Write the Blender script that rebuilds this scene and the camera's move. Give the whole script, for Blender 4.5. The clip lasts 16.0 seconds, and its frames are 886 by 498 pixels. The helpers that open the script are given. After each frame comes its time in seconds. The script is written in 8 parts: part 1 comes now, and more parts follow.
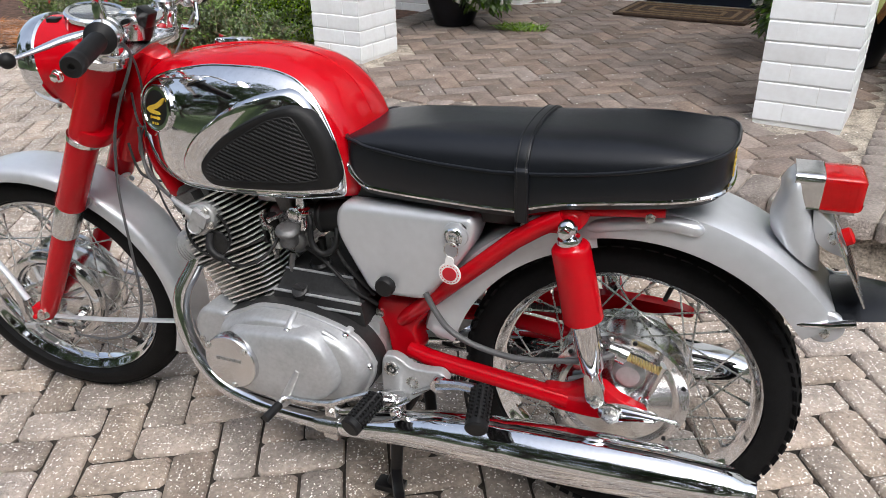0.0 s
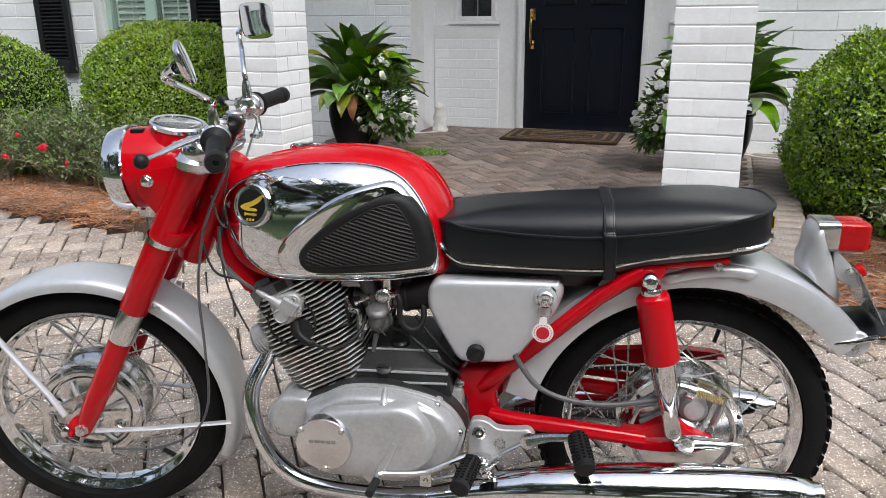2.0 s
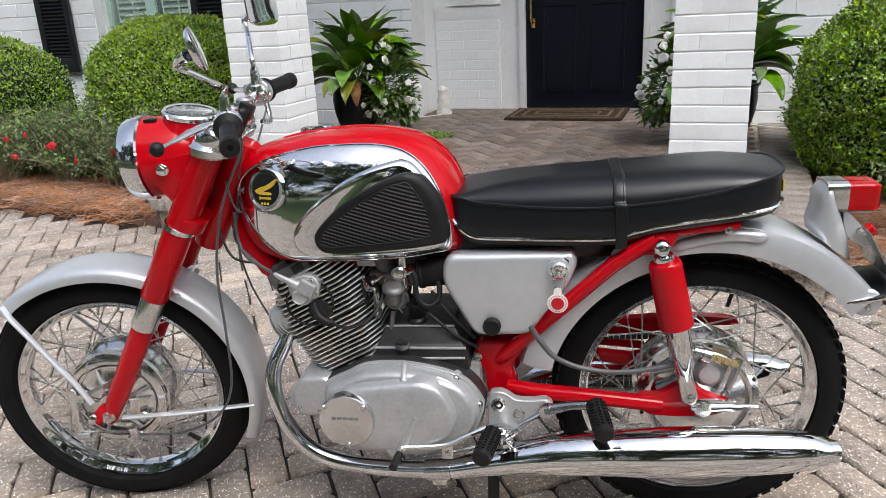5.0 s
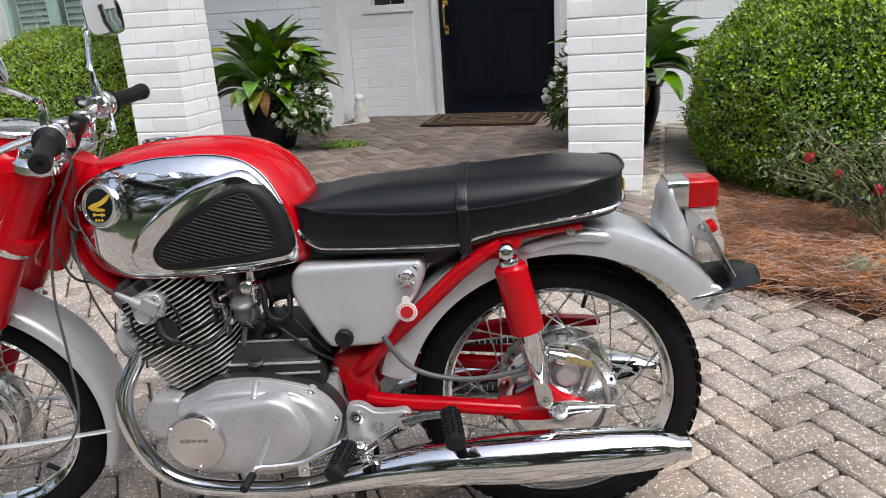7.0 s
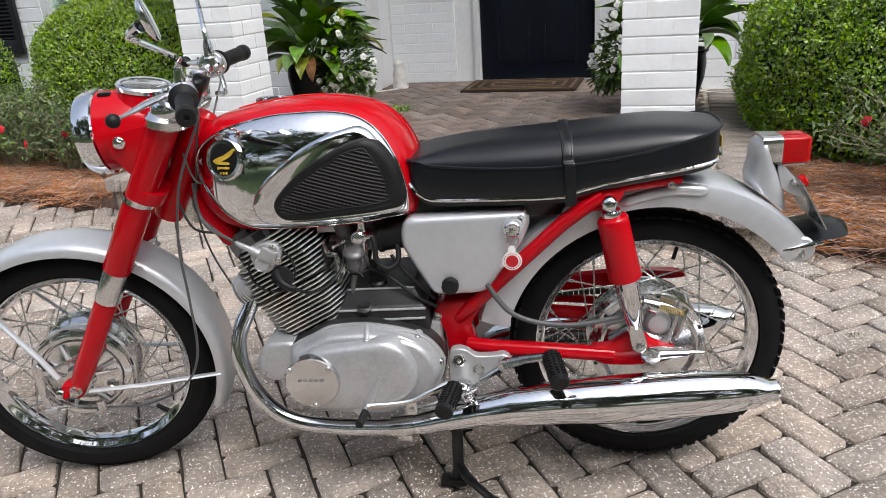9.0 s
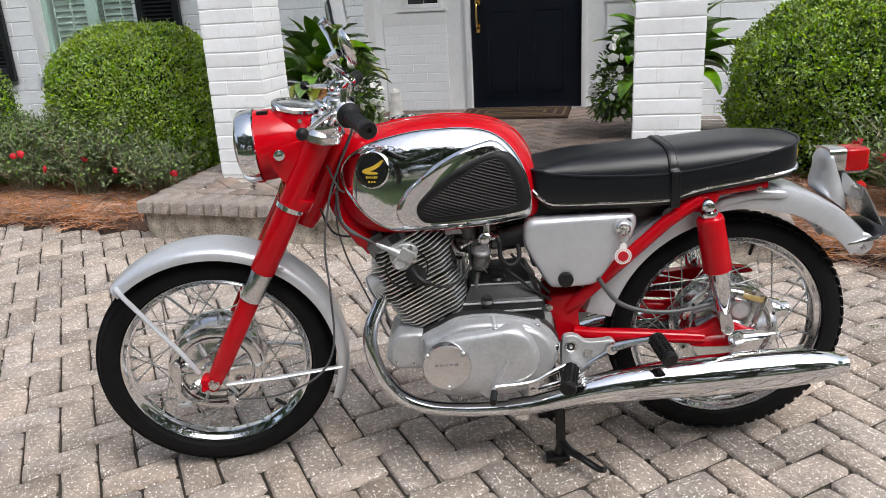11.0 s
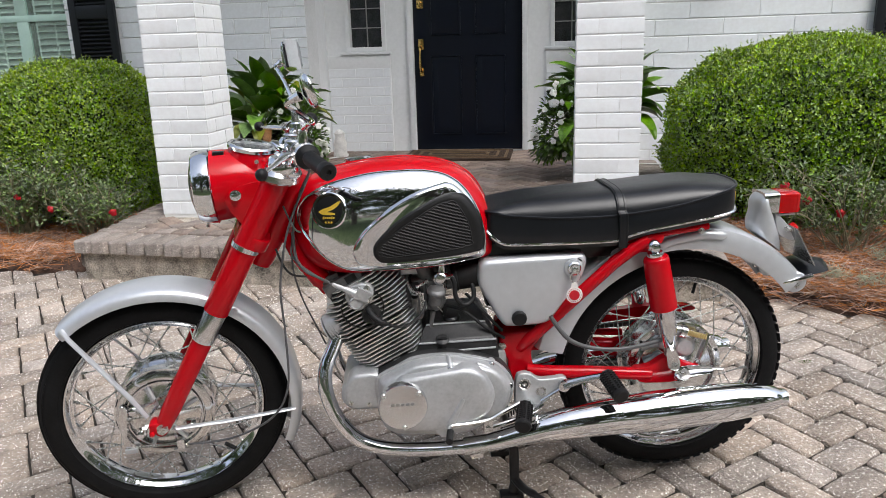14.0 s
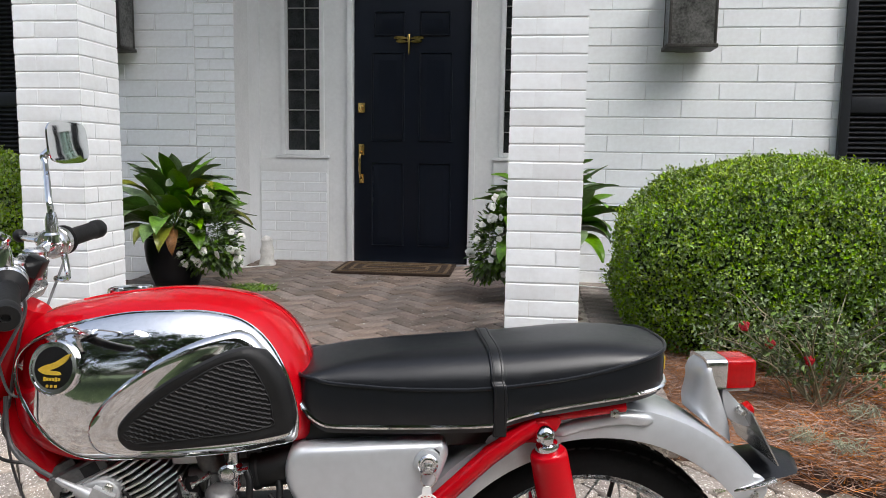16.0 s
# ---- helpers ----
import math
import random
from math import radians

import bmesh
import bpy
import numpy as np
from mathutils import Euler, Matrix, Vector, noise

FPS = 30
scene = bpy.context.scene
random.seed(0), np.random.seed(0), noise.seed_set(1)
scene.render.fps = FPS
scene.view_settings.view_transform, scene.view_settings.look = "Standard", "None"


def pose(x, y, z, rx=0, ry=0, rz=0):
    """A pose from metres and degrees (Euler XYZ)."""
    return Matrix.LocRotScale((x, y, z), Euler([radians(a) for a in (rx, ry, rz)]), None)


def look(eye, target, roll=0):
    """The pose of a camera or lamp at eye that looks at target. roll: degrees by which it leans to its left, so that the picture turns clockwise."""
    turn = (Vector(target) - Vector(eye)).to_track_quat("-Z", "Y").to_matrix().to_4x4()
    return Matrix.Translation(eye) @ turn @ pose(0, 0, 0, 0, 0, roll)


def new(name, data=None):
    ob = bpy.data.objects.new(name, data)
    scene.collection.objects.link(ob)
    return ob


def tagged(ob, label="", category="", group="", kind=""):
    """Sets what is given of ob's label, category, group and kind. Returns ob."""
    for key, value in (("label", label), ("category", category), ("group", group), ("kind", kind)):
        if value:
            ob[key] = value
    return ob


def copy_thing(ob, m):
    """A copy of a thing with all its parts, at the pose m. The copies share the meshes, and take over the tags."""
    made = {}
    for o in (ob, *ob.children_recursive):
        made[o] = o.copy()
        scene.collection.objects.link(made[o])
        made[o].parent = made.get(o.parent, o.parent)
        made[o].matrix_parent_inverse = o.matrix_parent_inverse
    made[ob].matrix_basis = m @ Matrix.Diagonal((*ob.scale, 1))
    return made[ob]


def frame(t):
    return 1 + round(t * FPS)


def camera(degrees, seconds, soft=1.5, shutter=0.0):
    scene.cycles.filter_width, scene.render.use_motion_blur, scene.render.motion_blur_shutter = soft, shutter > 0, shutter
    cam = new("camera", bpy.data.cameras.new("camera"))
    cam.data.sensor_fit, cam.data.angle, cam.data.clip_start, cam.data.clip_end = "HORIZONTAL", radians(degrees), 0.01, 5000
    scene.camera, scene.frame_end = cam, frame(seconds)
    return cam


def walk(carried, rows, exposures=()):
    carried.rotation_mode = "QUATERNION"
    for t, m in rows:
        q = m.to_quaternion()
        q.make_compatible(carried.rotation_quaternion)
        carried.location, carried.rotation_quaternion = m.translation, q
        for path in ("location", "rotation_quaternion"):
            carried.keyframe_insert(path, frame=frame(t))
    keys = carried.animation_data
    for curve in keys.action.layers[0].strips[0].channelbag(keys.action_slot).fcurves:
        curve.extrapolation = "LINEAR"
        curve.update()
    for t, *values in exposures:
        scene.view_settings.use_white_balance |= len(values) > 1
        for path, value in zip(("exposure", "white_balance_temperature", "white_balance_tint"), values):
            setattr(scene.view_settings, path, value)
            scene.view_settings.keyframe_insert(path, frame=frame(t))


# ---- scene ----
cam = camera(61.80, 16.0, soft=0.5)
# seconds, eye, a point two metres ahead, roll
PATH = [
    (0, (1.4027, -1.1465, 1.1793), (0.7387, 0.5055, 0.2683), -0.95),
    (0.5, (1.3058, -1.3598, 1.1976), (0.6931, 0.3981, 0.4664), -5.19),
    (1, (1.0731, -1.4190, 1.1689), (0.6601, 0.4404, 0.5591), -2.81),
    (1.5, (1.0318, -1.4320, 1.1695), (0.7086, 0.4636, 0.6197), 0.54),
    (2, (1.0263, -1.4473, 1.1443), (0.7248, 0.4405, 0.5566), -0.38),
    (2.5, (0.9744, -1.4749, 1.1251), (0.6295, 0.3886, 0.4861), -1.01),
    (3, (0.9781, -1.4787, 1.1140), (0.6320, 0.3770, 0.4533), -1.43),
    (3.5, (0.9924, -1.4757, 1.1170), (0.6628, 0.3848, 0.4613), -1.86),
    (6, (1.0221, -1.4734, 1.1401), (0.7168, 0.4074, 0.5323), -3.72),
    (6.5, (1.0574, -1.4670, 1.1404), (0.8074, 0.4220, 0.5325), -3.67),
    (7, (1.2064, -1.4216, 1.1162), (1.0258, 0.4734, 0.5025), -3.68),
    (7.5, (1.2572, -1.4051, 1.0931), (1.1194, 0.4892, 0.4664), -3.36),
    (8, (1.1966, -1.4275, 1.0988), (1.0537, 0.4599, 0.4528), -3.10),
    (8.5, (1.1018, -1.4578, 1.0944), (0.9216, 0.4179, 0.4241), -3.27),
    (9, (1.0361, -1.5266, 1.1204), (0.8133, 0.3378, 0.4317), -3.82),
    (9.2, (1.0232, -1.5726, 1.1451), (0.7912, 0.2884, 0.4501), -4.08),
    (11.3, (0.6404, -1.7776, 1.1485), (0.6082, 0.1265, 0.5372), -3.40),
    (11.5, (0.6434, -1.7782, 1.1452), (0.6426, 0.1273, 0.5376), -3.70),
    (12, (0.6280, -1.7852, 1.1392), (0.6855, 0.1225, 0.5417), -3.69),
    (12.5, (0.6301, -1.7900, 1.1401), (0.7172, 0.1185, 0.5485), -3.24),
    (13, (0.6321, -1.7928, 1.1427), (0.7271, 0.1194, 0.5642), -2.79),
    (13.5, (0.6345, -1.7969, 1.1513), (0.7275, 0.1209, 0.5912), -2.28),
    (14, (0.6203, -1.7964, 1.1568), (0.7097, 0.1316, 0.6326), -1.76),
    (14.5, (0.6057, -1.7735, 1.1833), (0.7028, 0.1664, 0.7063), -0.57),
    (15, (0.7068, -1.6941, 1.1963), (0.8562, 0.2672, 0.8346), 2.60),
    (15.5, (0.9383, -1.5337, 1.1890), (1.1122, 0.4492, 0.9947), 3.48),
    (16, (0.9324, -1.2615, 1.1288), (1.1002, 0.7168, 0.8872), 0.89),
]
walk(cam, [(t, look(eye, target, roll)) for t, eye, target, roll in PATH], [(0, 0.24, 6250, 9), (16, 0.24, 6250, 9)])
# The slope of the drive, and the house's own axes (u along its front, n away from the drive).
SLOPE_X, SLOPE_Y = 0.0205, 0.0426
HOUSE_TURN = radians(-11.6)
HU = Vector((math.cos(HOUSE_TURN), math.sin(HOUSE_TURN), 0))
HN = Vector((-math.sin(HOUSE_TURN), math.cos(HOUSE_TURN), 0))


def ground_z(x, y):
    return SLOPE_X * max(-7, min(7, x)) + SLOPE_Y * max(-5, min(5, y))


def hpos(u, n, z=0.0):
    """A place in the world from the house's axes."""
    p = HU * u + HN * n
    return Vector((p.x, p.y, z))


HOUSE = Matrix.Rotation(HOUSE_TURN, 4, "Z")

# ---- light ----
world = bpy.data.worlds.new("sky")
scene.world = world
world.use_nodes = True
wn = world.node_tree.nodes
sky = wn.new("ShaderNodeTexSky")
sky.sky_type = "NISHITA"
sky.sun_disc = False
sky.sun_elevation, sky.sun_rotation = radians(56), radians(142)
sky.air_density, sky.dust_density, sky.ozone_density = 1.0, 5.0, 1.0
haze = wn.new("ShaderNodeHueSaturation")
haze.inputs["Saturation"].default_value = 0.6
world.node_tree.links.new(sky.outputs["Color"], haze.inputs["Color"])
world.node_tree.links.new(haze.outputs["Color"], wn["Background"].inputs["Color"])
wn["Background"].inputs["Strength"].default_value = 0.22
sun_data = bpy.data.lights.new("sun", "SUN")
sun_data.energy, sun_data.angle, sun_data.color = 1.1, radians(35), (1.0, 0.98, 0.96)
sun = new("sun", sun_data)
sun.matrix_world = look((4.2, -5.4, 10.0), (0, 0, 0))


# ---- materials ----
def mat(name, color, rough=0.5, metal=0.0, vary=0.08, scale=8.0, bump=0.0, bscale=200.0, coat=0.0, rough_vary=0.1, trans=0.0, ior=1.45,
        tint=None, piece=0.0, emit=0.0, spec=0.5, sheen=0.0, subsurface=0.0):
    """A surface with colour and gloss that vary at two scales, and a fine relief. piece: how far single pieces differ."""
    m = bpy.data.materials.new(name)
    m.use_nodes = True
    nt, nodes = m.node_tree, m.node_tree.nodes
    b = nodes["Principled BSDF"]
    link = nt.links.new
    co = nodes.new("ShaderNodeTexCoord")
    n1 = nodes.new("ShaderNodeTexNoise")
    n1.inputs["Scale"].default_value, n1.inputs["Detail"].default_value = scale, 5
    link(co.outputs["Object"], n1.inputs["Vector"])
    n2 = nodes.new("ShaderNodeTexNoise")
    n2.inputs["Scale"].default_value, n2.inputs["Detail"].default_value = scale * 9, 3
    link(co.outputs["Object"], n2.inputs["Vector"])
    mixf = nodes.new("ShaderNodeMath")
    mixf.operation = "MULTIPLY_ADD"
    link(n2.outputs["Fac"], mixf.inputs[0])
    mixf.inputs[1].default_value = 0.45
    half = nodes.new("ShaderNodeMath")
    half.operation = "MULTIPLY"
    link(n1.outputs["Fac"], half.inputs[0])
    half.inputs[1].default_value = 0.55
    link(half.outputs[0], mixf.inputs[2])
    ramp = nodes.new("ShaderNodeValToRGB")
    lo = tint if tint else [max(0, c * (1 - 2.2 * vary)) for c in color]
    hi = [min(1, c * (1 + 1.6 * vary)) for c in color]
    ramp.color_ramp.elements[0].position, ramp.color_ramp.elements[1].position = 0.33, 0.66
    ramp.color_ramp.elements[0].color, ramp.color_ramp.elements[1].color = (*lo, 1), (*hi, 1)
    link(mixf.outputs[0], ramp.inputs["Fac"])
    out = ramp.outputs["Color"]
    if piece:
        info = nodes.new("ShaderNodeObjectInfo")
        geo = nodes.new("ShaderNodeNewGeometry")
        add = nodes.new("ShaderNodeMath")
        add.operation = "ADD"
        link(info.outputs["Random"], add.inputs[0])
        link(geo.outputs["Random Per Island"], add.inputs[1])
        fr = nodes.new("ShaderNodeMath")
        fr.operation = "FRACT"
        link(add.outputs[0], fr.inputs[0])
        hsv = nodes.new("ShaderNodeHueSaturation")
        mr = nodes.new("ShaderNodeMapRange")
        mr.inputs["To Min"].default_value, mr.inputs["To Max"].default_value = 1 - piece, 1 + piece
        link(fr.outputs[0], mr.inputs["Value"])
        link(mr.outputs[0], hsv.inputs["Value"])
        mr2 = nodes.new("ShaderNodeMapRange")
        mr2.inputs["To Min"].default_value, mr2.inputs["To Max"].default_value = 1 + piece, 1 - piece
        mul = nodes.new("ShaderNodeMath")
        mul.operation = "MULTIPLY"
        mul.inputs[1].default_value = 7.31
        link(fr.outputs[0], mul.inputs[0])
        fr2 = nodes.new("ShaderNodeMath")
        fr2.operation = "FRACT"
        link(mul.outputs[0], fr2.inputs[0])
        link(fr2.outputs[0], mr2.inputs["Value"])
        link(mr2.outputs[0], hsv.inputs["Saturation"])
        link(out, hsv.inputs["Color"])
        out = hsv.outputs["Color"]
    link(out, b.inputs["Base Color"])
    mrr = nodes.new("ShaderNodeMapRange")
    mrr.inputs["To Min"].default_value, mrr.inputs["To Max"].default_value = max(0.02, rough * (1 - rough_vary)), min(1, rough * (1 + rough_vary))
    link(n2.outputs["Fac"], mrr.inputs["Value"])
    link(mrr.outputs[0], b.inputs["Roughness"])
    b.inputs["Metallic"].default_value = metal
    b.inputs["Coat Weight"].default_value = coat
    b.inputs["Coat Roughness"].default_value = 0.03
    b.inputs["Transmission Weight"].default_value = trans
    b.inputs["IOR"].default_value = ior
    b.inputs["Specular IOR Level"].default_value = spec
    b.inputs["Sheen Weight"].default_value = sheen
    b.inputs["Subsurface Weight"].default_value = subsurface
    if bump:
        n3 = nodes.new("ShaderNodeTexNoise")
        n3.inputs["Scale"].default_value, n3.inputs["Detail"].default_value = bscale, 4
        link(co.outputs["Object"], n3.inputs["Vector"])
        bp = nodes.new("ShaderNodeBump")
        bp.inputs["Strength"].default_value, bp.inputs["Distance"].default_value = bump, 0.01
        link(n3.outputs["Fac"], bp.inputs["Height"])
        link(bp.outputs["Normal"], b.inputs["Normal"])
    return m


def speckled(name, color, chip, piece, chips=(-0.25, 0.6), chip_scale=150.0):
    """Concrete paver: aggregate chips show as pale flecks in a worn face. chips: the least size and its spread, in cells."""
    m = mat(name, color, 0.85, vary=0.2, scale=9, bump=0.9, bscale=130, piece=piece)
    nt, nodes = m.node_tree, m.node_tree.nodes
    b = nodes["Principled BSDF"]
    co = nodes.new("ShaderNodeTexCoord")
    warp = nodes.new("ShaderNodeTexNoise")
    warp.inputs["Scale"].default_value, warp.inputs["Detail"].default_value = chip_scale * 1.6, 1
    nt.links.new(co.outputs["Object"], warp.inputs["Vector"])
    bent = nodes.new("ShaderNodeMixRGB")
    bent.inputs["Fac"].default_value = 0.008
    nt.links.new(co.outputs["Object"], bent.inputs["Color1"])
    nt.links.new(warp.outputs["Color"], bent.inputs["Color2"])
    vo = nodes.new("ShaderNodeTexVoronoi")
    vo.inputs["Scale"].default_value = chip_scale
    nt.links.new(bent.outputs["Color"], vo.inputs["Vector"])
    tone_of = nodes.new("ShaderNodeSeparateColor")
    nt.links.new(vo.outputs["Color"], tone_of.inputs["Color"])
    size = nodes.new("ShaderNodeMath")
    size.operation = "MULTIPLY_ADD"
    nt.links.new(tone_of.outputs["Red"], size.inputs[0])
    size.inputs[1].default_value, size.inputs[2].default_value = chips[1], chips[0]
    small = nodes.new("ShaderNodeMath")
    small.operation = "SUBTRACT"
    nt.links.new(size.outputs[0], small.inputs[0])
    nt.links.new(vo.outputs["Distance"], small.inputs[1])
    r = nodes.new("ShaderNodeValToRGB")
    r.color_ramp.elements[0].position, r.color_ramp.elements[1].position = 0.0, 0.06
    r.color_ramp.elements[0].color, r.color_ramp.elements[1].color = (0, 0, 0, 1), (1, 1, 1, 1)
    nt.links.new(small.outputs[0], r.inputs["Fac"])
    mx = nodes.new("ShaderNodeMix")
    mx.data_type = "RGBA"
    nt.links.new(r.outputs["Color"], mx.inputs["Factor"])
    info = nodes.new("ShaderNodeObjectInfo")
    geo = nodes.new("ShaderNodeNewGeometry")
    spin = nodes.new("ShaderNodeMath")
    spin.operation = "ADD"
    nt.links.new(info.outputs["Random"], spin.inputs[0])
    nt.links.new(geo.outputs["Random Per Island"], spin.inputs[1])
    wrap = nodes.new("ShaderNodeMath")
    wrap.operation = "PINGPONG"
    wrap.inputs[1].default_value = 0.29
    nt.links.new(spin.outputs[0], wrap.inputs[0])
    hue = nodes.new("ShaderNodeValToRGB")
    while len(hue.color_ramp.elements) < 5:
        hue.color_ramp.elements.new(0.5)
    for e, pos, c in zip(hue.color_ramp.elements, (0.0, 0.07, 0.14, 0.21, 0.29), ((1.0, 0.89, 0.78), (0.84, 0.86, 0.88), (1.0, 0.82, 0.71), (0.88, 0.77, 0.65), (0.7, 0.67, 0.66))):
        e.position, e.color = pos, (*c, 1)
    tone = nodes.new("ShaderNodeMix")
    tone.data_type, tone.blend_type = "RGBA", "MULTIPLY"
    tone.inputs["Factor"].default_value = 1.0
    nt.links.new(b.inputs["Base Color"].links[0].from_socket, tone.inputs["A"])
    nt.links.new(hue.outputs["Color"], tone.inputs["B"])
    nt.links.new(tone.outputs["Result"], mx.inputs["A"])
    mx.inputs["B"].default_value = (*chip, 1)
    nt.links.new(mx.outputs["Result"], b.inputs["Base Color"])
    return m


RED = mat("red_paint", (0.47, 0.0012, 0.007), 0.25, vary=0.04, scale=3, spec=0.05, coat=0.55, rough_vary=0.1, bump=0.01, bscale=400)
CHROME = mat("chrome", (0.76, 0.77, 0.785), 0.06, 1.0, vary=0.03, scale=12, rough_vary=0.5, bump=0.006, bscale=60)
CHROME_DULL = mat("worn_chrome", (0.7, 0.7, 0.69), 0.17, 1.0, vary=0.08, scale=20, rough_vary=0.4)
SILVER = mat("silver_paint", (0.56, 0.58, 0.61), 0.36, 0.5, vary=0.03, scale=6, coat=0.4, bump=0.02, bscale=900)
ALLOY = mat("cast_alloy", (0.47, 0.48, 0.49), 0.42, 0.55, vary=0.07, scale=14, bump=0.05, bscale=300, rough_vary=0.25)
# Near black: the shade deep between engine castings, put into the colour.
ENGINE_SHADE = mat("shaded_casting", (0.02, 0.02, 0.02), 0.7, 0.2, vary=0.3, scale=20, bump=0.1, bscale=200)
FIN = mat("cast_fin", (0.68, 0.68, 0.67), 0.36, 0.8, vary=0.14, scale=16, bump=0.06, bscale=260, rough_vary=0.3)
ALLOY_DARK = mat("dark_alloy", (0.03, 0.03, 0.031), 0.45, 0.3, vary=0.18, scale=18, bump=0.06, bscale=300, rough_vary=0.3)
ALLOY_POLISH = mat("polished_alloy", (0.70, 0.70, 0.705), 0.2, 1.0, vary=0.05, scale=10, rough_vary=0.4)
CARB = mat("zinc_casting", (0.16, 0.16, 0.16), 0.5, 0.7, vary=0.15, scale=24, bump=0.08, bscale=260, rough_vary=0.3)
STEEL = mat("zinc_steel", (0.6, 0.6, 0.58), 0.28, 1.0, vary=0.1, scale=30, rough_vary=0.3)
TYRE = mat("tyre_rubber", (0.0065, 0.0065, 0.007), 0.7, vary=0.22, scale=15, bump=0.08, bscale=150, spec=0.2)
RUBBER = mat("black_rubber", (0.007, 0.007, 0.0075), 0.55, vary=0.15, scale=20, bump=0.05, bscale=250, spec=0.4)
VINYL = mat("black_vinyl", (0.006, 0.007, 0.0095), 0.31, vary=0.1, scale=9, bump=0.05, bscale=500, rough_vary=0.15)
BLACK = mat("black_enamel", (0.008, 0.008, 0.0085), 0.3, vary=0.15, scale=20)
CABLE = mat("grey_cable_sheath", (0.085, 0.085, 0.088), 0.45, vary=0.08, scale=25)
CABLE_BLACK = mat("black_cable_sheath", (0.01, 0.01, 0.01), 0.45, vary=0.1, scale=25)
LENS_RED = mat("red_lens", (0.7, 0.006, 0.008), 0.08, vary=0.05, scale=14, trans=0.45, spec=0.3)
GLASS = mat("clear_glass", (0.9, 0.92, 0.92), 0.03, vary=0.0, trans=0.95)
DIAL = mat("dial_face", (0.35, 0.36, 0.36), 0.5, vary=0.05, scale=20)
MIRROR = mat("mirror_glass", (0.85, 0.86, 0.86), 0.02, 1.0, vary=0.01, rough_vary=0.0)
GOLD = mat("gold_paint", (0.75, 0.52, 0.06), 0.35, 0.3, vary=0.08, scale=30)
BRASS = mat("polished_brass", (0.7, 0.48, 0.16), 0.22, 1.0, vary=0.08, scale=30)
SPRING = mat("gold_zinc_spring", (0.62, 0.5, 0.22), 0.35, 0.7, vary=0.1, scale=40)
WHITE_PLASTIC = mat("white_plastic", (0.8, 0.8, 0.78), 0.4, vary=0.03, scale=20)
RED_PLASTIC = mat("red_plastic", (0.48, 0.01, 0.02), 0.35, vary=0.05, scale=20)
PLATE = mat("plate_metal", (0.5, 0.5, 0.49), 0.25, 0.8, vary=0.1, scale=20)

BRICK = mat("white_painted_brick", (0.82, 0.85, 0.875), 0.55, vary=0.02, scale=5, bump=0.05, bscale=28, piece=0.02, tint=(0.77, 0.79, 0.805))
PAINT = mat("white_trim_paint", (0.77, 0.785, 0.79), 0.42, vary=0.03, scale=4, bump=0.04, bscale=60)
MORTAR = mat("painted_mortar", (0.74, 0.75, 0.75), 0.65, vary=0.04, scale=6, bump=0.1, bscale=60)
DOOR_PAINT = mat("navy_door_paint", (0.004, 0.0065, 0.013), 0.35, vary=0.06, scale=3, spec=0.3)
SHUTTER = mat("black_shutter_paint", (0.014, 0.016, 0.02), 0.4, vary=0.12, scale=6, bump=0.03, bscale=90)
IRON = mat("dark_bronze", (0.05, 0.047, 0.042), 0.5, 0.5, vary=0.25, scale=14, bump=0.1, bscale=120)
LEAD = mat("lead_came", (0.3, 0.3, 0.29), 0.45, 0.6, vary=0.12, scale=40)
DARK_GLASS = mat("leaded_glass", (0.03, 0.033, 0.035), 0.06, vary=0.3, scale=12, bump=0.06, bscale=9)
SMOKE_GLASS = mat("lantern_glass", (0.1, 0.1, 0.095), 0.15, vary=0.3, scale=9, bump=0.03, bscale=14)
PANE = mat("window_pane", (0.75, 0.9, 0.82), 0.02, vary=0.02, trans=0.9)
BLIND = mat("white_blind", (0.78, 0.8, 0.78), 0.5, vary=0.03, scale=9)
SAGE = mat("sage_sash", (0.45, 0.62, 0.55), 0.4, vary=0.05, scale=9)
PAVER = speckled("drive_paver", (0.53, 0.465, 0.4), (1.0, 0.96, 0.9), 0.24, (-0.1, 0.58), 150.0)
PAVER_PORCH = speckled("porch_paver", (0.36, 0.3, 0.26), (0.6, 0.55, 0.48), 0.28, (-0.35, 0.6))
CAP = speckled("step_cap", (0.4, 0.36, 0.325), (0.62, 0.58, 0.52), 0.14, (-0.3, 0.6))
RISER = speckled("step_riser", (0.26, 0.235, 0.21), (0.3, 0.27, 0.24), 0.2, (-0.35, 0.6))
SAND = mat("joint_sand", (0.04, 0.033, 0.026), 0.95, vary=0.3, scale=10, bump=0.8, bscale=140)
PORCH_JOINT = mat("pale_joint_grit", (0.42, 0.37, 0.31), 0.95, vary=0.35, scale=14, bump=0.8, bscale=140)
SOIL = mat("bed_soil", (0.09, 0.05, 0.034), 0.95, vary=0.42, scale=22, bump=0.9, bscale=60)
STRAW = mat("pine_straw", (0.37, 0.195, 0.115), 0.7, vary=0.3, scale=5, piece=0.5)
LAWN = mat("lawn_ground", (0.07, 0.1, 0.03), 0.9, vary=0.3, scale=3, bump=0.8, bscale=80)
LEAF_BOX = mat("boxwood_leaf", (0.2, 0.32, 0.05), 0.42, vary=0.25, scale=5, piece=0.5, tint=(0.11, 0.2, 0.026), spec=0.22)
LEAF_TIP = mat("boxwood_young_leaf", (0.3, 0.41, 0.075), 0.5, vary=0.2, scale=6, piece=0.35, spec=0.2)
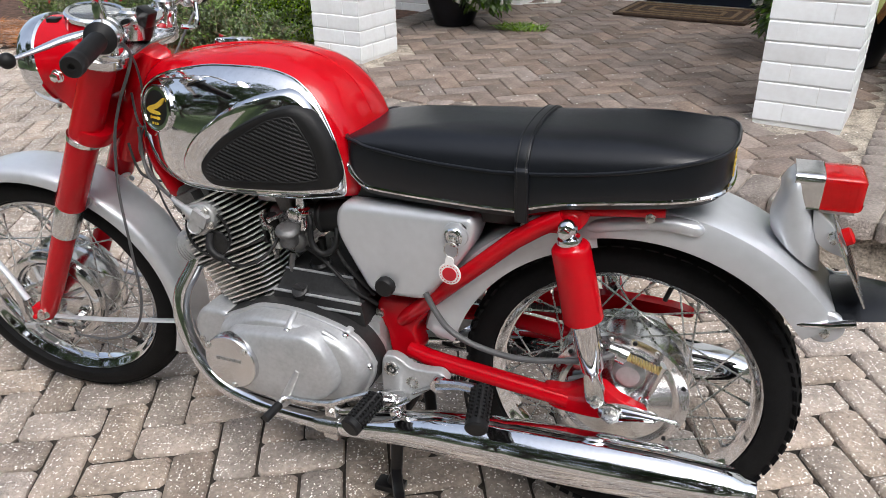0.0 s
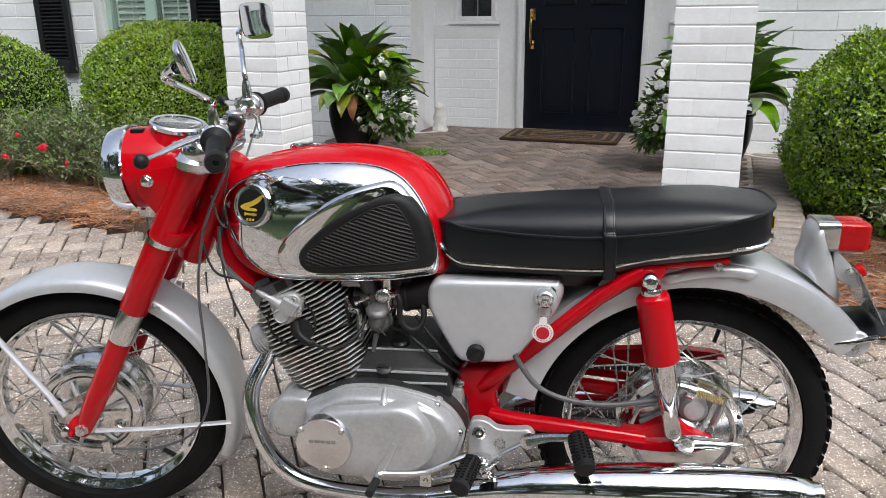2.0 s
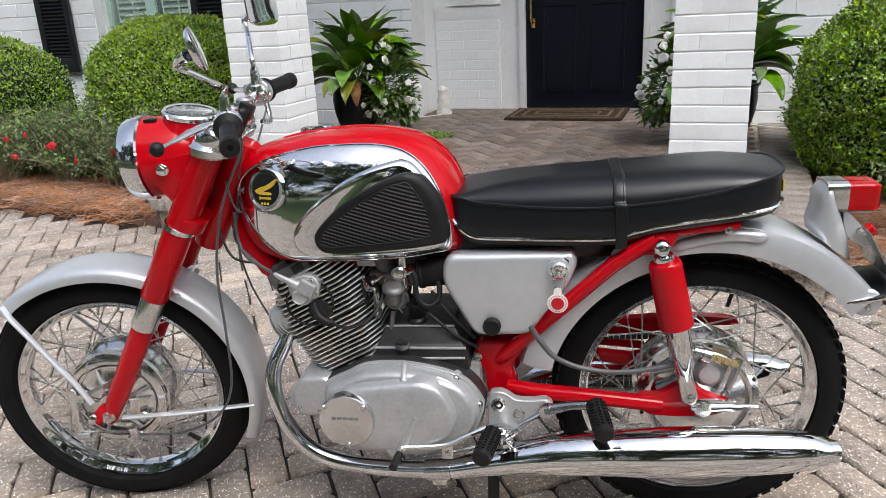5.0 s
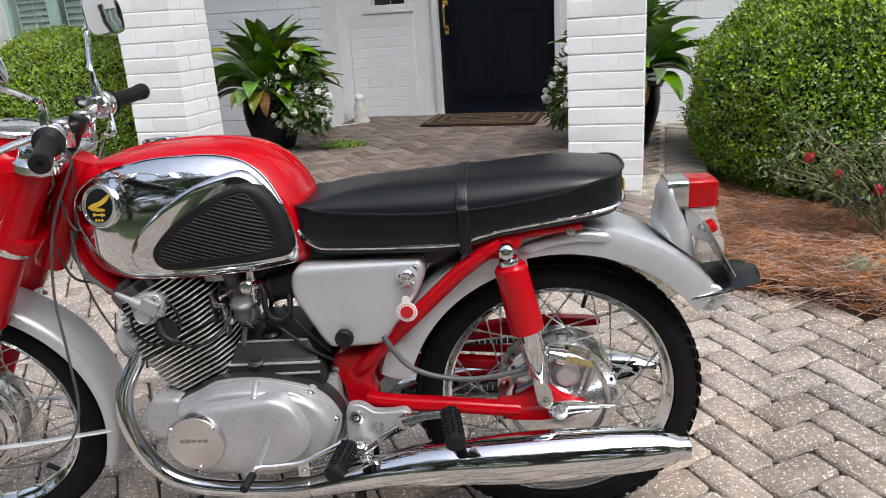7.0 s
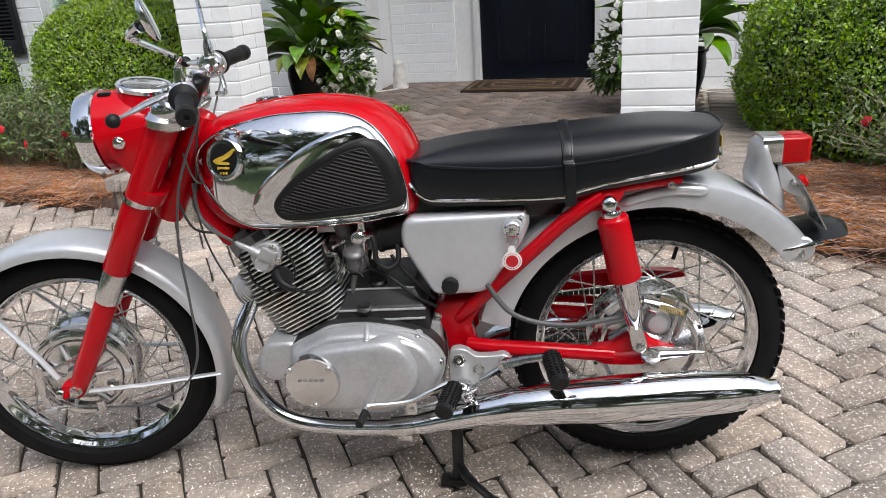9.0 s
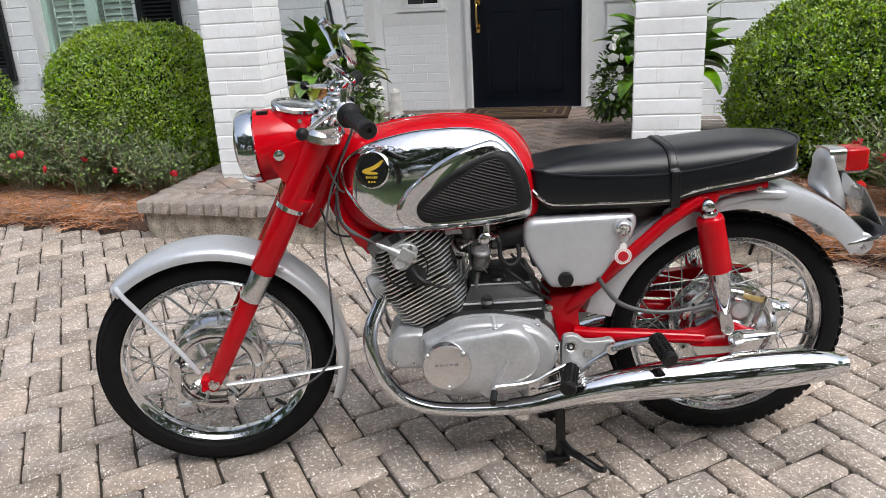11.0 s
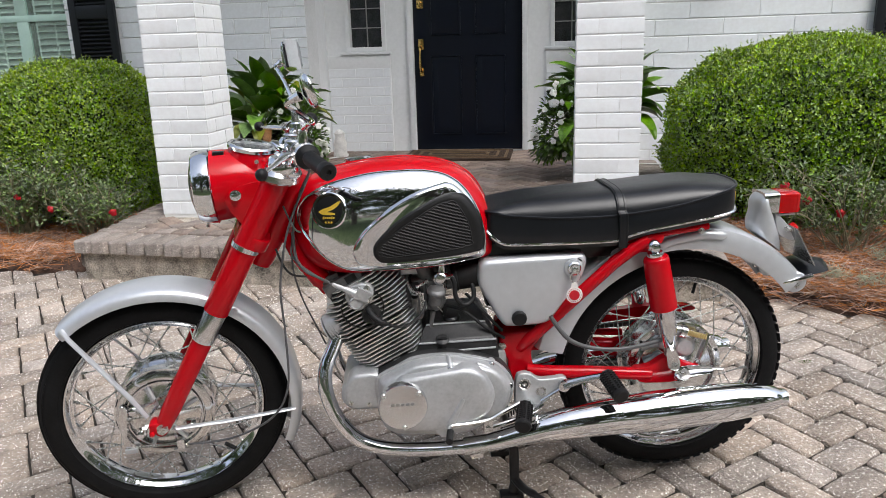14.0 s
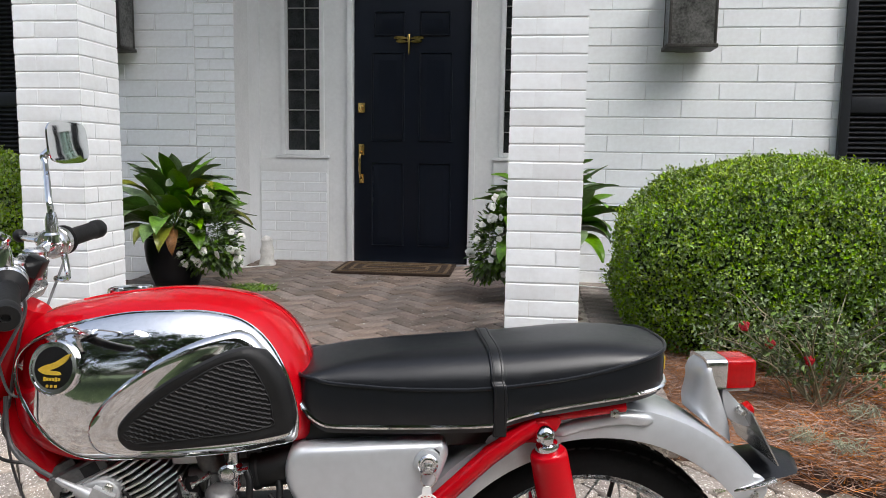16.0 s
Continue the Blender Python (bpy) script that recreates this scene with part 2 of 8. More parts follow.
# Near-black green: shade inside the hedges and behind windows, put into the colour.
SHADE_FILL = mat("boxwood_shade", (0.014, 0.03, 0.006), 0.8, vary=0.4, scale=25, bump=0.8, bscale=40)
LEAF_FLOWER = mat("bedding_plant_leaf", (0.11, 0.19, 0.045), 0.45, vary=0.25, scale=20, piece=0.45)
LEAF_LILY = mat("peace_lily_leaf", (0.125, 0.24, 0.04), 0.3, vary=0.25, scale=14, piece=0.4)
LEAF_YELLOW = mat("yellowing_leaf", (0.22, 0.24, 0.035), 0.4, vary=0.2, scale=14, piece=0.2)
LEAF_BROWN = mat("withered_leaf", (0.22, 0.1, 0.03), 0.6, vary=0.3, scale=18)
LEAF_ROSE = mat("rose_leaf", (0.135, 0.19, 0.075), 0.5, vary=0.25, scale=20, piece=0.45)
LEAF_GRASS = mat("border_grass", (0.19, 0.3, 0.07), 0.45, vary=0.2, scale=12, piece=0.4)
LEAF_TREE = mat("oak_leaf", (0.085, 0.125, 0.045), 0.6, vary=0.25, scale=3, piece=0.4)
STEM = mat("bare_stem", (0.27, 0.24, 0.15), 0.6, vary=0.2, scale=30)
BARK = mat("oak_bark", (0.1, 0.08, 0.06), 0.9, vary=0.3, scale=9, bump=0.9, bscale=30)
PETAL_WHITE = mat("white_petal", (0.85, 0.85, 0.82), 0.5, vary=0.03, scale=40)
PETAL_RED = mat("red_petal", (0.45, 0.004, 0.014), 0.5, vary=0.15, scale=60)
GLAZE = mat("black_glaze", (0.005, 0.006, 0.01), 0.32, vary=0.2, scale=12, spec=0.35)
STONE = mat("whitewashed_stone", (0.7, 0.69, 0.66), 0.75, vary=0.12, scale=18, bump=0.5, bscale=70)
MAT_DARK = mat("brown_coir", (0.06, 0.035, 0.022), 0.95, vary=0.3, scale=60, bump=1.0, bscale=500)
MAT_TAN = mat("tan_coir", (0.2, 0.135, 0.075), 0.95, vary=0.2, scale=60, bump=1.0, bscale=500)
MOSS = mat("moss", (0.11, 0.16, 0.03), 0.9, vary=0.3, scale=40, bump=0.8, bscale=200)
TEXT_GREY = mat("engraved_mark", (0.35, 0.35, 0.34), 0.5, 0.8, vary=0.05, scale=30)


# ---- building blocks ----
class Geo:
    """Vertices and faces that grow piece by piece into one mesh."""

    def __init__(self):
        self.v, self.f = [], []

    def add(self, vs, fs):
        k = len(self.v)
        self.v += [tuple(p) for p in vs]
        self.f += [tuple(i + k for i in f) for f in fs]
        return self

    def move(self, m):
        self.v = [tuple(m @ Vector(p)) for p in self.v]
        return self

    def box(self, c, s, m=None, taper=1.0):
        x, y, z = (q / 2 for q in s)
        vs = [Vector((sx * x * (taper if sz > 0 else 1), sy * y * (taper if sz > 0 else 1), sz * z)) for sz in (-1, 1) for sy in (-1, 1) for sx in (-1, 1)]
        if m is not None:
            vs = [m @ p for p in vs]
        vs = [p + Vector(c) for p in vs]
        return self.add(vs, [(0, 2, 3, 1), (4, 5, 7, 6), (0, 1, 5, 4), (2, 6, 7, 3), (0, 4, 6, 2), (1, 3, 7, 5)])

    def rings(self, rings, closed=True, caps=True, loop=False):
        """Skins rings of equal count; closed: each ring is a loop; loop: the last ring joins the first."""
        n, k = len(rings[0]), len(rings)
        vs = [p for r in rings for p in r]
        fs = []
        for i in range(k if loop else k - 1):
            a, b = i * n, ((i + 1) % k) * n
            for j in range(n if closed else n - 1):
                q = (j + 1) % n
                fs.append((a + j, a + q, b + q, b + j))
        if caps and closed and not loop:
            fs.append(tuple(range(n - 1, -1, -1)))
            fs.append(tuple((k - 1) * n + j for j in range(n)))
        return self.add(vs, fs)

    def tube(self, pts, r, n=12, caps=True, loop=False, flat=1.0):
        """A round bar along points; r: one radius or one a point."""
        pts = [Vector(p) for p in pts]
        rs = r if isinstance(r, (list, tuple)) else [r] * len(pts)
        out, side = [], None
        for i, p in enumerate(pts):
            if loop:
                d = pts[(i + 1) % len(pts)] - pts[i - 1]
            else:
                d = pts[min(i + 1, len(pts) - 1)] - pts[max(i - 1, 0)]
            d.normalize()
            if side is None:
                side = d.cross(Vector((0, 0, 1)))
                if side.length < 0.05:
                    side = d.cross(Vector((0, 1, 0)))
            side = (side - d * side.dot(d)).normalized()
            up = d.cross(side)
            out.append([p + side * (rs[i] * math.cos(2 * math.pi * j / n)) + up * (rs[i] * flat * math.sin(2 * math.pi * j / n)) for j in range(n)])
        return self.rings(out, caps=caps, loop=loop)

    def lathe(self, prof, at=(0, 0, 0), axis=(0, 0, 1), n=32, caps=True, loop=False):
        """Turns a profile of (radius, height) about an axis."""
        a = Vector(axis).normalized()
        s = a.cross(Vector((0, 1, 0)) if abs(a.y) < 0.9 else Vector((1, 0, 0))).normalized()
        t = a.cross(s)
        at = Vector(at)
        rr = [[at + a * h + (s * math.cos(2 * math.pi * j / n) + t * math.sin(2 * math.pi * j / n)) * r for j in range(n)] for r, h in prof]
        return self.rings(rr, caps=caps, loop=loop)

    def prism(self, outline, y0, y1, axis="y", edge=0.0):
        """A plate with the outline in x and z, from y0 to y1; edge rounds its rim."""
        n = len(outline)
        cx, cz = sum(p[0] for p in outline) / n, sum(p[1] for p in outline) / n

        def ring(y, inset):
            out = []
            for i in range(n):
                a, p, b = Vector(outline[i - 1]), Vector(outline[i]), Vector(outline[(i + 1) % n])
                d = (b - a)
                nn = Vector((d.y, -d.x))
                if nn.length > 1e-9:
                    nn.normalize()
                if nn.dot(p - Vector((cx, cz))) < 0:
                    nn = -nn
                q = p - nn * inset
                out.append((q.x, y, q.y) if axis == "y" else ((q.x, q.y, y) if axis == "z" else (y, q.x, q.y)))
            return out
        if edge:
            e = edge if y1 > y0 else -edge
            rr = [ring(y0, 0.0)] + [ring(y1 - e * (1 - math.sin(k * math.pi / 8)), edge * (1 - math.cos(k * math.pi / 8))) for k in range(5)]
        else:
            rr = [ring(y0, 0), ring(y1, 0)]
        return self.rings(rr)

    def ball(self, c, r, n=16, squash=(1, 1, 1)):
        pr = [(math.sin(math.pi * k / 8), -math.cos(math.pi * k / 8)) for k in range(9)]
        pr[0], pr[-1] = (0.02, -1), (0.02, 1)
        g = Geo().lathe(pr, n=n)
        return self.add([(c[0] + p[0] * r * squash[0], c[1] + p[1] * r * squash[1], c[2] + p[2] * r * squash[2]) for p in g.v], g.f)


def spline(pts, n=8, loop=False):
    """A smooth line through points."""
    p = [Vector(q) for q in pts]
    k, out = len(p), []
    for i in range(k if loop else k - 1):
        if loop:
            a, b, c, d = p[i - 1], p[i], p[(i + 1) % k], p[(i + 2) % k]
        else:
            a, b, c, d = p[max(i - 1, 0)], p[i], p[i + 1], p[min(i + 2, k - 1)]
        for j in range(n):
            t = j / n
            out.append(0.5 * (2 * b + (c - a) * t + (2 * a - 5 * b + 4 * c - d) * t * t + (3 * b - a - 3 * c + d) * t ** 3))
    if not loop:
        out.append(p[-1])
    return out


def curve2(pts, n=6, loop=True):
    return [(q.x, q.y) for q in spline([(a, b, 0) for a, b in pts], n, loop)]


def lerp(x, table):
    """Straight lines between (x, value) pairs."""
    if x <= table[0][0]:
        return table[0][1]
    for (a, u), (b, w) in zip(table, table[1:]):
        if x <= b:
            return u + (w - u) * (x - a) / (b - a)
    return table[-1][1]


def make_mesh(name, g, material, smooth=35.0, bevel=0.0):
    me = bpy.data.meshes.new(name)
    me.from_pydata(g.v, [], g.f)
    bm = bmesh.new()
    bm.from_mesh(me)
    bmesh.ops.recalc_face_normals(bm, faces=bm.faces)
    if bevel:
        sharp = [e for e in bm.edges if len(e.link_faces) == 2 and e.calc_face_angle(0) > 0.6]
        bmesh.ops.bevel(bm, geom=sharp, offset=bevel, segments=2, profile=0.6, affect="EDGES", clamp_overlap=True)
    bm.to_mesh(me)
    bm.free()
    for m in material if isinstance(material, (list, tuple)) else [material]:
        me.materials.append(m)
    if smooth:
        me.shade_smooth()
        me.set_sharp_from_angle(angle=radians(smooth))
    return me


def part(name, g, material, parent=None, label="", smooth=35.0, bevel=0.0, m=None):
    """One mesh object, under a thing or a part if a parent is given."""
    ob = new(name, make_mesh(name, g, material, smooth, bevel))
    if parent:
        ob.parent = parent
    if m is not None:
        ob.matrix_basis = m
    if label:
        ob["label"] = label
    return ob


def thing(name, m, label, category, group="", kind=""):
    ob = new(name)
    ob.empty_display_size = 0.1
    ob.matrix_basis = m
    return tagged(ob, label, category, group, kind)


# ---- ground, drive, beds ----
def porch_z(n):
    return 0.262 + 0.022 * (n - 1.6)


PORCH_L, PORCH_R, WALL_N, DOOR_N = -1.42, 1.66, 4.05, 4.53


def porch_front(u):
    return 1.70 - 0.075 * (u + 1.42)


xs = [-400, -60, -20, -7] + [-6 + 0.5 * i for i in range(25)] + [7, 20, 60, 400]
ys = [-400, -60, -20, -5] + [-4.5 + 0.5 * i for i in range(20)] + [5.5, 20, 60, 400]
g = Geo().add([(x, y, ground_z(x, y) - 0.05) for y in ys for x in xs],
              [(j * len(xs) + i, j * len(xs) + i + 1, (j + 1) * len(xs) + i + 1, (j + 1) * len(xs) + i) for j in range(len(ys) - 1) for i in range(len(xs) - 1)])
tagged(part("ground", g, LAWN), "mown lawn around the drive", "ground", kind="structure")

BED_L = [(-1.30, 2.12), (-1.75, 2.27), (-2.4, 2.50), (-3.2, 2.74), (-4.2, 3.06), (-7.0, 3.9), (-7.0, 7.0), (-1.0, 5.6), (-0.9, 2.4)]
BED_R = [(1.93, 1.27), (2.10, 1.12), (2.29, 0.965), (2.50, 0.80), (2.9, 0.55), (3.6, 0.2), (5.0, -0.4), (7.0, -1.2), (7.0, 4.2), (2.4, 4.0), (2.05, 2.2)]
g = Geo()
nx, ny = 40, 30
vs = []
for j in range(ny + 1):
    for i in range(nx + 1):
        x, y = -5.25 + 10.5 * i / nx, -3.45 + 7.1 * j / ny
        vs.append((x, y, ground_z(x, y) - 0.013))
g.add(vs, [(j * (nx + 1) + i, j * (nx + 1) + i + 1, (j + 1) * (nx + 1) + i + 1, (j + 1) * (nx + 1) + i) for j in range(ny) for i in range(nx)])
drive = tagged(part("road", g, SAND), "paved drive of speckled tan and grey concrete pavers", "drive", kind="structure")


def on_drive(x, y):
    u, n = x * HU.x + y * HU.y, x * HN.x + y * HN.y
    if inside((x, y), BED_L) or inside((x, y), BED_R):
        return False
    return not (PORCH_L < u < PORCH_R and n > porch_front(u) + 0.04) and n < 3.9


def bed(name, poly, label):
    """A low mound of soil with an uneven rim."""
    rim = [(p.x, p.y) for p in spline([(x, y, 0) for x, y in poly], 5, True)]
    cx, cy = sum(p[0] for p in rim) / len(rim), sum(p[1] for p in rim) / len(rim)
    rr = []
    for s, h in ((1.0, -0.02), (0.985, 0.012), (0.96, 0.025), (0.9, 0.035), (0.75, 0.045), (0.5, 0.05), (0.25, 0.05), (0.02, 0.05)):
        ring = []
        for x, y in rim:
            px, py = cx + (x - cx) * s, cy + (y - cy) * s
            ring.append((px, py, ground_z(px, py) + h + 0.012 * noise.noise((px * 4, py * 4, 0)) * (h > 0)))
        rr.append(ring)
    return tagged(part(name, Geo().rings(rr), SOIL), label, "flower bed", kind="structure")


bed("bed_1", BED_L, "flower bed covered with brown pine straw")
bed("bed_2", BED_R, "flower bed covered with brown pine straw")


def hpart(name, g, material, parent=None, label="", smooth=35.0, bevel=0.0):
    """A part built in the house's axes (u, n, z)."""
    g.move(HOUSE)
    return part(name, g, material, parent, label, smooth, bevel)


# porch slab, with a step of capped blocks round its edge
slab = Geo()
top, low = [], []
pl = [(PORCH_L, porch_front(PORCH_L)), (PORCH_R, porch_front(PORCH_R)), (PORCH_R, 4.6), (PORCH_L, 4.6)]
slab.add([(u, n, porch_z(n) - 0.012) for u, n in pl] + [(u, n, -0.15) for u, n in pl], [(0, 1, 2, 3), (7, 6, 5, 4), (0, 4, 5, 1), (1, 5, 6, 2), (2, 6, 7, 3), (3, 7, 4, 0)])
porch = tagged(hpart("porch_slab", slab, PORCH_JOINT), "raised porch floor of dark brown pavers in herringbone", "porch", kind="structure")


# ---- house ----
def wall_box(g, u0, u1, n0, n1, z0, z1):
    return g.box(((u0 + u1) / 2, (n0 + n1) / 2, (z0 + z1) / 2), (u1 - u0, n1 - n0, z1 - z0))


TOP = 5.9
WIN_L, WIN_R = (-3.88, -2.79, 0.78, 2.35), (3.54, 4.54, 0.78, 2.35)
ALC_L, ALC_R = -0.93, 1.42
g = Geo()
wall_box(g, -7.5, WIN_L[0], WALL_N, WALL_N + 0.25, -0.2, TOP)
wall_box(g, WIN_L[1], ALC_L, WALL_N, WALL_N + 0.25, -0.2, TOP)
wall_box(g, WIN_L[0], WIN_L[1], WALL_N, WALL_N + 0.25, -0.2, WIN_L[2])
wall_box(g, WIN_L[0], WIN_L[1], WALL_N, WALL_N + 0.25, WIN_L[3], TOP)
wall_west = tagged(hpart("wall_west", g, MORTAR), "white painted brick house wall", "wall", kind="structure")
g = Geo()
wall_box(g, ALC_R, WIN_R[0], WALL_N, WALL_N + 0.25, -0.2, TOP)
wall_box(g, WIN_R[1], 8.0, WALL_N, WALL_N + 0.25, -0.2, TOP)
wall_box(g, WIN_R[0], WIN_R[1], WALL_N, WALL_N + 0.25, -0.2, WIN_R[2])
wall_box(g, WIN_R[0], WIN_R[1], WALL_N, WALL_N + 0.25, WIN_R[3], TOP)
wall_east = tagged(hpart("wall_east", g, MORTAR), "white painted brick house wall", "wall", kind="structure")
# the recessed entrance: side returns, head, back wall round the door and its side lights
D0, D1, DZ0, DZ1 = -0.195, 0.69, 0.33, 2.36
SL0, SL1, SLZ0, SLZ1 = -0.74, -0.44, 1.165, 2.42
SR0, SR1 = 0.93, 1.23
g = Geo()
wall_box(g, ALC_L - 0.2, ALC_L, WALL_N + 0.25, DOOR_N + 0.2, -0.2, TOP)
wall_box(g, ALC_R, ALC_R + 0.2, WALL_N + 0.25, DOOR_N + 0.2, -0.2, TOP)
wall_box(g, ALC_L, SL0, DOOR_N, DOOR_N + 0.2, 0, TOP)
wall_box(g, SL0, SL1, DOOR_N, DOOR_N + 0.2, 0, SLZ0)
wall_box(g, SL0, SL1, DOOR_N, DOOR_N + 0.2, SLZ1, TOP)
wall_box(g, SL1, D0, DOOR_N, DOOR_N + 0.2, 0, TOP)
wall_box(g, D0, D1, DOOR_N, DOOR_N + 0.2, DZ1, TOP)
wall_box(g, D0, D1, DOOR_N, DOOR_N + 0.2, 0, DZ0 - 0.02)
wall_box(g, D1, SR0, DOOR_N, DOOR_N + 0.2, 0, TOP)
wall_box(g, SR0, SR1, DOOR_N, DOOR_N + 0.2, 0, SLZ0)
wall_box(g, SR0, SR1, DOOR_N, DOOR_N + 0.2, SLZ1, TOP)
wall_box(g, SR1, ALC_R, DOOR_N, DOOR_N + 0.2, 0, TOP)
wall_entry = tagged(hpart("wall_north", g, PAINT), "smooth white painted entrance wall", "wall", kind="structure")
g = Geo()
wall_box(g, -7.5, 8.0, 9.0, 9.2, -0.2, TOP)
wall_box(g, -7.7, -7.5, WALL_N, 9.2, -0.2, TOP)
wall_box(g, 8.0, 8.2, WALL_N, 9.2, -0.2, TOP)
tagged(hpart("wall_back", g, PAINT), "plain back walls of the house", "wall", kind="structure")
g = Geo()
wall_box(g, -8.0, 8.5, WALL_N - 0.35, 9.4, TOP, TOP + 0.2)
wall_box(g, -1.75, 2.0, 1.95, WALL_N, 4.9, 5.2)
wall_box(g, ALC_L, ALC_R, WALL_N, DOOR_N, 4.6, 4.8)
tagged(hpart("ceiling", g, PAINT), "white soffit and porch ceiling", "ceiling", kind="structure")

# columns (their bricks follow at the end)
COLS = ((-1.255, 2.232), (1.062, 2.222))
COL_W = 0.325
columns = []
for u, n in COLS:
    g = Geo()
    wall_box(g, u + 0.0035, u + COL_W - 0.0035, n + 0.0035, n + COL_W - 0.0035, porch_z(n) - 0.02, 4.9)
    columns.append(tagged(hpart("brick_column", g, MORTAR), "square porch column of white painted brick", "column", group="porch columns"))

# front door
g = Geo()
wall_box(g, D0, D1, DOOR_N + 0.03, DOOR_N + 0.075, DZ0, DZ1)
door = tagged(hpart("door_1", g, DOOR_PAINT, bevel=0.002), "closed navy black panelled front door with brass handle", "door", kind="structure")
DW = D1 - D0
for u0, u1, z0, z1 in ((0.16, 0.43, 0.13, 0.76), (0.57, 0.84, 0.13, 0.76), (0.16, 0.43, 0.93, 1.58), (0.57, 0.84, 0.93, 1.58), (0.18, 0.43, 1.71, 1.88), (0.57, 0.82, 1.71, 1.88)):
    a, b = D0 + DW * u0, D0 + DW * u1
    g = Geo()
    g.tube([(a, DOOR_N + 0.029, DZ0 + z0), (b, DOOR_N + 0.029, DZ0 + z0), (b, DOOR_N + 0.029, DZ0 + z1), (a, DOOR_N + 0.029, DZ0 + z1)], 0.009, 6, loop=True)
    rr = []
    for ins, nn in ((0.012, 0.028), (0.022, 0.026), (0.05, 0.02), (0.056, 0.02)):
        rr.append([(a + ins, DOOR_N + nn, DZ0 + z0 + ins), (b - ins, DOOR_N + nn, DZ0 + z0 + ins), (b - ins, DOOR_N + nn, DZ0 + z1 - ins), (a + ins, DOOR_N + nn, DZ0 + z1 - ins)])
    g.rings(rr)
    hpart("door_panel", g, DOOR_PAINT, door, smooth=20)
HX = D0 + 0.06
g = Geo().box((HX, DOOR_N + 0.022, 1.19), (0.045, 0.014, 0.085)).box((HX, DOOR_N + 0.022, 0.97), (0.035, 0.014, 0.07))
g.tube(spline([(HX, DOOR_N + 0.01, 1.175), (HX, DOOR_N - 0.035, 1.145), (HX, DOOR_N - 0.04, 1.075), (HX, DOOR_N - 0.03, 0.995), (HX, DOOR_N + 0.012, 0.97)], 5), 0.009, 10)
g.box((HX, DOOR_N - 0.005, 1.21), (0.018, 0.05, 0.008))
hpart("door_handle", g, BRASS, door, "polished brass pull handle", bevel=0.003)
g = Geo().box((HX, DOOR_N + 0.022, 1.505), (0.052, 0.014, 0.072)).lathe([(0.02, 0), (0.018, 0.014), (0.004, 0.016)], (HX, DOOR_N + 0.018, 1.505), (0, -1, 0), 18)
hpart("deadbolt", g, BRASS, door, "brass deadbolt", bevel=0.003)
# brass knocker shaped with two pairs of wings and a long body
KX, KZ = D0 + DW * 0.475, 2.0
g = Geo().tube([(KX, DOOR_N + 0.012, KZ + 0.045), (KX, DOOR_N + 0.008, KZ + 0.02), (KX, DOOR_N + 0.012, KZ - 0.03), (KX, DOOR_N + 0.016, KZ - 0.10)], [0.009, 0.012, 0.008, 0.004], 10)
for s in (-1, 1):
    for dz, L in ((0.016, 0.105), (-0.008, 0.09)):
        out = curve2([(KX + s * 0.008, KZ + dz), (KX + s * 0.05, KZ + dz + 0.016), (KX + s * L, KZ + dz + 0.014), (KX + s * (L + 0.006), KZ + dz), (KX + s * 0.06, KZ + dz - 0.008)], 3)
        g.prism(out, DOOR_N + 0.012, DOOR_N + 0.018)
hpart("door_knocker", g, BRASS, door, "brass winged door knocker")
g = Geo()
for u0, u1 in ((D0 - 0.045, D0 - 0.003), (D1 + 0.003, D1 + 0.045)):
    wall_box(g, u0, u1, DOOR_N - 0.02, DOOR_N + 0.03, porch_z(4.5) - 0.01, DZ1 + 0.045)
wall_box(g, D0 - 0.003, D1 + 0.003, DOOR_N - 0.02, DOOR_N + 0.03, DZ1 + 0.003, DZ1 + 0.045)
hpart("door_frame", g, PAINT, door, "white painted door frame", bevel=0.003)
g = Geo()
wall_box(g, D0 - 0.003, D1 + 0.003, DOOR_N - 0.05, DOOR_N + 0.08, porch_z(4.5) - 0.01, DZ0 - 0.004)
hpart("threshold", g, ALLOY, door, "aluminium threshold", bevel=0.004)

